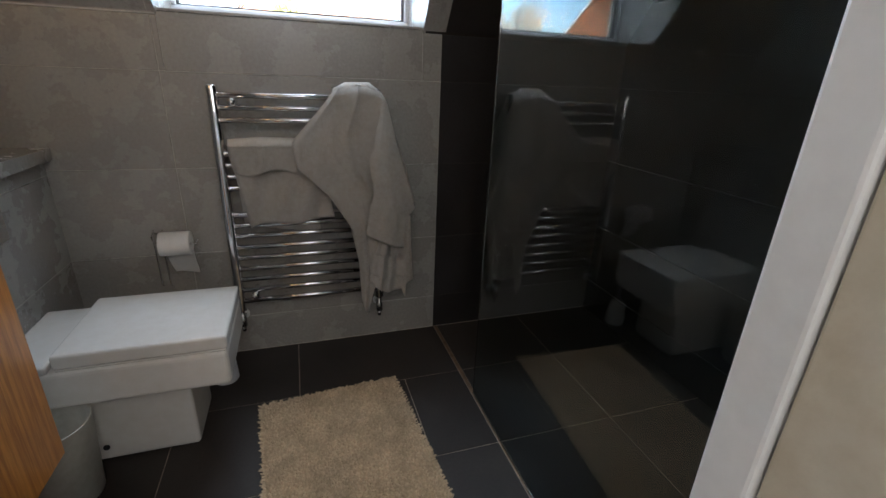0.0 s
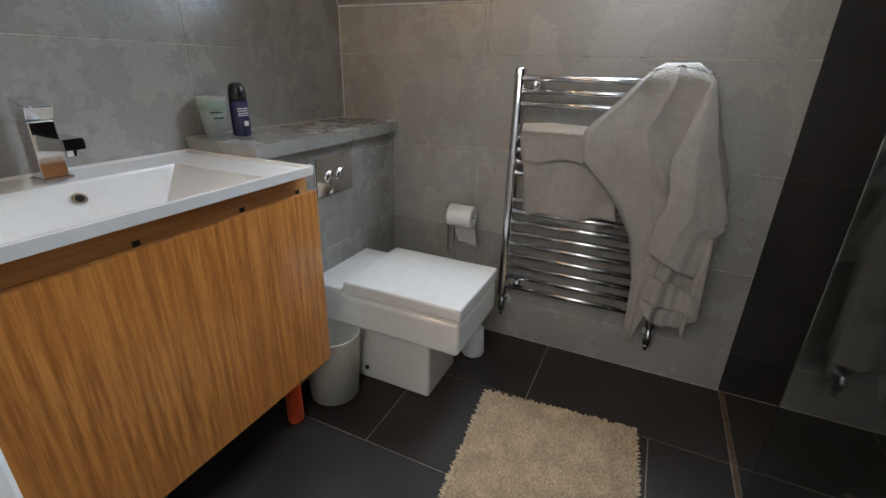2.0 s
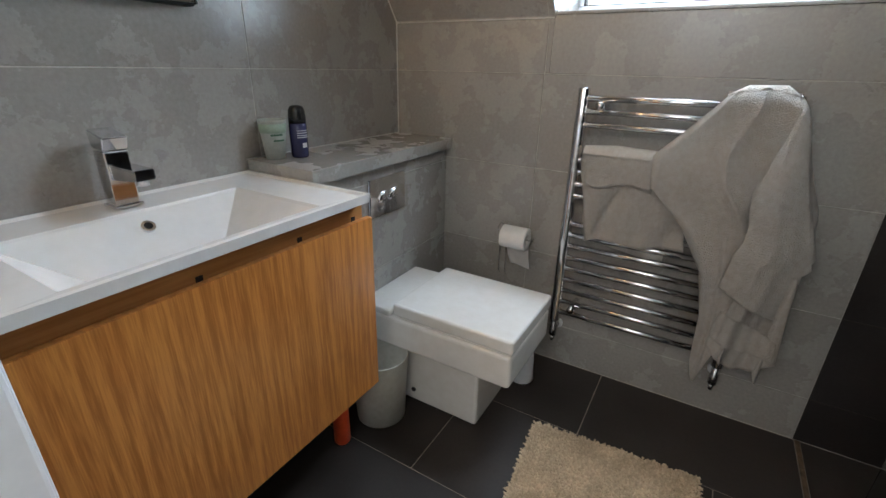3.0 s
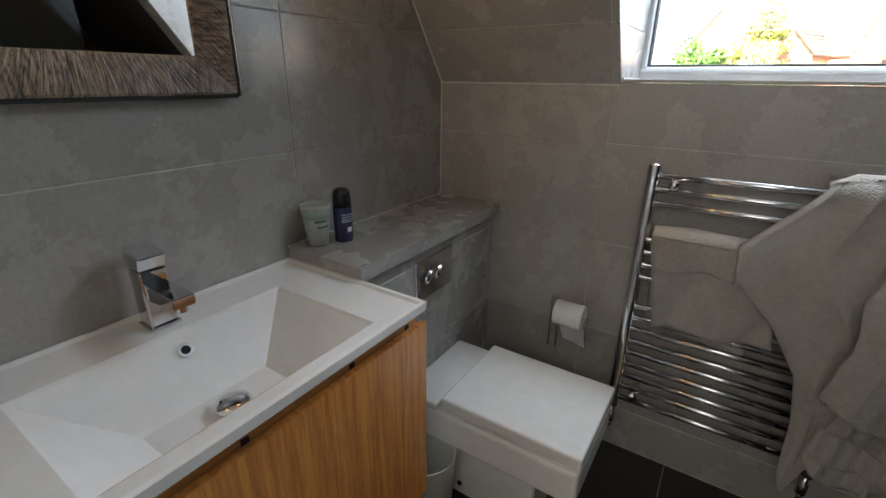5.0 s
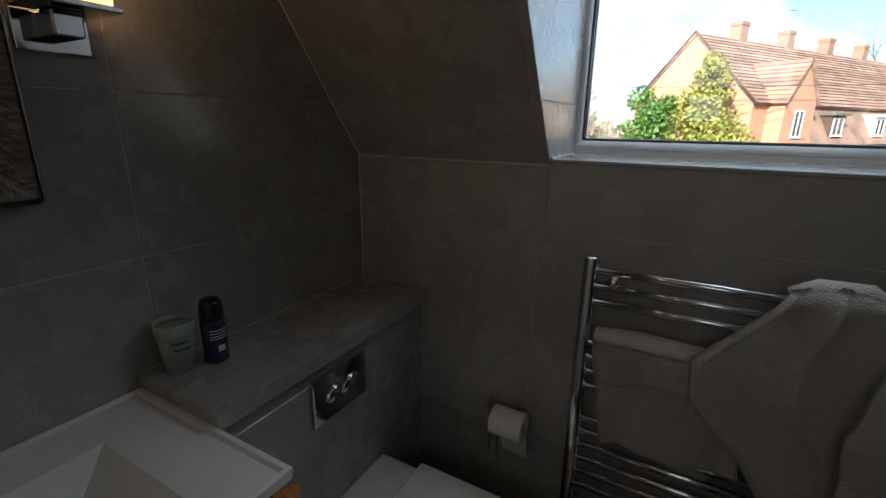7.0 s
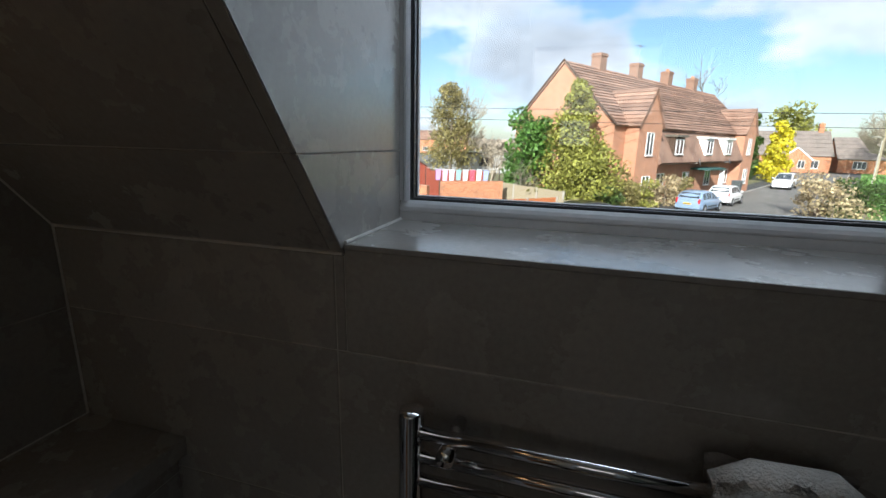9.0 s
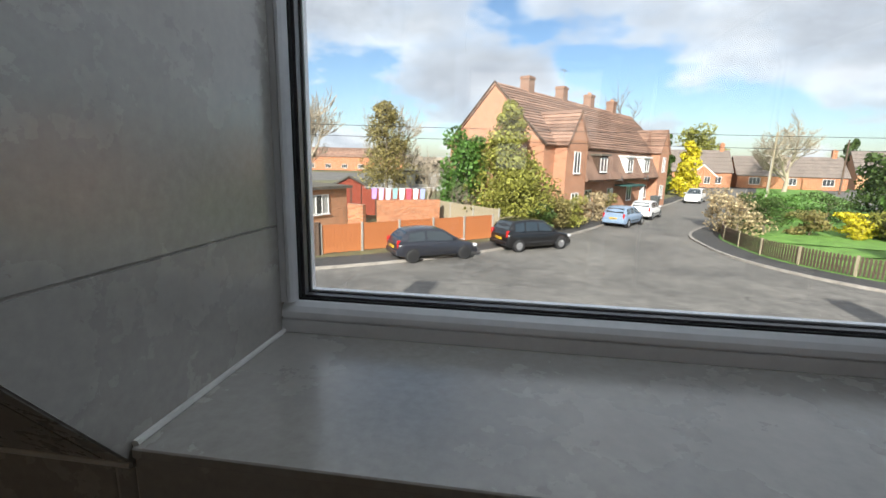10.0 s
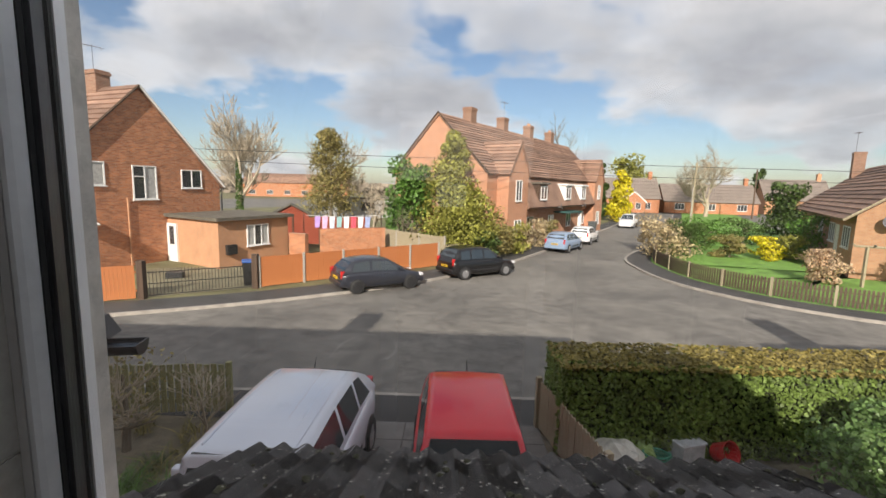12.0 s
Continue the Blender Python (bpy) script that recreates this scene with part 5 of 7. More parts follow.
tagged(o, "pale lichen spots on the tiles", kind="stuff")
b = bmesh.new()
for i in range(46):
    x, y = PX0 + PITCH * (rnd.randrange(20) + rnd.choice((0.3, 0.5, 0.7))), rnd.uniform(1.3, PYE - 0.03)
    u = ((x - PX0) % PITCH) / PITCH
    s = bmesh.new()
    bmesh.ops.create_icosphere(s, subdivisions=1, radius=rnd.uniform(0.014, 0.034))
    for v in s.verts:
        v.co *= rnd.uniform(0.7, 1.2)
        v.co.z *= 0.5
    join(b, s, pose(x, y, PZE + (PYE - y) * PS + 0.03 + 0.016 * math.cos(2 * math.pi * u)))
o = part("moss_clumps", b, MOSS, porch, "dark moss clumps on the tiles")
o["kind"] = "stuff"

# black gutter end beside the window
gutter = new("gutter")
gutter.parent = own
gutter.matrix_local = pose(-0.62, 2.15, 0.85, 0, 0, 12)
b = bmesh.new()
prof = [(0.075 * math.cos(a), 0.075 * math.sin(a) * 0.9) for a in [math.pi + k * math.pi / 12 for k in range(13)]]
inner = [(0.068 * math.cos(a), 0.068 * math.sin(a) * 0.9) for a in [2 * math.pi - k * math.pi / 12 for k in range(13)]]
prism(prof + inner, "x", -1.2, -0.01, b)
part("trough", b, IRON, gutter)
b = prism(prof, "x", -0.0095, 0.0)
part("end_cap", b, IRON, gutter)
part("water", box(-1.2, -0.012, -0.055, 0.055, -0.028, -0.022), mat("grey_gutter_water", (0.06, 0.07, 0.09), 0.1), gutter)
b = hexa([(-1.2, 0.0, 0.01), (-0.16, 0.0, 0.02), (-0.16, 0.14, 0.02), (-1.2, 0.14, 0.01), (-1.2, 0.0, 0.18), (-0.22, 0.0, 0.12), (-0.22, 0.14, 0.12), (-1.2, 0.14, 0.18)])
part("tile_edge", b, PORCH_TILE, gutter, "dark overhanging tile edge")


# ---- outside: makers ----
def leaves(n, place, size, seed, flat=0.0):
    """Many small leaves as one mesh: place(rnd) gives a point and the way out of the crown there."""
    rnd = random.Random(seed)
    verts, faces = [], []
    for i in range(n):
        p, out = place(rnd)
        d = (Vector(out) * (1 + flat) + Vector((rnd.gauss(0, 1), rnd.gauss(0, 1), rnd.gauss(0, 1))) * 0.6).normalized()
        side = d.cross(Vector((rnd.gauss(0, 1), rnd.gauss(0, 1), rnd.gauss(0, 1)))).normalized()
        up = side.cross(d)
        s = size * rnd.uniform(0.55, 1.35)
        n0 = len(verts)
        p = Vector(p)
        for a, c in ((-1, -0.2), (0, -1), (1, 0.2), (0, 1)):
            verts.append(p + side * a * s * 0.42 + up * c * s * 0.62 + d * (0.12 * s if c == 0.2 else 0))
        faces.append((n0, n0 + 1, n0 + 2, n0 + 3))
    me = bpy.data.meshes.new("crown")
    me.from_pydata(verts, [], faces)
    return me


def add_mesh(name, me, material, parent, label="", kind=""):
    me.name = name
    me.materials.append(material)
    o = new(name, me)
    o.parent = parent
    tagged(o, label, kind=kind)
    return o


def crown_place(rx, ry, h, z0, lumps, seed, taper=0.0, shell=0.55):
    """Points in a lumpy crown of width 2rx by 2ry and height h above z0; taper 1 is a cone."""
    r0 = random.Random(seed)
    blobs = []
    for i in range(lumps):
        v = (i + 0.5) / lumps
        w = (1 - taper * v) * (1 if taper else math.sqrt(max(0.05, 1 - (2 * v - 0.9) ** 2 * 0.8)))
        a = r0.random() * 6.28
        q = r0.uniform(0.25, 0.8) * w
        blobs.append((rx * q * math.cos(a), ry * q * math.sin(a), z0 + h * v, w * r0.uniform(0.42, 0.72)))

    def place(rnd):
        x, y, z, w = rnd.choice(blobs)
        d = Vector((rnd.gauss(0, 1), rnd.gauss(0, 1), rnd.gauss(0, 1))).normalized()
        k = (shell + (1 - shell) * rnd.random()) * rnd.uniform(0.85, 1.12)
        return (x + d.x * rx * w * k, y + d.y * ry * w * k, max(z0 * 0.3, z + d.z * min(rx, h / 3) * w * k)), d
    return place


def evergreen(name, label, x, y, rx, h, material, n=2600, size=0.22, lumps=14, taper=0.0, z0=0.5, ry=None, seed=1, trunk=True, category="tree", z=None):
    t = thing(name, label, category, pose(x, y, G if z is None else z))
    b = tube([(0, 0, -0.12), (0.05, 0.02, h * 0.3), (0.0, 0.05, h * 0.75)], [0.05 + 0.018 * h, 0.03 + 0.012 * h, 0.02], 8)
    r0 = random.Random(seed)
    for i in range(7):
        a, v = r0.random() * 6.28, r0.uniform(0.15, 0.7)
        tube([(0, 0, h * v), (rx * 0.5 * math.cos(a), rx * 0.5 * math.sin(a), h * (v + 0.1))], [0.03, 0.012], 5, b)
    part("trunk", b, BARK, t)
    add_mesh("crown", leaves(n, crown_place(rx, ry or rx, h - z0, z0, lumps, seed, taper), size, seed), material, t, kind="stuff")
    return t


def bare_tree(name, label, x, y, h, spread, seed, material, trunk_r=0.22, depth=6, fork=0.22, twigs=1.0, ivy=0):
    """A leafless tree: a tapered trunk that forks again and again into fine twigs."""
    rnd = random.Random(seed)
    t = thing(name, label, "tree", pose(x, y, G - 0.12))
    trunk, crown = bmesh.new(), bmesh.new()
    tw_v, tw_f = [], []

    def grow(p, d, length, r, level):
        q = p + d * length
        mid = p + d * length * 0.5 + Vector((rnd.gauss(0, 1), rnd.gauss(0, 1), 0)) * length * 0.05
        if level < 3:
            tube([p, mid, q], [r, r * 0.85, r * 0.7], 7 if level < 2 else 5, trunk if level == 0 else crown, cap=False)
        else:
            pts = [p, mid, q]
            for a, b2, ra, rb in ((p, mid, r, r * 0.85), (mid, q, r * 0.85, r * 0.6)):
                s = (b2 - a).cross(Vector((0.3, 0.8, 0.5))).normalized()
                s2 = (b2 - a).cross(s).normalized()
                n0 = len(tw_v)
                for c, rr in ((a, ra), (b2, rb)):
                    for k in range(3):
                        tw_v.append(c + rr * (math.cos(k * 2.094) * s + math.sin(k * 2.094) * s2))
                for k in range(3):
                    tw_f.append((n0 + k, n0 + (k + 1) % 3, n0 + 3 + (k + 1) % 3, n0 + 3 + k))
        if level >= depth:
            return
        kids = 4 if level < 2 else rnd.choice((2, 3, 3))
        for i in range(kids):
            a = rnd.random() * 6.28
            if i == 0:
                w, k, at, rr = spread * 0.3, rnd.uniform(0.72, 0.86), q, 0.72
            else:
                w, k, at, rr = spread * rnd.uniform(0.9, 1.9), rnd.uniform(0.55, 0.82), p + d * length * rnd.uniform(0.5, 0.98), 0.5
            side = Vector((math.cos(a), math.sin(a), 0))
            nd = (d + side * w + Vector((0, 0, 0.12))).normalized()
            grow(at, nd, length * k, max(r * rr, 0.005 + h * 0.0011), level + 1)

    grow(Vector((0, 0, 0)), Vector((0.02, 0.03, 1)).normalized(), h * fork, trunk_r, 0)
    part("trunk", trunk, material, t, smooth=True)
    part("limbs", crown, material, t, smooth=True)
    me = bpy.data.meshes.new("twigs")
    me.from_pydata(tw_v, [], tw_f)
    add_mesh("twigs", me, material, t, "fine bare twigs", "stuff")
    if ivy:
        def place(r_):
            a, v = r_.random() * 6.28, r_.random()
            return (0.4 * (1 - v * 0.5) * math.cos(a), 0.4 * (1 - v * 0.5) * math.sin(a), ivy * v), (math.cos(a), math.sin(a), 0)
        add_mesh("ivy", leaves(700, place, 0.24, seed), LEAF_DARK, t, "dark ivy climbing the trunk", "stuff")
    return t


def window_in(parent, m, w, h, panes=2, curtain=False, z_bar=False):
    """A plastic window set in a wall: frame, sill and panes; m puts x along the wall, y outwards, z up at its foot."""
    win = new("window")
    win.parent = parent
    win.matrix_local = m
    b = bmesh.new()
    f = 0.06
    box(-w / 2, w / 2, -0.03, 0.05, 0, f, bm=b)
    box(-w / 2, w / 2, -0.03, 0.05, h - f, h, bm=b)
    for i in range(panes + 1):
        xx = -w / 2 + f / 2 + (w - f) * i / panes
        box(xx - f / 2, xx + f / 2, -0.03, 0.049, f, h - f, bm=b)
    if z_bar:
        box(0.0, w / 2, -0.03, 0.0485, h * 0.66, h * 0.66 + f, bm=b)
    part("frame", b, WHITE_EXT, win)
    part("sill", box(-w / 2 - 0.05, w / 2 + 0.05, -0.03, 0.10, -0.05, -0.001), WHITE_EXT, win)
    for i in range(panes):
        x0 = -w / 2 + f + (w - f) * i / panes
        part("pane", box(x0 - 0.001, x0 + (w - f) / panes - f + 0.001, -0.028, 0.012, f - 0.001, h - f + 0.001), CURTAIN if curtain and i % 2 == 0 else DARK_PANE, win)
    return win


def tiled_slope(parent, a, b_, c, d, material, rows, name="roof"):
    """A roof plane a-b (eaves) to d-c (ridge) in overlapping courses."""
    a, b_, c, d = (Vector(v) for v in (a, b_, c, d))
    nrm = (b_ - a).cross(d - a).normalized()
    bm = bmesh.new()
    for r in range(rows):
        v0, v1 = r / rows, (r + 1) / rows
        p = [a.lerp(d, v0), b_.lerp(c, v0), b_.lerp(c, v1), a.lerp(d, v1)]
        hexa([q + nrm * o for q, o in zip(p, (-0.10, -0.10, -0.10, -0.10))] + [q + nrm * o for q, o in zip(p, (0.06, 0.06, 0.0, 0.0))], bm)
    bmesh.ops.recalc_face_normals(bm, faces=bm.faces)
    return part(name, bm, material, parent)


def chimney(parent, x, y, z0, z1, w=0.7, d=0.55, pots=2, material=None):
    c = new("chimney")
    c.parent = parent
    c.matrix_local = pose(x, y, z0)
    h = z1 - z0
    b = box(-w / 2, w / 2, -d / 2, d / 2, 0, h)
    box(-w / 2 - 0.05, w / 2 + 0.05, -d / 2 - 0.05, d / 2 + 0.05, h - 0.22, h - 0.08, bm=b)
    part("stack", b, material or BRICK, c)
    for i in range(pots):
        part("pot", lathe([(0.11, 0), (0.13, 0.03), (0.10, 0.06), (0.095, 0.2), (0.12, 0.22), (0.09, 0.23)], 10, at=((i - (pots - 1) / 2) * 0.32, 0, h)), RENDER, c)
    return c


def aerial(parent, x, y, z, h=1.4):
    b = tube([(x, y, z), (x, y, z + h)], 0.02, 5)
    tube([(x - 0.55, y, z + h - 0.1), (x + 0.55, y, z + h - 0.05)], 0.014, 4, b)
    for i in range(6):
        tube([(x - 0.5 + 0.2 * i, y - 0.22, z + h - 0.09), (x - 0.5 + 0.2 * i, y + 0.22, z + h - 0.09)], 0.008, 4, b)
    return part("aerial", b, STEEL, parent, "thin metal television aerial")


def car(label, m, body_mat, L=3.95, W=1.68, H=1.48, hood=0.27, doors=3, rim=ALLOY, roof_rails=False, rear_cut=0.10, roof_front=0.0):
    """A hatchback: local +y is its front, wheels on z = 0."""
    c = thing("car", label, "car", m)
    belt = 0.58 * H + 0.05
    b = bmesh.new()
    st = [(-L / 2, 0.42, belt - 0.10, 0.80), (-L / 2 + 0.06, 0.30, belt - 0.02, 0.93), (-L / 2 + 0.35, 0.24, belt + 0.02, 0.99), (-0.10 * L, 0.22, belt, 1.0), (L * 0.20, 0.22, belt - 0.03, 1.0),
          (L / 2 - L * hood + 0.05, 0.23, belt - 0.04, 0.99), (L / 2 - 0.45, 0.25, belt - 0.13, 0.95), (L / 2 - 0.12, 0.28, belt - 0.25, 0.84), (L / 2, 0.36, belt - 0.34, 0.70)]
    rings = []
    for y, z0, z1, k in st:
        w = W / 2 * k
        half = [(w * 0.86, z0), (w * 0.98, z0 + 0.10), (w, z0 + (z1 - z0) * 0.5), (w * 0.985, z1 - 0.12), (w * 0.93, z1 - 0.025), (w * 0.80, z1 + 0.004)]
        pts = half + [(-x, z) for x, z in half[::-1]]
        rings.append([b.verts.new((x, y, z)) for x, z in pts])
    for r0, r1 in zip(rings, rings[1:]):
        for k in range(len(r0)):
            b.faces.new((r0[k], r0[(k + 1) % 12], r1[(k + 1) % 12], r1[k]))
    b.faces.new(rings[0][::-1])
    b.faces.new(rings[-1])
    bmesh.ops.recalc_face_normals(b, faces=b.faces)
    part("body", b, body_mat, c, smooth=True)
    # cabin: a curved shell from the rear window's foot to the windscreen's foot
    yb0, yb1 = -L / 2 + 0.06, L / 2 - L * hood + 0.12
    yt0, yt1 = -L / 2 + 0.10 + rear_cut * L, L * 0.04 + roof_front
    wb, wt = W / 2 * 0.93, W / 2 * 0.72
    zb, zt = belt - 0.04, H
    ym = yt0 + (yt1 - yt0) * 0.6
    tops = [(yb0, zb + 0.03), (yb0 + (yt0 - yb0) * 0.5, zb + (zt - zb) * 0.58), (yt0 - 0.05, zt - 0.11), (yt0 + 0.10, zt - 0.055), (yt0 * 0.6 + ym * 0.4, zt - 0.015), (ym, zt), (yt1 - 0.06, zt - 0.045), (yt1 + 0.06, zt - 0.085), (yt1 * 0.5 + yb1 * 0.5, zt - 0.10 - (zt - zb) * 0.36), (yb1, zb + 0.02)]

    def top_at(y):
        return between(tops, y)

    def side(sgn, y, v):
        h_ = top_at(y) - 0.035
        k_ = (h_ - zb) / (zt - zb)
        w_ = wb + (wt - wb) * max(0.0, k_)
        return Vector((sgn * (wb + (w_ - wb) * v), y, zb + (h_ - zb) * v))
    b = bmesh.new()
    rings = []
    for y, h_ in tops:
        e = side(1, y, 1.0)
        rings.append([b.verts.new(p) for p in ((-wb, y, zb - 0.05), (-wb, y, zb), (-e.x, y, e.z), (-e.x * 0.86, y, h_ - 0.008), (0, y, h_ + 0.012), (e.x * 0.86, y, h_ - 0.008), (e.x, y, e.z), (wb, y, zb), (wb, y, zb - 0.05))])
    for r0, r1 in zip(rings, rings[1:]):
        for k in range(8):
            b.faces.new((r0[k], r0[k + 1], r1[k + 1], r1[k]))
    bmesh.ops.recalc_face_normals(b, faces=b.faces)
    part("cabin", b, body_mat, c, smooth=True)

    def panel(name, p, material, lift=0.008, label_=""):
        """A thin panel on corners in turn, proud by lift."""
        p = [Vector(q) for q in p]
        n_ = (p[1] - p[0]).cross(p[-1] - p[0]).normalized()
        mid = sum(p, Vector()) / len(p)
        if n_.dot(mid - Vector((0, 0, zb * 0.9))) < 0:
            n_ = -n_
        q = bmesh.new()
        lo_ = [q.verts.new(v - n_ * 0.012) for v in p]
        hi_ = [q.verts.new(v + n_ * lift) for v in p]
        q.faces.new(hi_)
        for i in range(len(p)):
            j = (i + 1) % len(p)
            q.faces.new((lo_[i], lo_[j], hi_[j], hi_[i]))
        bmesh.ops.recalc_face_normals(q, faces=q.faces)
        return part(name, q, material, c, label_)

    def across(y, k_):
        e = side(1, y, 1.0)
        return e.x * k_, y, top_at(y) - 0.004
    ya, yc = yb0 + (yt0 - yb0) * 0.22, yt0 - 0.07
    for pa, pb in ((ya, yc),):
        xa, _, za = across(pa, 0.84)
        xc, _, zc = across(pb, 0.84)
        panel("rear_window", [(-xa, pa, za), (xa, pa, za), (xc, pb, zc), (-xc, pb, zc)], CAR_GLASS, 0.02, "dark rear window")
    xa, _, za = across(yb1 - 0.08, 0.88)
    xc, _, zc = across(yt1 + 0.07, 0.86)
    panel("windscreen", [(-xa, yb1 - 0.08, za), (xa, yb1 - 0.08, za), (xc, yt1 + 0.07, zc), (-xc, yt1 + 0.07, zc)], CAR_GLASS, 0.02, "dark windscreen")
    y0_, y1_ = yb0 + 0.42, yb1 - 0.30
    cuts = ((0.0, 0.24), (0.28, 0.58), (0.62, 1.0)) if doors == 5 else ((0.0, 0.36), (0.41, 1.0))
    for sgn in (-1, 1):
        for i, (u0, u1) in enumerate(cuts):
            p0_, p1_ = y0_ + (y1_ - y0_) * u0, y0_ + (y1_ - y0_) * u1
            t1 = min(p1_, yt1 + 0.05)
            t0 = max(p0_, yt0 + 0.02)
            panel("side_window", [side(sgn, p0_, 0.16), side(sgn, p1_, 0.16), side(sgn, t1, 0.88), side(sgn, t0, 0.88)], CAR_GLASS)
    # wheels
    for sx in (-1, 1):
        for wy in (-L / 2 + 0.17 * L, L / 2 - 0.19 * L):
            wheel = new("wheel")
            wheel.parent = c
            wheel.matrix_local = pose(sx * (W / 2 - 0.065), wy, 0.30, 0, 90 * sx, 0)
            part("tyre", lathe([(0.19, -0.09), (0.285, -0.095), (0.30, -0.075), (0.30, 0.085), (0.285, 0.105), (0.20, 0.10)], 24, cap=False), RUBBER, wheel, smooth=True)
            b = lathe([(0.20, 0.085), (0.185, 0.095), (0.18, 0.07), (0.05, 0.072), (0.045, 0.095), (0.0, 0.096)], 20)
            for k in range(7):
                a = k * 2 * math.pi / 7
                s = box(0.03, 0.185, -0.018, 0.018, 0.073, 0.098)
                join(b, s, pose(0, 0, 0, 0, 0, math.degrees(a)))
            part("rim", b, rim, wheel)
            arch = tube([(sx * (W / 2 - 0.04) , wy + 0.345 * math.cos(q), 0.31 + 0.345 * math.sin(q)) for q in [k * math.pi / 10 for k in range(11)]], 0.035, 6)
            part("wheel_arch", arch, TRIM_BLACK if body_mat.name.startswith("black") else body_mat, c)
            part("arch_liner", tube([(sx * (W / 2 - 0.20), wy, 0.32), (sx * (W / 2 + 0.004), wy, 0.32)], 0.335, 20), TRIM_BLACK, c)
        part("tail_light", box(sx * W / 2 * 0.81 - 0.055, sx * W / 2 * 0.81 + 0.055, -L / 2 + 0.0, -L / 2 + 0.16, belt - 0.22, belt + 0.10, 0.02), TAIL, c, "red tail light")
        part("headlight", box(sx * W / 2 * 0.70 - 0.15, sx * W / 2 * 0.70 + 0.15, L / 2 - 0.26, L / 2 - 0.05, belt - 0.36, belt - 0.22, 0.03), HEAD, c, "clear headlight")
        b = box(sx * (W / 2 + 0.07) - 0.09, sx * (W / 2 + 0.07) + 0.07, yb1 - 0.42, yb1 - 0.30, belt + 0.02, belt + 0.15, 0.03)
        part("door_mirror", b, body_mat, c)
        part("sill_trim", box(sx * (W / 2 - 0.01) - 0.012, sx * (W / 2 - 0.01) + 0.012, -L * 0.20, L * 0.18, 0.42, 0.50, 0.008), TRIM_BLACK, c)
        for hy in ((-0.02, 0.21) if doors == 5 else (0.0,)):
            part("door_handle", box(sx * (W / 2 - 0.005) - 0.015, sx * (W / 2 - 0.005) + 0.015, hy * L - 0.09, hy * L + 0.08, belt - 0.13, belt - 0.095, 0.008), body_mat if doors == 5 else TRIM_BLACK, c)
        if roof_rails:
            part("roof_rail", tube([(sx * wt * 0.84, yt0 + 0.16, zt - 0.045), (sx * wt * 0.86, 0.0, zt - 0.006), (sx * wt * 0.84, yt1 - 0.10, zt - 0.04)], 0.012, 6), body_mat, c, "raised ridge along the roof")
    part("number_plate", box(-0.25, 0.25, -L / 2 - 0.03, -L / 2 + 0.03, 0.60, 0.71, 0.006), PLATE, c, "yellow rear number plate")
    part("plate_letters", box(-0.19, 0.19, -L / 2 - 0.034, -L / 2 - 0.028, 0.635, 0.675), TRIM_BLACK, c)
    part("rear_bumper", box(-W / 2 * 0.90, W / 2 * 0.90, -L / 2 - 0.05, -L / 2 + 0.12, 0.32, 0.54, 0.05, 3), body_mat, c)
    part("front_bumper", box(-W / 2 * 0.78, W / 2 * 0.78, L / 2 - 0.14, L / 2 + 0.04, 0.24, 0.46, 0.05, 3), body_mat, c)
    part("roof_aerial", tube([(0, yt0 + 0.10, zt - 0.03), (0, yt0 + 0.0, zt + 0.12)], [0.012, 0.005], 6), TRIM_BLACK, c)
    return c


def board_fence(label, p0, p1, h, material, post_mat, bay=1.8, z=G, board_w=0.12, gap=0.006, pointed=False, group="", rails=True, post_h=0.05):
    """A fence of upright boards between posts, from p0 to p1."""
    p0, p1 = Vector((*p0, z)), Vector((*p1, z))
    length = (p1 - p0).length
    ang = math.degrees(math.atan2(p1.y - p0.y, p1.x - p0.x))
    f = thing("fence", label, "fence", pose(p0.x, p0.y, z, 0, 0, ang), group)
    b = box(0, board_w, -0.011, 0.011, 0.04, h)
    if pointed:
        b.free()
        b = prism([(0, 0.06), (board_w, 0.06), (board_w, h - 0.05), (board_w / 2, h), (0, h - 0.05)], "y", -0.011, 0.011)
    me = bpy.data.meshes.new("board")
    b.to_mesh(me)
    b.free()
    me.materials.append(material)
    rnd = random.Random(int(abs(p0.x * 100)))
    n = int(length / (board_w + gap))
    for i in range(n):
        o = new("board", me)
        o.parent = f
        o.matrix_local = pose(i * (board_w + gap), rnd.uniform(-0.004, 0.004), rnd.uniform(-0.012, 0.012))
    b = box(-0.05, 0.05, 0.0, 0.1, -0.1, h + post_h, 0.008, 1)
    me2 = bpy.data.meshes.new("post")
    b.to_mesh(me2)
    b.free()
    me2.materials.append(post_mat)
    k = max(1, round(length / bay))
    for i in range(k + 1):
        o = new("post", me2)
        o.parent = f
        o.matrix_local = pose(length * i / k, -0.065, 0)
    if rails:
        for zz in (0.25 * h, 0.8 * h):
            part("rail", box(0, length, 0.0115, 0.05, zz - 0.035, zz + 0.035), material, f)
    return f

# ---- outside: the parked cars ----
road_z = G - 0.1
car("dark grey three-door hatchback parked half on the kerb", pose(-2.25, 19.35, road_z, 0, 0, -57), paint("gunmetal_car_paint", (0.022, 0.024, 0.033)), 3.9, 1.68, 1.44, doors=3, rim=ALLOY_DARK, rear_cut=0.12)
car("black five-door hatchback parked by the kerb", pose(2.35, 22.9, road_z, 0, 0, -56), paint("black_car_paint", (0.006, 0.006, 0.007)), 4.05, 1.70, 1.56, doors=5, rear_cut=0.09)
car("light blue five-door hatchback parked by the kerb", pose(9.55, 33.6, road_z, 0, 0, -34), paint("light_blue_car_paint", (0.22, 0.30, 0.42)), 4.1, 1.72, 1.46, doors=5)
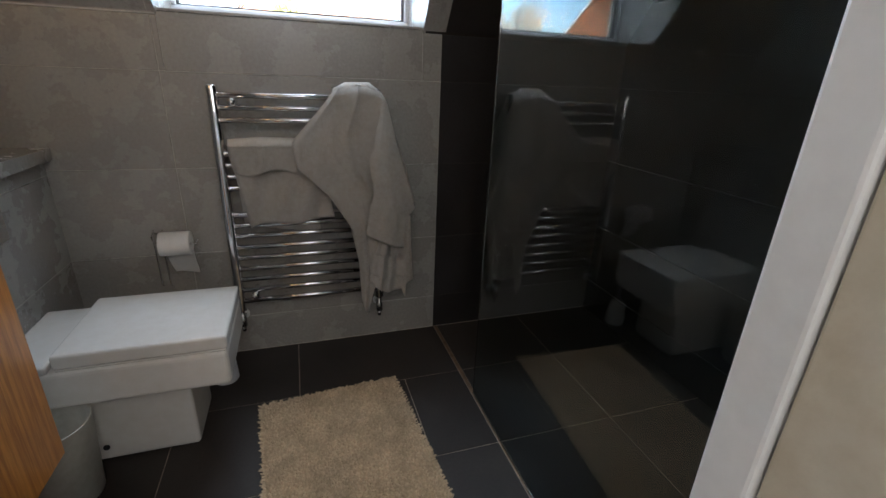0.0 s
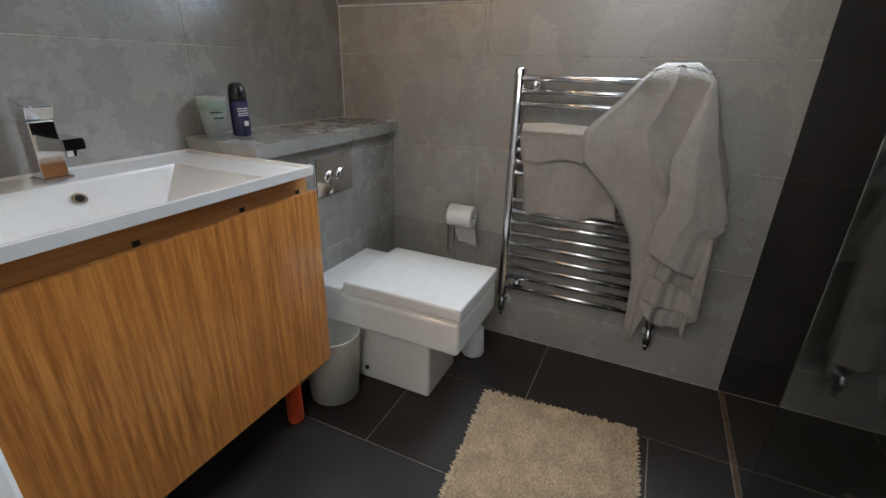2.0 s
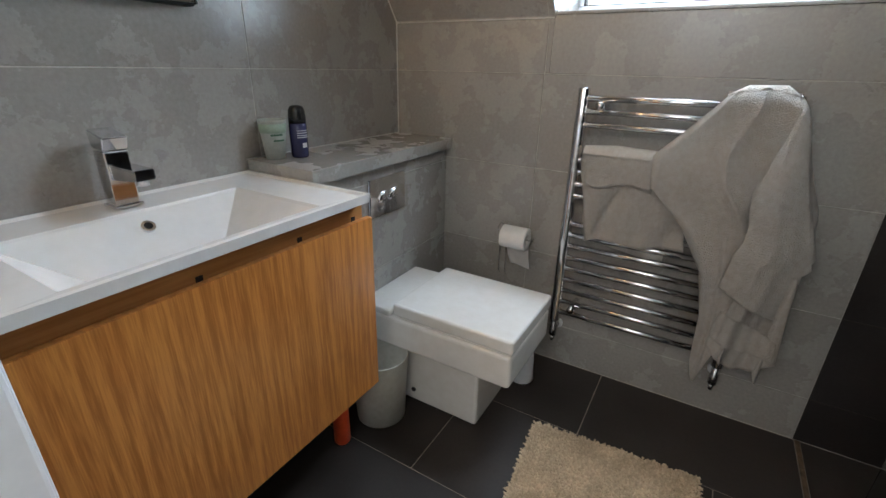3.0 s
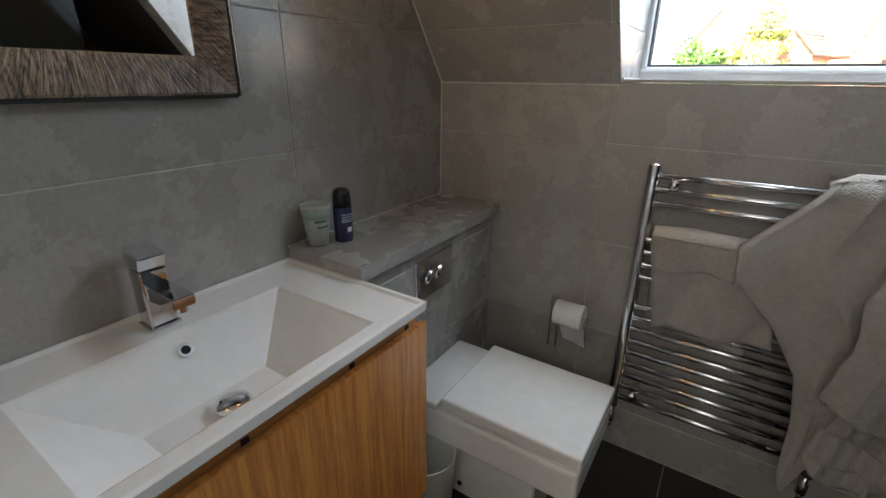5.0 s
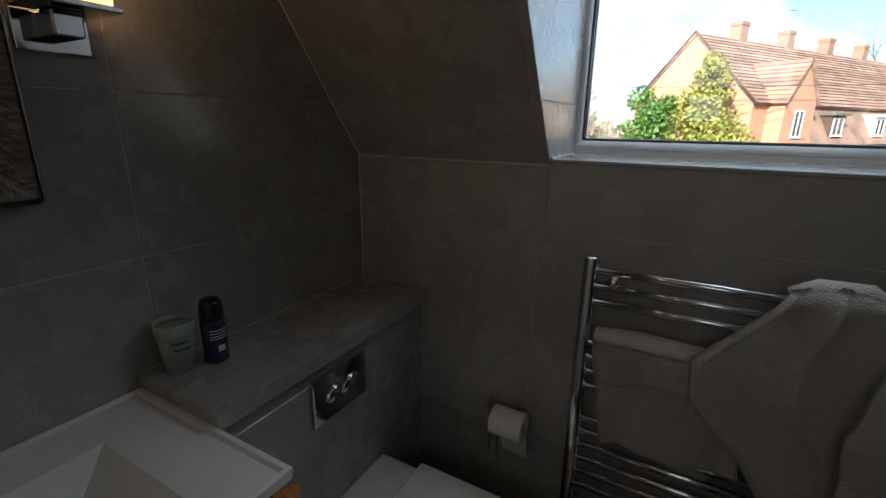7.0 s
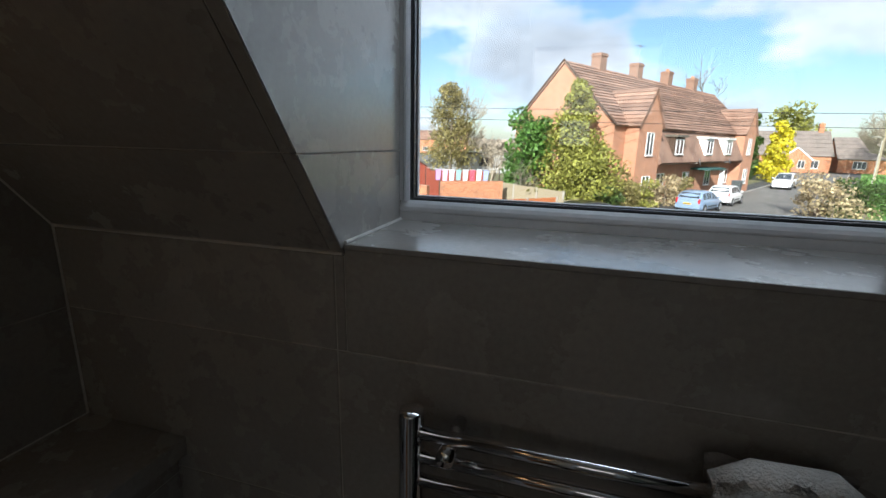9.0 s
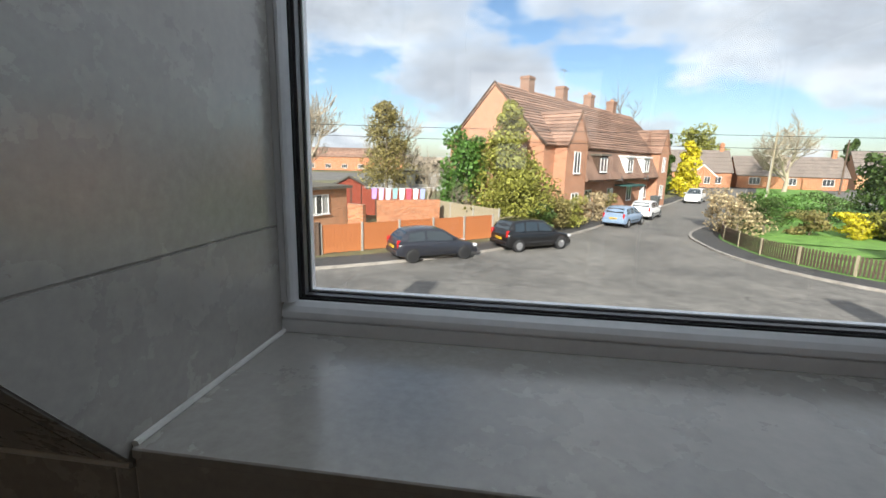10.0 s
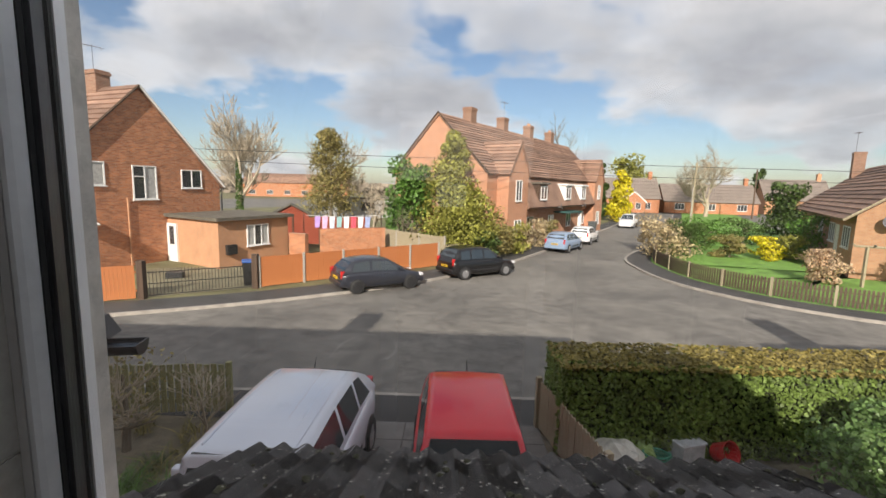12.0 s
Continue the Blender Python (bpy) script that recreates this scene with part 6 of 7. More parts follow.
car("white hatchback parked along the street", pose(12.6, 38.9, road_z, 0, 0, -30), paint("white_car_paint", (0.75, 0.75, 0.74)), 3.9, 1.70, 1.50, doors=5)
car("white sport utility car driving side of the street", pose(23.6, 57.6, road_z, 0, 0, 150), paint("white_suv_paint", (0.72, 0.72, 0.72)), 4.5, 1.82, 1.70, doors=5)
car("glossy red hatchback parked nose-in on the drive", pose(1.33, 5.75, G - 0.052, 0, 0, 181), paint("red_car_paint", (0.60, 0.004, 0.02), coat=0.3), 3.75, 1.62, 1.48, doors=3, rear_cut=0.13, roof_front=0.48)
car("silver-white estate car parked nose-in on the drive", pose(-1.20, 5.45, G - 0.052, 0, 0, 178), paint("silver_white_car_paint", (0.62, 0.66, 0.74)), 4.3, 1.76, 1.54, doors=5, roof_rails=True, rear_cut=0.16, roof_front=0.85)

# ---- outside: house with the gable, across the road ----
house = thing("house", "orange brick house with a steep gable and white windows", "house", pose(-16.8, 18.5, G, 0, 0, math.degrees(math.atan2(9.1, 3.2))))
GW, GE, GA = 9.65, 4.3, 9.15         # gable width, eaves, apex; local x runs along the gable, y into the house
b = prism([(0, 0), (GW, 0), (GW, GE), (GW / 2, GA - 0.06), (0, GE)], "y", 0.0, 9.0)
part("wall", b, BRICK, house)
tiled_slope(house, (-0.25, 9.2, GE - 0.2), (-0.25, -0.12, GE - 0.2), (GW / 2, -0.12, GA + 0.05), (GW / 2, 9.2, GA + 0.05), ROOF_RED, 18)
tiled_slope(house, (GW + 0.25, -0.12, GE - 0.2), (GW + 0.25, 9.2, GE - 0.2), (GW / 2, 9.2, GA + 0.05), (GW / 2, -0.12, GA + 0.05), ROOF_RED, 18)
for x0, x1 in ((-0.28, GW / 2), (GW + 0.28, GW / 2)):
    b = tube([(x0, -0.16, GE - 0.22), (x1, -0.16, GA + 0.02)], 0.06, 6)
    part("verge_board", b, WHITE_EXT if x0 > 0 else POST_WOOD, house)
for xw, ww, zz, hh, pn in ((2.45, 0.95, 4.1, 1.15, 1), (4.9, 1.3, 3.4, 1.75, 2), (7.7, 1.35, 4.0, 1.05, 2)):
    window_in(house, pose(xw, 0, zz, 0, 0, 180), ww, hh, pn, curtain=xw < 6, z_bar=xw == 4.9)
chimney(house, GW / 2, 3.1, GA - 0.9, GA + 0.9, 0.75, 1.15, 0, BRICK_DARK)
aerial(house, GW / 2, 3.2, GA + 0.85)
part("white_door", box(0.95, 1.75, -0.06, 0.02, 0.05, 2.05, 0.02), WHITE_EXT, house)
b = prism([(-0.9, 2.25), (0.0, 2.6), (0.0, 2.66), (-0.95, 2.32)], "x", 0.7, 2.0)
part("door_canopy", b, WHITE_EXT, house, "white striped door canopy")
part("downpipe", tube([(GW + 0.2, -0.12, GE - 0.3), (GW + 0.05, -0.1, GE - 0.7), (GW + 0.05, -0.1, 2.4)], 0.045, 8), IRON, house, "black downpipe")
part("downpipe", tube([(3.9, -0.07, 3.5), (3.9, -0.07, 0.0)], 0.04, 8), RENDER, house)

annex = thing("annex", "flat-roofed peach rendered annex with a white door", "outbuilding", pose(-10.75, 21.9, G, 0, 0, 0))
ax = Vector((-4.1, 2.35, 0))
ay = Vector((1.9, 4.4, 0))


def corner(u, v, z):
    return ax * u + ay * v + Vector((0, 0, z))


def slab_of(u0, u1, v0, v1, z0, z1):
    return hexa([corner(u0, v0, z0), corner(u0, v1, z0), corner(u1, v1, z0), corner(u1, v0, z0), corner(u0, v0, z1), corner(u0, v1, z1), corner(u1, v1, z1), corner(u1, v0, z1)])


part("wall", slab_of(0, 1, 0, 1, 0, 2.45), RENDER, annex)
part("roof", slab_of(-0.06, 1.04, -0.05, 1.06, 2.451, 2.62), FELT, annex, "mossy felt roof edge")
part("door", slab_of(0.78, 0.98, -0.02, 0.03, 0.0, 2.1), WHITE_EXT, annex, "white half-glazed door")
part("door_pane", slab_of(0.83, 0.92, -0.025, 0.0, 0.95, 1.95), DARK_PANE, annex)
window_in(annex, Matrix.Translation(corner(-0.003, 0.52, 1.0)) @ pose(0, 0, 0, 0, 0, math.degrees(math.atan2(ay.y, ay.x)) + 180), 1.5, 1.15, 3, curtain=True)
part("meter_box", slab_of(-0.05, 0.02, 0.08, 0.2, 0.7, 1.2), IRON, annex)
shed_wall = thing("garden_wall", "low brick garden wall beside the annex", "wall", pose(0, 0, G))
part("wall", hexa([(-8.7, 26.0, 0), (-7.6, 25.6, 0), (-7.5, 25.9, 0), (-8.6, 26.3, 0), (-8.7, 26.0, 1.5), (-7.6, 25.6, 1.5), (-7.5, 25.9, 1.5), (-8.6, 26.3, 1.5)]), BRICK, shed_wall)
part("long_wall", hexa([(-6.9, 26.2, 0), (-3.3, 28.3, 0), (-3.4, 28.6, 0), (-7.0, 26.5, 0), (-6.9, 26.2, 1.75), (-3.3, 28.3, 1.75), (-3.4, 28.6, 1.75), (-7.0, 26.5, 1.75)]), BRICK, shed_wall)

# fences of the yard
board_fence("orange stained board fence panels with concrete posts", (-7.1, 18.2), (0.25, 24.6), 1.32, FENCE_ORANGE, CONCRETE, 1.9)
board_fence("short orange stained board fence beside the gate", (-13.4, 14.2), (-10.6, 15.85), 1.28, FENCE_ORANGE, POST_WOOD, 1.5)
board_fence("pale weathered board fence of the next garden", (-2.6, 28.6), (0.6, 25.6), 1.55, FENCE_PALE, CONCRETE, 1.8)
board_fence("pale weathered board fence of the next garden", (-5.2, 31.5), (-2.5, 28.7), 1.55, FENCE_PALE, CONCRETE, 1.8)
board_fence("dark red stained fence behind the yard", (-12.2, 31.0), (-5.4, 33.8), 2.0, FENCE_RED, POST_WOOD, 1.8)
board_fence("unpainted slatted fence along the pavement", (0.6, 25.2), (6.4, 33.2), 1.1, FENCE_PALE, FENCE_PALE, 1.8, gap=0.09, board_w=0.08)
for x, y in ((-10.5, 15.9), (-7.2, 18.1)):
    p = thing("gate_post", "dark square timber gate post", "post", pose(x, y, G), "gate posts of the yard")
    part("shaft", box(-0.12, 0.12, -0.12, 0.12, -0.1, 1.42, 0.012), POST_WOOD, p)
    part("cap", box(-0.13, 0.13, -0.13, 0.13, 1.421, 1.45, 0.01), POST_WOOD, p)
gates = thing("yard_gate", "low black iron double gate of the yard", "gate", pose(-10.35, 16.0, G, 0, 0, math.degrees(math.atan2(2.1, 3.2))))
for i in range(32):
    part("bar", tube([(0.05 + i * 0.117, 0, 0.08), (0.05 + i * 0.117, 0, 1.05 + 0.06 * math.sin(i * 0.2))], 0.011, 5), IRON, gates)
for z in (0.1, 0.55, 0.98):
    part("rail", box(0, 3.72, -0.015, 0.015, z - 0.015, z + 0.015), IRON, gates)
structure("yard_ground", hexa([(-10.4, 16.2, G - 0.1), (-7.2, 18.3, G - 0.1), (-9.6, 23, G - 0.1), (-14.6, 21.5, G - 0.1), (-10.4, 16.2, G + 0.01), (-7.2, 18.3, G + 0.01), (-9.6, 23, G + 0.01), (-14.6, 21.5, G + 0.01)]), mat("mossy_concrete", (0.20, 0.18, 0.11), 0.95, vary=0.35, scale=0.9), "mossy concrete yard behind the gate", "ground")
wheelie = thing("wheelie_bin", "dark wheelie bin with a blue lid", "bin", pose(-7.75, 18.75, G + 0.01, 0, 0, 25))
b = hexa([(-0.24, -0.28, 0), (0.24, -0.28, 0), (0.24, 0.28, 0), (-0.24, 0.28, 0), (-0.29, -0.36, 1.0), (0.29, -0.36, 1.0), (0.29, 0.36, 1.0), (-0.29, 0.36, 1.0)])
part("body", b, IRON, wheelie)
part("lid", box(-0.31, 0.31, -0.39, 0.39, 1.001, 1.07, 0.025), mat("blue_plastic", (0.03, 0.10, 0.35), 0.4), wheelie, "blue lid")
crate = thing("crate", "black plastic crate on the yard", "crate", pose(-11.6, 19.6, G + 0.01, 0, 0, 20))
part("tub", box(-0.35, 0.35, -0.22, 0.22, 0, 0.28, 0.02), IRON, crate)
# washing line
line = thing("washing_line", "washing line with pastel clothes hung to dry", "washing line", pose(0, 0, G))
part("cord", tube([(-8.8, 29.3, 2.35), (-6.5, 29.9, 2.25), (-4.0, 30.5, 2.4)], 0.012, 5), WHITE_EXT, line)
for k, x in enumerate((-8.9, -3.9)):
    part("pole", tube([(x, 29.3 + k * 1.2, 0), (x, 29.3 + k * 1.2, 2.45)], 0.03, 8), STEEL, line)
LAUNDRY = [(0.42, 0.28, 0.62), (0.62, 0.40, 0.58), (0.5, 0.55, 0.62), (0.25, 0.42, 0.42), (0.75, 0.75, 0.75), (0.55, 0.08, 0.12), (0.7, 0.7, 0.72), (0.3, 0.35, 0.55)]
for k, col in enumerate(LAUNDRY):
    x = -8.2 + k * 0.46
    w, h = 0.36, 0.75 + 0.2 * ((k * 7) % 3) / 2
    yy = 29.45 + (x + 8.2) * 0.25
    b = hexa([(x, yy, 2.28 - h), (x + w * 0.8, yy + 0.05, 2.30 - h), (x + w * 0.8, yy + 0.09, 2.30 - h), (x, yy + 0.04, 2.28 - h), (x, yy, 2.27), (x + w, yy + 0.08, 2.27), (x + w, yy + 0.11, 2.27), (x, yy + 0.03, 2.27)])
    part("garment", b, mat("laundry_cloth", col, 0.9, vary=0.15, scale=6), line, "hanging pastel garment")
red_shed = thing("shed", "small red garden shed with a pitched roof", "shed", pose(-12.0, 35.5, G, 0, 0, 20))
part("wall", prism([(-1.3, 0), (1.3, 0), (1.3, 2.0), (0, 2.7), (-1.3, 2.0)], "y", -1.2, 1.2), FENCE_RED, red_shed)
part("roof", prism([(-1.5, 1.95), (0, 2.76), (1.5, 1.95), (1.5, 2.05), (0, 2.86), (-1.5, 2.05)], "y", -1.35, 1.35), FELT, red_shed)
shelter = thing("long_shed", "long low pale outbuilding with a flat roof", "outbuilding", pose(-10, 62, G, 0, 0, 6))
part("wall", box(-9, 7, 0, 4, 0, 2.5), mat("dull_white_wall", (0.42, 0.42, 0.42), 0.8, vary=0.2, scale=0.6), shelter)
part("roof", box(-9.3, 7.3, -0.3, 4.3, 2.501, 2.75), FELT, shelter)
for i in range(5):
    part("opening", box(-7.8 + i * 3, -6.2 + i * 3, -0.04, 0.05, 0.9, 2.1), DARK_PANE, shelter)

# ---- outside: the terrace with dormers ----
u_deg = math.degrees(math.atan2(4.8, 3.1))
terrace = thing("house", "terrace of brick houses with red roofs and four chimneys", "house", pose(3.26, 30.2, G, 0, 0, u_deg))
TL_, TD, TE, TR = 27.0, 8.0, 5.6, 9.65     # local x along the front, y back from it
b = prism([(0.0, 0.0), (TD, 0.0), (TD, TE), (TD / 2, TR - 0.1), (0.0, TE)], "x", 0.0, TL_)
part("wall", b, BRICK_PALE, terrace)
tiled_slope(terrace, (-0.15, -0.25, TE - 0.2), (TL_ + 0.15, -0.25, TE - 0.2), (TL_ + 0.15, TD / 2, TR), (-0.15, TD / 2, TR), ROOF_RED, 20)
tiled_slope(terrace, (TL_ + 0.15, TD + 0.25, TE - 0.2), (-0.15, TD + 0.25, TE - 0.2), (-0.15, TD / 2, TR), (TL_ + 0.15, TD / 2, TR), ROOF_RED, 20)
part("verge_board", tube([(-0.2, -0.3, TE - 0.22), (-0.2, TD / 2, TR + 0.05), (-0.2, TD + 0.3, TE - 0.22)], 0.06, 6), POST_WOOD, terrace)
for k in range(4):
    chimney(terrace, 4.3 + 5.7 * k, TD / 2 + 0.1, TR - 0.5, TR + 1.0, 0.85, 0.75, 0 if k < 2 else 2, BRICK_DARK)
aerial(terrace, 10.0, TD / 2, TR + 0.9, 1.5)
for x0 in (1.5, 22.6):
    xw = x0 + 3.3
    b = prism([(x0, 0), (xw, 0), (xw, TE), ((x0 + xw) / 2, 7.75), (x0, TE)], "y", -0.9, 0.02)
    part("front_gable", b, BRICK_PALE, terrace)
    xm = (x0 + xw) / 2
    for xa, flip in ((x0 - 0.2, False), (xw + 0.2, True)):
        a, c_ = (xa, -1.05, TE - 0.22), (xa, 3.6, TE - 0.22)
        d_, e_ = (xm, 3.6, 7.86), (xm, -1.05, 7.86)
        if flip:
            tiled_slope(terrace, a, c_, d_, e_, ROOF_RED, 10)
        else:
            tiled_slope(terrace, c_, a, e_, d_, ROOF_RED, 10)
    window_in(terrace, pose(xm, -0.9, 3.55, 0, 0, 180), 1.0, 1.5, 2)
    window_in(terrace, pose(xm, -0.9, 0.8, 0, 0, 180), 1.1, 1.4, 2)
b = prism([(-1.1, 3.05), (0.0, 5.3), (0.0, 5.0), (-0.9, 2.9)], "x", 4.9, 22.5)
part("pent_roof", b, ROOF_RED, terrace)
for k, xd in enumerate((8.0, 14.0, 18.6)):
    dormer = new("dormer")
    dormer.parent = terrace
    dormer.matrix_local = pose(xd, -0.9, 3.5)
    face_mat = POST_WOOD if k == 0 else WHITE_EXT
    part("cheeks", box(-0.85, 0.85, 0.0, 2.2, 0.0, 1.35), face_mat, dormer)
    part("dormer_roof", box(-1.0, 1.0, -0.2, 2.6, 1.351, 1.5), FELT if k == 0 else WHITE_EXT, dormer)
    window_in(dormer, pose(0, 0, 0.12, 0, 0, 180), 1.3, 1.1, 2)
for xw in (7.5, 12.2, 17.0, 21.5):
    window_in(terrace, pose(xw, 0.0, 0.9, 0, 0, 180), 1.3, 1.3, 2)
part("awning", box(13.0, 16.5, -1.6, -0.02, 2.35, 2.5, 0.03), mat("green_awning", (0.03, 0.09, 0.08), 0.7), terrace, "dark green porch awning")
part("porch_post", box(16.3, 16.6, -1.5, -1.2, 0, 2.34), WHITE_EXT, terrace)
for xw, zz in ((11.2, 3.0), (18.0, 3.0)):
    b = lathe([(0.0, 0.0), (0.2, 0.03), (0.32, 0.10), (0.33, 0.105), (0.2, 0.05), (0.0, 0.02)], 16)
    bmesh.ops.transform(b, matrix=pose(xw, -1.25, zz, 75, 0, 20), verts=b.verts)
    tube([(xw, -1.2, zz - 0.05), (xw, -0.8, zz - 0.1)], 0.03, 6, b)
    part("satellite_dish", b, mat("grey_dish", (0.3, 0.3, 0.3), 0.6), terrace, "grey satellite dish")

# ---- outside: bungalow on the corner ----
bungalow = thing("bungalow", "buff brick bungalow with a low red tiled roof", "house", pose(22.9, 24.5, G + 0.6, 0, 0, math.degrees(math.atan2(20.5, 12.7))))
# local x runs back along the road, local -y away from it
b = prism([(0.0, -0.65), (-9.0, -0.65), (-9.0, 2.85), (-4.5, 6.3), (0.0, 2.85)], "x", 0.0, 24.0)
part("wall", b, BRICK_BUFF, bungalow)
tiled_slope(bungalow, (24.2, 0.6, 2.6), (-0.3, 0.6, 2.6), (-0.3, -4.5, 6.55), (24.2, -4.5, 6.55), ROOF_RED, 14)
tiled_slope(bungalow, (-0.3, -9.5, 2.6), (24.2, -9.5, 2.6), (24.2, -4.5, 6.55), (-0.3, -4.5, 6.55), ROOF_RED, 14)
part("verge_board", tube([(-0.32, 0.62, 2.57), (-0.32, -4.5, 6.5), (-0.32, -9.5, 2.57)], 0.07, 6), FENCE_PALE, bungalow)
chimney(bungalow, 22.8, -3.5, 5.6, 7.9, 0.95, 0.85, 0, BRICK_DARK)
aerial(bungalow, 22.6, -3.2, 7.8, 1.9)
for xw in (2.0, 6.5, 11):
    window_in(bungalow, pose(xw, 0.0, 0.9, 0, 0, 0), 1.9, 1.25, 3)
part("door", box(4.2, 5.1, -0.03, 0.05, 0.05, 2.1), WHITE_EXT, bungalow)
b = lathe([(0.0, 0.0), (0.2, 0.03), (0.36, 0.11), (0.37, 0.115), (0.2, 0.05), (0.0, 0.02)], 18)
bmesh.ops.transform(b, matrix=pose(-0.35, -1.3, 2.55, 0, -75, 0), verts=b.verts)
tube([(-0.02, -1.3, 2.4), (-0.3, -1.3, 2.5)], 0.03, 6, b)
part("satellite_dish", b, mat("dark_dish", (0.10, 0.10, 0.11), 0.6), bungalow, "dark grey satellite dish")
arbor = thing("arbour", "weathered timber arbour over the garden path", "arbour", pose(0, 0, G))
for x, y in ((21.3, 21.9), (23.6, 20.4)):
    part("post", box(x - 0.06, x + 0.06, y - 0.06, y + 0.06, -0.05, 2.0), FENCE_PALE, arbor)
part("beam", tube([(20.9, 22.2, 2.03), (24.2, 20.0, 2.03)], 0.06, 6), FENCE_PALE, arbor)
for i in range(6):
    q = Vector((20.9, 22.2, 2.1)).lerp(Vector((24.2, 20.0, 2.1)), i / 5)
    part("rafter", tube([q + Vector((-0.2, -0.3, 0)), q + Vector((0.2, 0.3, 0))], 0.035, 5), FENCE_PALE, arbor)

# picket fence round the corner garden
pick_line = offset(RIGHT_KERB, 1.72)
pts = [p for p in pick_line if 13.0 < p.y < 34 and p.x < 27]
picket_fence = thing("picket_fence", "dark brown picket fence curving round the corner garden", "fence", pose(0, 0, G))
b = prism([(-0.04, 0.05), (0.04, 0.05), (0.04, 0.78), (0.0, 0.84), (-0.04, 0.78)], "y", -0.01, 0.01)
picket_me = bpy.data.meshes.new("picket")
b.to_mesh(picket_me)
b.free()
picket_me.materials.append(FENCE_BROWN)
b = box(-0.05, 0.05, -0.05, 0.05, -0.1, 0.86, 0.006, 1)
post_me = bpy.data.meshes.new("post")
b.to_mesh(post_me)
b.free()
post_me.materials.append(FENCE_PALE)
dist, k, acc = 0.0, 0, 0.0
for a, c_ in zip(pts, pts[1:]):
    seg = (c_ - a).length
    ang = math.degrees(math.atan2(c_.y - a.y, c_.x - a.x))
    s = acc
    while s < seg:
        q = a.lerp(c_, s / seg)
        o = new("post" if k % 16 == 0 else "picket", post_me if k % 16 == 0 else picket_me)
        o.parent = picket_fence
        o.matrix_local = pose(q.x, q.y, random.uniform(-0.015, 0.015), 0, 0, ang)
        k += 1
        s += 0.135
    acc = s - seg
    for z in (0.28, 0.62):
        part("rail", tube([(a.x, a.y, z), (c_.x, c_.y, z)], 0.025, 4), FENCE_BROWN, picket_fence)

# front garden fences and hedge
board_fence("mossy green picket fence of the front garden", (-7.6, 7.55), (-3.25, 8.05), 1.0, FENCE_GREEN, FENCE_GREEN, 1.5, G - 0.085, 0.10, 0.035)
board_fence("weathered board fence beside the hedge", (2.72, 7.85), (3.2, 5.5), 0.98, FENCE_PALE, FENCE_PALE, 1.8, G - 0.085, 0.10, 0.012, True)
HZ = G - 0.085


def hedge(name, label, x0, x1, y0, y1, h, n, size, side_mat, top_mat, seed):
    t = thing(name, label, "hedge", pose(0, 0, HZ))
    # solid near-black box: the shade deep between the leaves, put in as colour
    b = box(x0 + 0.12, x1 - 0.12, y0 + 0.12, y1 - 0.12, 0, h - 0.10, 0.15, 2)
    part("shade_core", b, HEDGE_CORE, t)

    def side(r_):
        f = r_.random()
        wob = 0.06 * noise.noise(Vector((r_.random() * 40, 0, seed)))
        if f < 0.62:
            x = r_.uniform(x0, x1)
            z = r_.uniform(0.05, h)
            bulge = 0.10 * noise.noise(Vector((x * 1.3, z * 1.6, seed)))
            return (x, y0 + 0.03 + bulge + abs(r_.gauss(0, 0.04)) + (0.12 * max(0, z - h + 0.15) / 0.15), z), (0, -1, 0.2)
        if f < 0.75:
            return (x0 + 0.03 + abs(r_.gauss(0, 0.05)), r_.uniform(y0, y1), r_.uniform(0.05, h)), (-1, 0, 0.2)
        if f < 0.85:
            return (r_.uniform(x0, x1), y1 - 0.05, r_.uniform(0.3, h)), (0, 1, 0.2)
        return (x1 - 0.04, r_.uniform(y0, y1), r_.uniform(0.05, h)), (1, 0, 0.2)

    def top(r_):
        x, y = r_.uniform(x0, x1), r_.uniform(y0, y1)
        return (x, y, h - abs(r_.gauss(0, 0.035)) + 0.03 * noise.noise(Vector((x * 2, y * 2, seed)))), (0, 0, 1)
    add_mesh("side_leaves", leaves(n, side, size, seed, 0.6), side_mat, t, "dense dark green leaves", "stuff")
    add_mesh("top_leaves", leaves(n // 2, top, size, seed + 1, 0.3), top_mat, t, "browned clipped top leaves", "stuff")
    return t


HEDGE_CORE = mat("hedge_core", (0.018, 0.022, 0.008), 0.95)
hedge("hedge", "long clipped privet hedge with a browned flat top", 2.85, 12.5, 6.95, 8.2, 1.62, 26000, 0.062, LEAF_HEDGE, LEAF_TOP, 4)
evergreen("laurel_bush", "large glossy laurel bush in the front garden", 7.4, 5.7, 1.6, 1.62, LEAF_LAUREL, 9000, 0.075, 16, z0=0.15, ry=1.0, seed=21, category="bush", z=HZ)
evergreen("laurel_bush", "large glossy laurel bush in the front garden", 6.6, 4.6, 0.9, 0.75, LEAF_LAUREL, 2500, 0.075, 9, z0=0.1, ry=0.7, seed=22, category="bush", z=HZ)

# clutter behind the hedge
sack = thing("rubble_sack", "crumpled white plastic sack on the ground", "sack", pose(3.75, 6.6, HZ))
b = bmesh.new()
bmesh.ops.create_icosphere(b, subdivisions=3, radius=0.42)
for v in b.verts:
    v.co *= 1 + 0.28 * noise.noise(v.co * 5)
    v.co.z = max(0.0, v.co.z * 0.75 + 0.2)
part("sheet", b, mat("white_sack_plastic", (0.55, 0.53, 0.47), 0.6, vary=0.2, scale=6), sack)
grey_box = thing("storage_box", "pale grey plastic storage box tilted on the ground", "box", pose(5.05, 7.0, HZ, 0, 0, 20))
part("tub", box(-0.24, 0.24, -0.18, 0.18, 0, 0.34, 0.02), mat("pale_grey_plastic", (0.42, 0.44, 0.46), 0.45), grey_box)
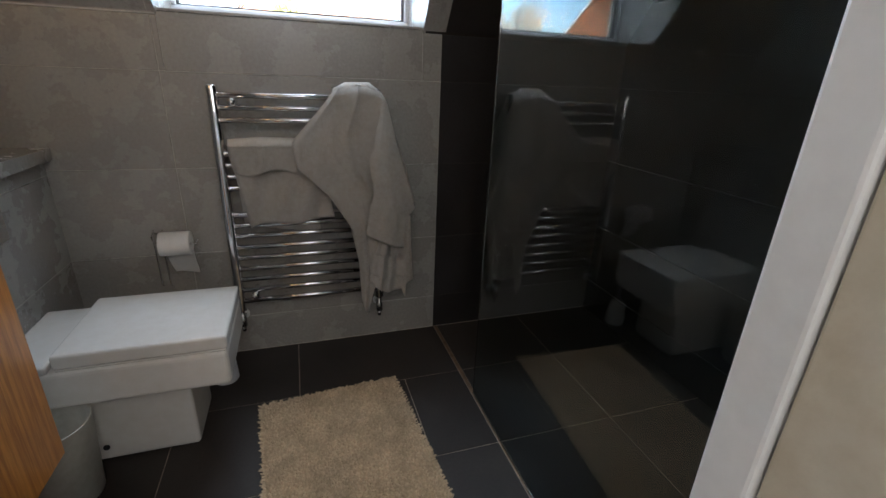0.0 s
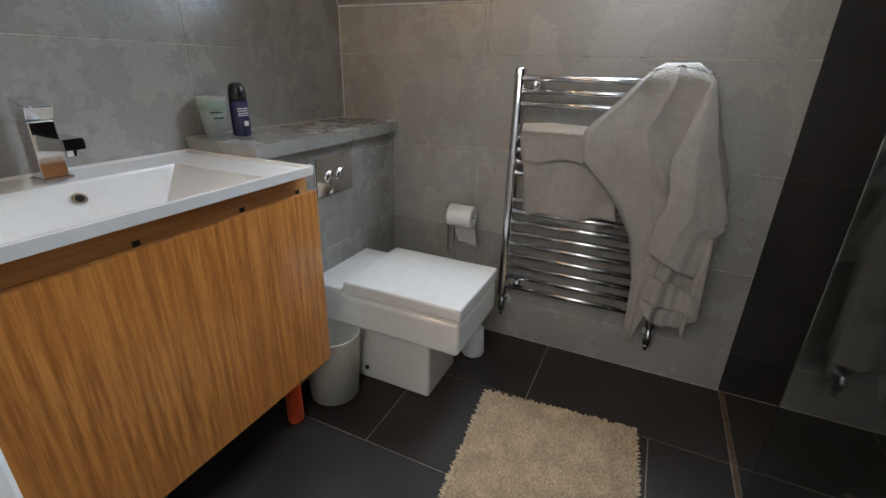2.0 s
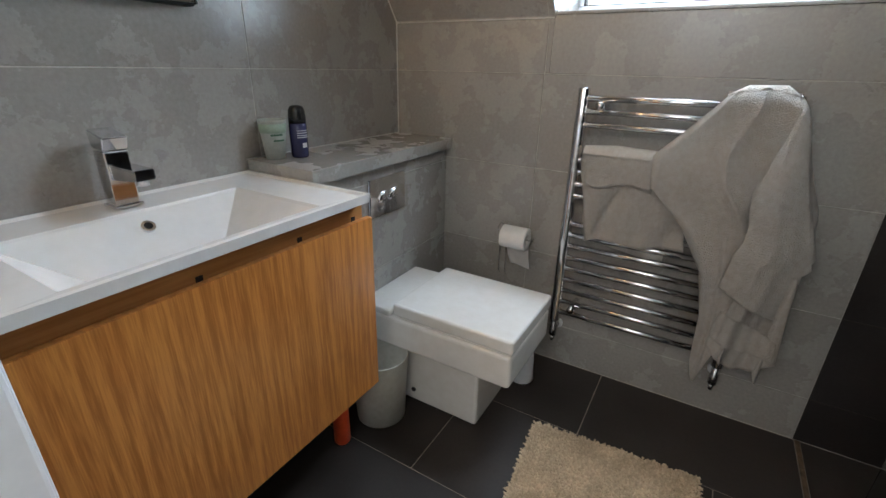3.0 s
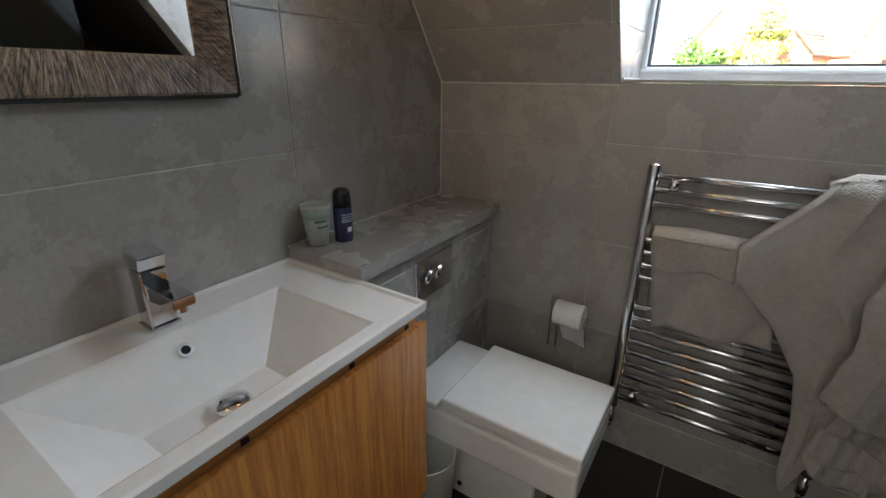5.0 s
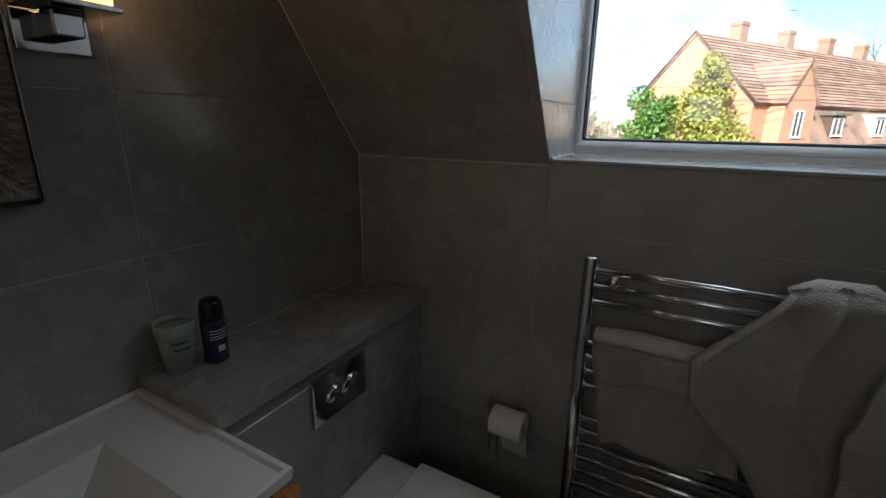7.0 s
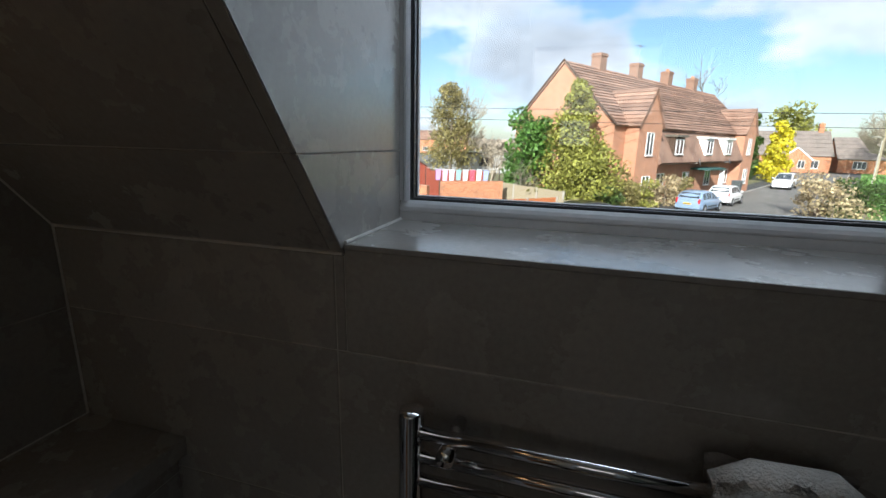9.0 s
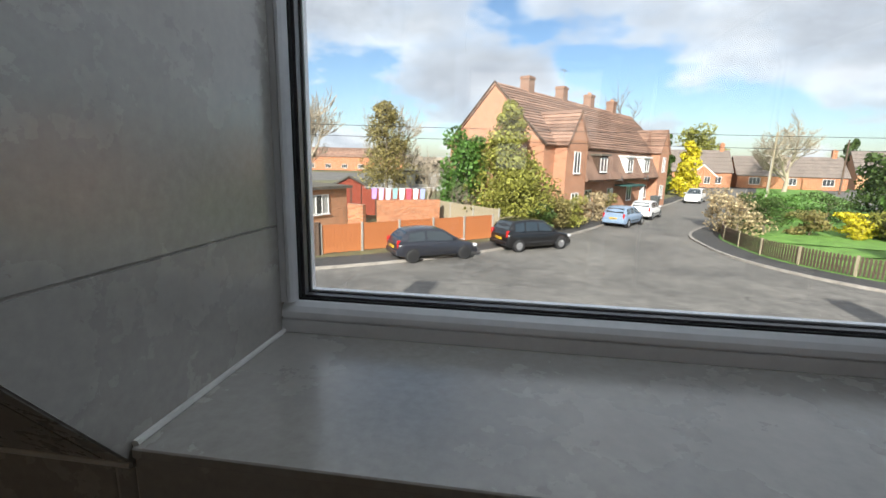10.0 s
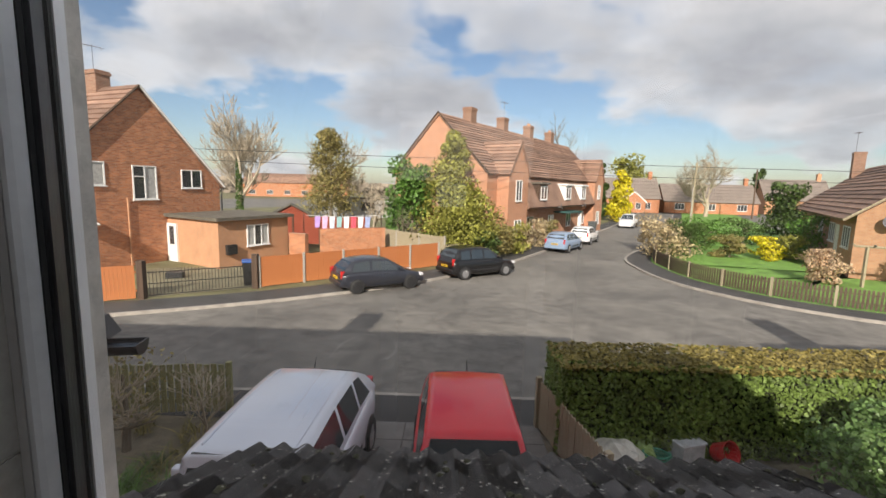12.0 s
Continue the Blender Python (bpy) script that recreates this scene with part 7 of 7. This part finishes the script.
part("lid", box(-0.26, 0.26, -0.20, 0.20, 0.341, 0.38, 0.015), mat("grey_plastic_lid", (0.5, 0.52, 0.54), 0.4), grey_box)
red_tub = thing("red_tub", "red plastic tub lying on its side", "tub", pose(5.55, 7.0, HZ + 0.17, 65, 0, 25))
part("tub", lathe([(0.0, 0.0), (0.14, 0.0), (0.19, 0.3), (0.2, 0.3), (0.18, 0.29), (0.13, 0.02), (0.0, 0.02)], 20), mat("red_plastic", (0.5, 0.02, 0.02), 0.4), red_tub)
hose = thing("garden_hose", "coiled green garden hose on the ground", "hose", pose(4.45, 6.75, HZ + 0.03))
b = tube([((0.26 - 0.015 * (i // 20)) * math.cos(i * 0.314), (0.2 - 0.01 * (i // 20)) * math.sin(i * 0.314), 0.05 + 0.0025 * i) for i in range(81)], 0.016, 6)
part("coil", b, mat("green_hose_rubber", (0.05, 0.24, 0.16), 0.5), hose)
green_bag = thing("green_bag", "crumpled lime green garden bag", "bag", pose(4.3, 7.05, HZ))
b = bmesh.new()
bmesh.ops.create_icosphere(b, subdivisions=3, radius=0.27)
for v in b.verts:
    v.co *= 1 + 0.3 * noise.noise(v.co * 7)
    v.co.z = max(0.0, v.co.z * 0.7 + 0.14)
part("sheet", b, mat("lime_plastic", (0.25, 0.36, 0.10), 0.5), green_bag)

# front garden shrubs
bare_shrub = bare_tree("bare_shrub", "leggy half-bare shrub in the front garden", -4.35, 6.7, 1.75, 0.75, 12, BARK_PALE, 0.04, 5, 0.32)
evergreen("rose_bush", "leggy shrub with a few small leaves", -4.35, 6.7, 1.05, 1.75, LEAF_OLIVE, 420, 0.06, 12, z0=0.6, seed=31, category="bush", z=HZ)
evergreen("rose_bush", "leggy shrub with a few small leaves", -5.7, 6.6, 0.9, 1.55, LEAF_OLIVE, 380, 0.06, 12, z0=0.5, seed=32, category="bush", z=HZ)
bare_tree("bare_shrub", "leggy half-bare shrub in the front garden", -5.8, 6.6, 1.5, 0.8, 13, BARK_PALE, 0.035, 5, 0.3)
bare_tree("bare_shrub", "leggy half-bare shrub in the front garden", -3.3, 7.2, 1.4, 0.7, 14, BARK_PALE, 0.03, 5, 0.3)


def grass_tuft(x, y, label, material, n, h, seed):
    t = thing("grass_clump", label, "plant", pose(x, y, HZ))
    r_ = random.Random(seed)
    verts, faces = [], []
    for i in range(n):
        a, lean, hh = r_.random() * 6.28, r_.uniform(0.1, 0.5), h * r_.uniform(0.6, 1.1)
        bx, by = r_.gauss(0, 0.1), r_.gauss(0, 0.1)
        c_, s_ = math.cos(a), math.sin(a)
        n0 = len(verts)
        for v, w in ((0, 0.012), (0.55, 0.011), (1, 0.002)):
            d = lean * v * v
            z = hh * (v - 0.35 * lean * v * v)
            verts.append((bx + c_ * d - s_ * w, by + s_ * d + c_ * w, z))
            verts.append((bx + c_ * d + s_ * w, by + s_ * d - c_ * w, z))
        faces += [(n0, n0 + 1, n0 + 3, n0 + 2), (n0 + 2, n0 + 3, n0 + 5, n0 + 4)]
    me = bpy.data.meshes.new("blades")
    me.from_pydata(verts, [], faces)
    add_mesh("blades", me, material, t, kind="stuff")
    return t


for i, (x, y) in enumerate(((-3.3, 5.2), (-2.9, 5.5), (-3.0, 4.9), (-3.6, 5.6), (-2.7, 5.1))):
    grass_tuft(x, y, "clump of fresh green strap leaves", LEAF_BRIGHT, 90, 0.42, i)
for i in range(26):
    grass_tuft(-2.6 - 4.0 * random.Random(i).random(), 4.3 + 3.2 * random.Random(i + 50).random(), "low weedy green tuft in the flower bed", LEAF_DARK if i % 2 else LEAF_OLIVE, 40, 0.22, i + 30)
for i, (x, y) in enumerate(((-4.0, 5.3), (-3.7, 5.0), (-4.5, 5.6))):
    grass_tuft(x, y, "clump of dry straw-coloured grass", LEAF_STRAW, 90, 0.45, i + 9)

# ---- outside: trees and shrubs over the road ----
evergreen("holly_tree", "tall pointed evergreen with yellow-green leaves", 0.95, 28.9, 2.7, 7.9, LEAF_LIGHT, 10000, 0.18, 70, 0.82, 0.6, seed=41)
evergreen("ivy_shrub", "broad yellow-green evergreen shrub by the fence", 2.0, 27.8, 2.3, 4.3, LEAF_LIGHT, 5500, 0.17, 30, 0.25, 0.3, seed=42, category="bush")
evergreen("cypress_tree", "dense fresh green cypress tree", -1.9, 31.6, 1.9, 5.9, LEAF_BRIGHT, 4200, 0.22, 20, 0.30, 0.4, seed=43)
evergreen("cypress_tree", "slim pointed green cypress tree", -2.6, 32.2, 0.8, 6.5, LEAF_BRIGHT, 1500, 0.2, 14, 0.75, 0.5, seed=44)
for i, (x, y, r, h, m_) in enumerate(((3.9, 28.2, 1.3, 2.6, LEAF_OLIVE), (5.2, 30.6, 1.2, 2.0, LEAF_LIGHT), (3.0, 26.9, 1.0, 1.7, LEAF_DARK), (6.3, 32.6, 1.0, 1.7, LEAF_STRAW), (7.5, 34.8, 1.2, 2.0, LEAF_STRAW), (9.0, 37.4, 1.2, 1.8, LEAF_OLIVE))):
    evergreen("shrub", "overgrown mixed shrub along the pavement", x, y, r, h, m_, 1500, 0.14, 12, 0.15, 0.15, seed=50 + i, category="bush")
bare_tree("bare_tree", "tall bare tree with ivy on its trunk", -21.7, 47.0, 18.0, 0.52, 61, BARK_PALE, 0.30, 8, 0.2, ivy=7)
bare_tree("bare_tree", "wide bare tree with pale twigs", -13.6, 56.5, 14.0, 0.5, 62, BARK_PALE, 0.2, 7, 0.22)
evergreen("ivy_tree", "round tree thick with olive ivy", -13.6, 53.0, 3.6, 10.6, LEAF_OLIVE, 9000, 0.22, 60, 0.6, 1.6, seed=63)
bare_tree("bare_tree", "small bare garden tree", -5.6, 37.0, 5.6, 0.62, 64, BARK_PALE, 0.13, 6, 0.24)
bare_tree("bare_tree", "small bare garden tree", -2.4, 29.6, 3.4, 0.62, 65, BARK, 0.08, 6, 0.26)
bare_tree("bare_tree", "bare tree behind the terrace", 21.3, 84.0, 17.5, 0.7, 66, BARK, 0.40, 7, 0.26)
bare_tree("bare_tree", "spreading bare roadside tree", 50.3, 88.0, 18.0, 0.8, 67, BARK_PALE, 0.42, 8, 0.2)
evergreen("golden_conifer", "bright golden yellow conifer", 26.2, 67.5, 2.2, 7.2, LEAF_GOLD, 4200, 0.3, 20, 0.55, 0.3, seed=68)
evergreen("conifer", "dark green conifer beside the golden one", 24.0, 70.5, 2.0, 8.6, LEAF_DARK, 3000, 0.32, 18, 0.7, 0.3, seed=69)
evergreen("conifer", "dark green conifer beside the golden one", 21.6, 69.5, 2.2, 6.8, LEAF_DARK, 2600, 0.32, 16, 0.4, 0.3, seed=70)
evergreen("round_tree", "rounded evergreen behind the bungalows", 44.0, 112, 5.0, 12.5, LEAF_LIGHT, 2800, 0.5, 18, 0.1, 3, seed=71)
evergreen("green_tree", "rounded green tree beside the bungalow", 34.0, 44.5, 2.2, 5.4, LEAF_DARK, 3200, 0.26, 18, 0.25, 0.8, seed=72)
evergreen("green_tree", "tall far evergreen tree", 76.0, 112, 3.0, 10.5, LEAF_DARK, 1600, 0.5, 14, 0.5, 3, seed=73)

# corner garden planting
for i, (x, y, r, h, m_, lab) in enumerate((
        (15.6, 30.2, 1.7, 2.3, LEAF_STRAW, "twiggy straw-coloured shrub in the corner garden"), (18.0, 31.8, 1.6, 2.3, LEAF_DARK, "rounded dark green shrub in the corner garden"),
        (16.6, 33.8, 1.6, 2.6, LEAF_STRAW, "twiggy straw-coloured shrub in the corner garden"), (20.6, 31.4, 1.3, 1.5, LEAF_OLIVE, "low golden hedge plant across the lawn"),
        (22.6, 31.0, 1.3, 1.5, LEAF_GOLD, "low golden hedge plant across the lawn"), (24.4, 30.8, 1.2, 1.6, LEAF_LIGHT, "low golden hedge plant across the lawn"),
        (26.6, 32.0, 1.7, 2.9, LEAF_BRIGHT, "tall green shrub by the bungalow"), (27.6, 34.5, 1.8, 3.0, LEAF_DARK, "tall green shrub by the bungalow"),
        (22.5, 38.0, 2.0, 2.2, LEAF_BRIGHT, "green garden shrub beyond the lawn"), (27.0, 40.0, 2.4, 2.2, LEAF_DARK, "green garden shrub beyond the lawn"), (19.8, 36.5, 1.6, 1.9, LEAF_DARK, "green garden shrub beyond the lawn"))):
    evergreen("garden_shrub", lab, x, y, r, h, m_, 1500, 0.15, 12, 0.1, 0.12, seed=80 + i, category="bush")
evergreen("hydrangea", "large hydrangea with dry tan flower heads", 20.2, 22.9, 1.15, 1.75, LEAF_TAN, 2600, 0.11, 18, 0.0, 0.15, seed=95, category="bush")
evergreen("bare_hydrangea", "dry reddish shrub beside the arbour", 24.0, 22.1, 0.7, 1.8, LEAF_TAN, 500, 0.1, 10, 0.0, 0.2, seed=96, category="bush")

# ---- outside: far houses, poles, wires ----
def far_house(x, y, turn, w, d, e, r, roof, wall, label, windows=3, white_gable=False):
    h = thing("bungalow", label, "house", pose(x, y, G, 0, 0, turn), "far bungalows")
    part("wall", prism([(0, 0), (d, 0), (d, e), (d / 2, r - 0.1), (0, e)], "x", -w / 2, w / 2), wall, h)
    tiled_slope(h, (-w / 2 - 0.3, -0.3, e - 0.2), (w / 2 + 0.3, -0.3, e - 0.2), (w / 2 + 0.3, d / 2, r), (-w / 2 - 0.3, d / 2, r), roof, 6)
    tiled_slope(h, (w / 2 + 0.3, d + 0.3, e - 0.2), (-w / 2 - 0.3, d + 0.3, e - 0.2), (-w / 2 - 0.3, d / 2, r), (w / 2 + 0.3, d / 2, r), roof, 6)
    for i in range(windows):
        window_in(h, pose(-w / 2 + w * (i + 0.5) / windows, 0, 0.8, 0, 0, 180), 2.0, 1.4, 3)
    if white_gable:
        part("front_gable", prism([(-2.4, 0), (2.4, 0), (2.4, 2.4), (0, 4.4), (-2.4, 2.4)], "y", -1.0, 0.3), wall, h)
        for s in (-1, 1):
            part("bargeboard", tube([(s * 2.6, -1.05, 2.25), (0, -1.05, 4.5)], 0.14, 5), WHITE_EXT, h)
        window_in(h, pose(-0.9, -1.0, 0.8, 0, 0, 180), 1.1, 1.4, 2)
        window_in(h, pose(0.9, -1.0, 0.8, 0, 0, 180), 1.1, 1.4, 2)
    chimney(h, w / 2 - 1.2, d / 2, r - 0.4, r + 1.4, 0.8, 0.7, 1, wall)
    return h


far_house(40.5, 99, -8, 11, 9, 3.2, 7.6, ROOF_SLATE, BRICK, "far brick bungalow with a white-edged gable", 2, True)
far_house(58.0, 100, -10, 19, 9, 2.7, 6.6, ROOF_SLATE, BRICK, "far long brick bungalow with white windows", 3)
far_house(80.0, 104, -14, 13, 9, 3.4, 8.2, ROOF_SLATE, RENDER, "far pale house with a grey roof", 2)
far_house(96.0, 100, -18, 12, 9, 3.4, 8.4, ROOF_RED, BRICK, "far brick house with a red roof", 2)
far_house(-52.0, 150, 8, 34, 9, 4.8, 7.8, ROOF_RED, BRICK, "far row of brick houses beyond the gardens", 6)
far_house(4.0, 160, 0, 36, 9, 4.0, 7.4, ROOF_SLATE, BRICK, "far row of brick houses beyond the gardens", 6)
far_house(-100.0, 140, 20, 30, 9, 4.8, 8.0, ROOF_RED, BRICK, "far row of brick houses beyond the gardens", 5)
pole = thing("telegraph_pole", "tall wooden telegraph pole", "pole", pose(40.5, 74.5, G - 0.12))
part("shaft", tube([(0, 0, 0), (0.05, 0, 9.6)], [0.17, 0.11], 10), FENCE_PALE, pole)
part("crossarm", box(-0.7, 0.7, -0.06, 0.06, 8.9, 9.02), FENCE_PALE, pole)
for x in (-0.55, 0.55):
    part("insulator", tube([(x, 0, 9.02), (x, 0, 9.16)], 0.04, 6), IRON, pole)
pole2 = thing("telegraph_pole", "far reddish telegraph pole", "pole", pose(58.0, 86.0, G - 0.12))
part("shaft", tube([(0, 0, 0), (0, 0, 9.3)], [0.17, 0.12], 10), FENCE_BROWN, pole2)
lamp_post = thing("street_lamp", "grey street lamp with a curved arm", "street lamp", pose(38.0, 70.0, G - 0.12))
part("column", tube([(0, 0, 0), (0, 0, 5.6), (-0.2, -0.2, 5.9), (-0.9, -0.6, 6.0)], [0.10, 0.07, 0.06, 0.05], 8), CONCRETE, lamp_post)
part("lantern", box(-1.5, -0.8, -0.95, -0.45, 5.92, 6.08, 0.05), CONCRETE, lamp_post)
wires = thing("overhead_wires", "black telephone wires over the road", "wire", pose(0, 0, 0))
for a, c_, sag in (((-30, 26.5, 3.95), (60, 33.0, 3.62), 0.35), ((-30, 26.8, 3.35), (60, 33.3, 2.75), 0.35)):
    a, c_ = Vector(a), Vector(c_)
    part("wire", tube([a.lerp(c_, i / 24) + Vector((0, 0, -sag * 4 * (i / 24) * (1 - i / 24))) for i in range(25)], 0.016, 5), IRON, wires)
bins = thing("wheelie_bin", "grey wheelie bin beside the parked cars", "bin", pose(15.0, 44.6, G, 0, 0, -30))
part("body", hexa([(-0.3, -0.3, 0), (0.3, -0.3, 0), (0.3, 0.3, 0), (-0.3, 0.3, 0), (-0.35, -0.4, 1.3), (0.35, -0.4, 1.3), (0.35, 0.4, 1.3), (-0.35, 0.4, 1.3)]), mat("grey_bin", (0.08, 0.09, 0.09), 0.5), bins)
part("lid", box(-0.38, 0.38, -0.43, 0.43, 1.301, 1.4, 0.03), mat("grey_bin_lid", (0.10, 0.11, 0.11), 0.5), bins)

woods = thing("far_woods", "brownish far line of trees along the horizon", "woodland", pose(0, 0, G), kind="stuff")


def woods_place(r_):
    a = r_.uniform(-1.1, 1.1)
    d = r_.uniform(210, 260)
    h = 5.5 + 3.5 * noise.noise(Vector((a * 9, 0, 3)))
    return (d * math.sin(a), d * math.cos(a), abs(h) * r_.random() ** 0.7), (0, -1, 0.5)


add_mesh("crowns", leaves(9000, woods_place, 2.6, 77), mat("far_twig_haze", (0.24, 0.20, 0.15), 0.95, vary=0.3, scale=0.05, island=(0.7, 1.3)), woods, kind="stuff")
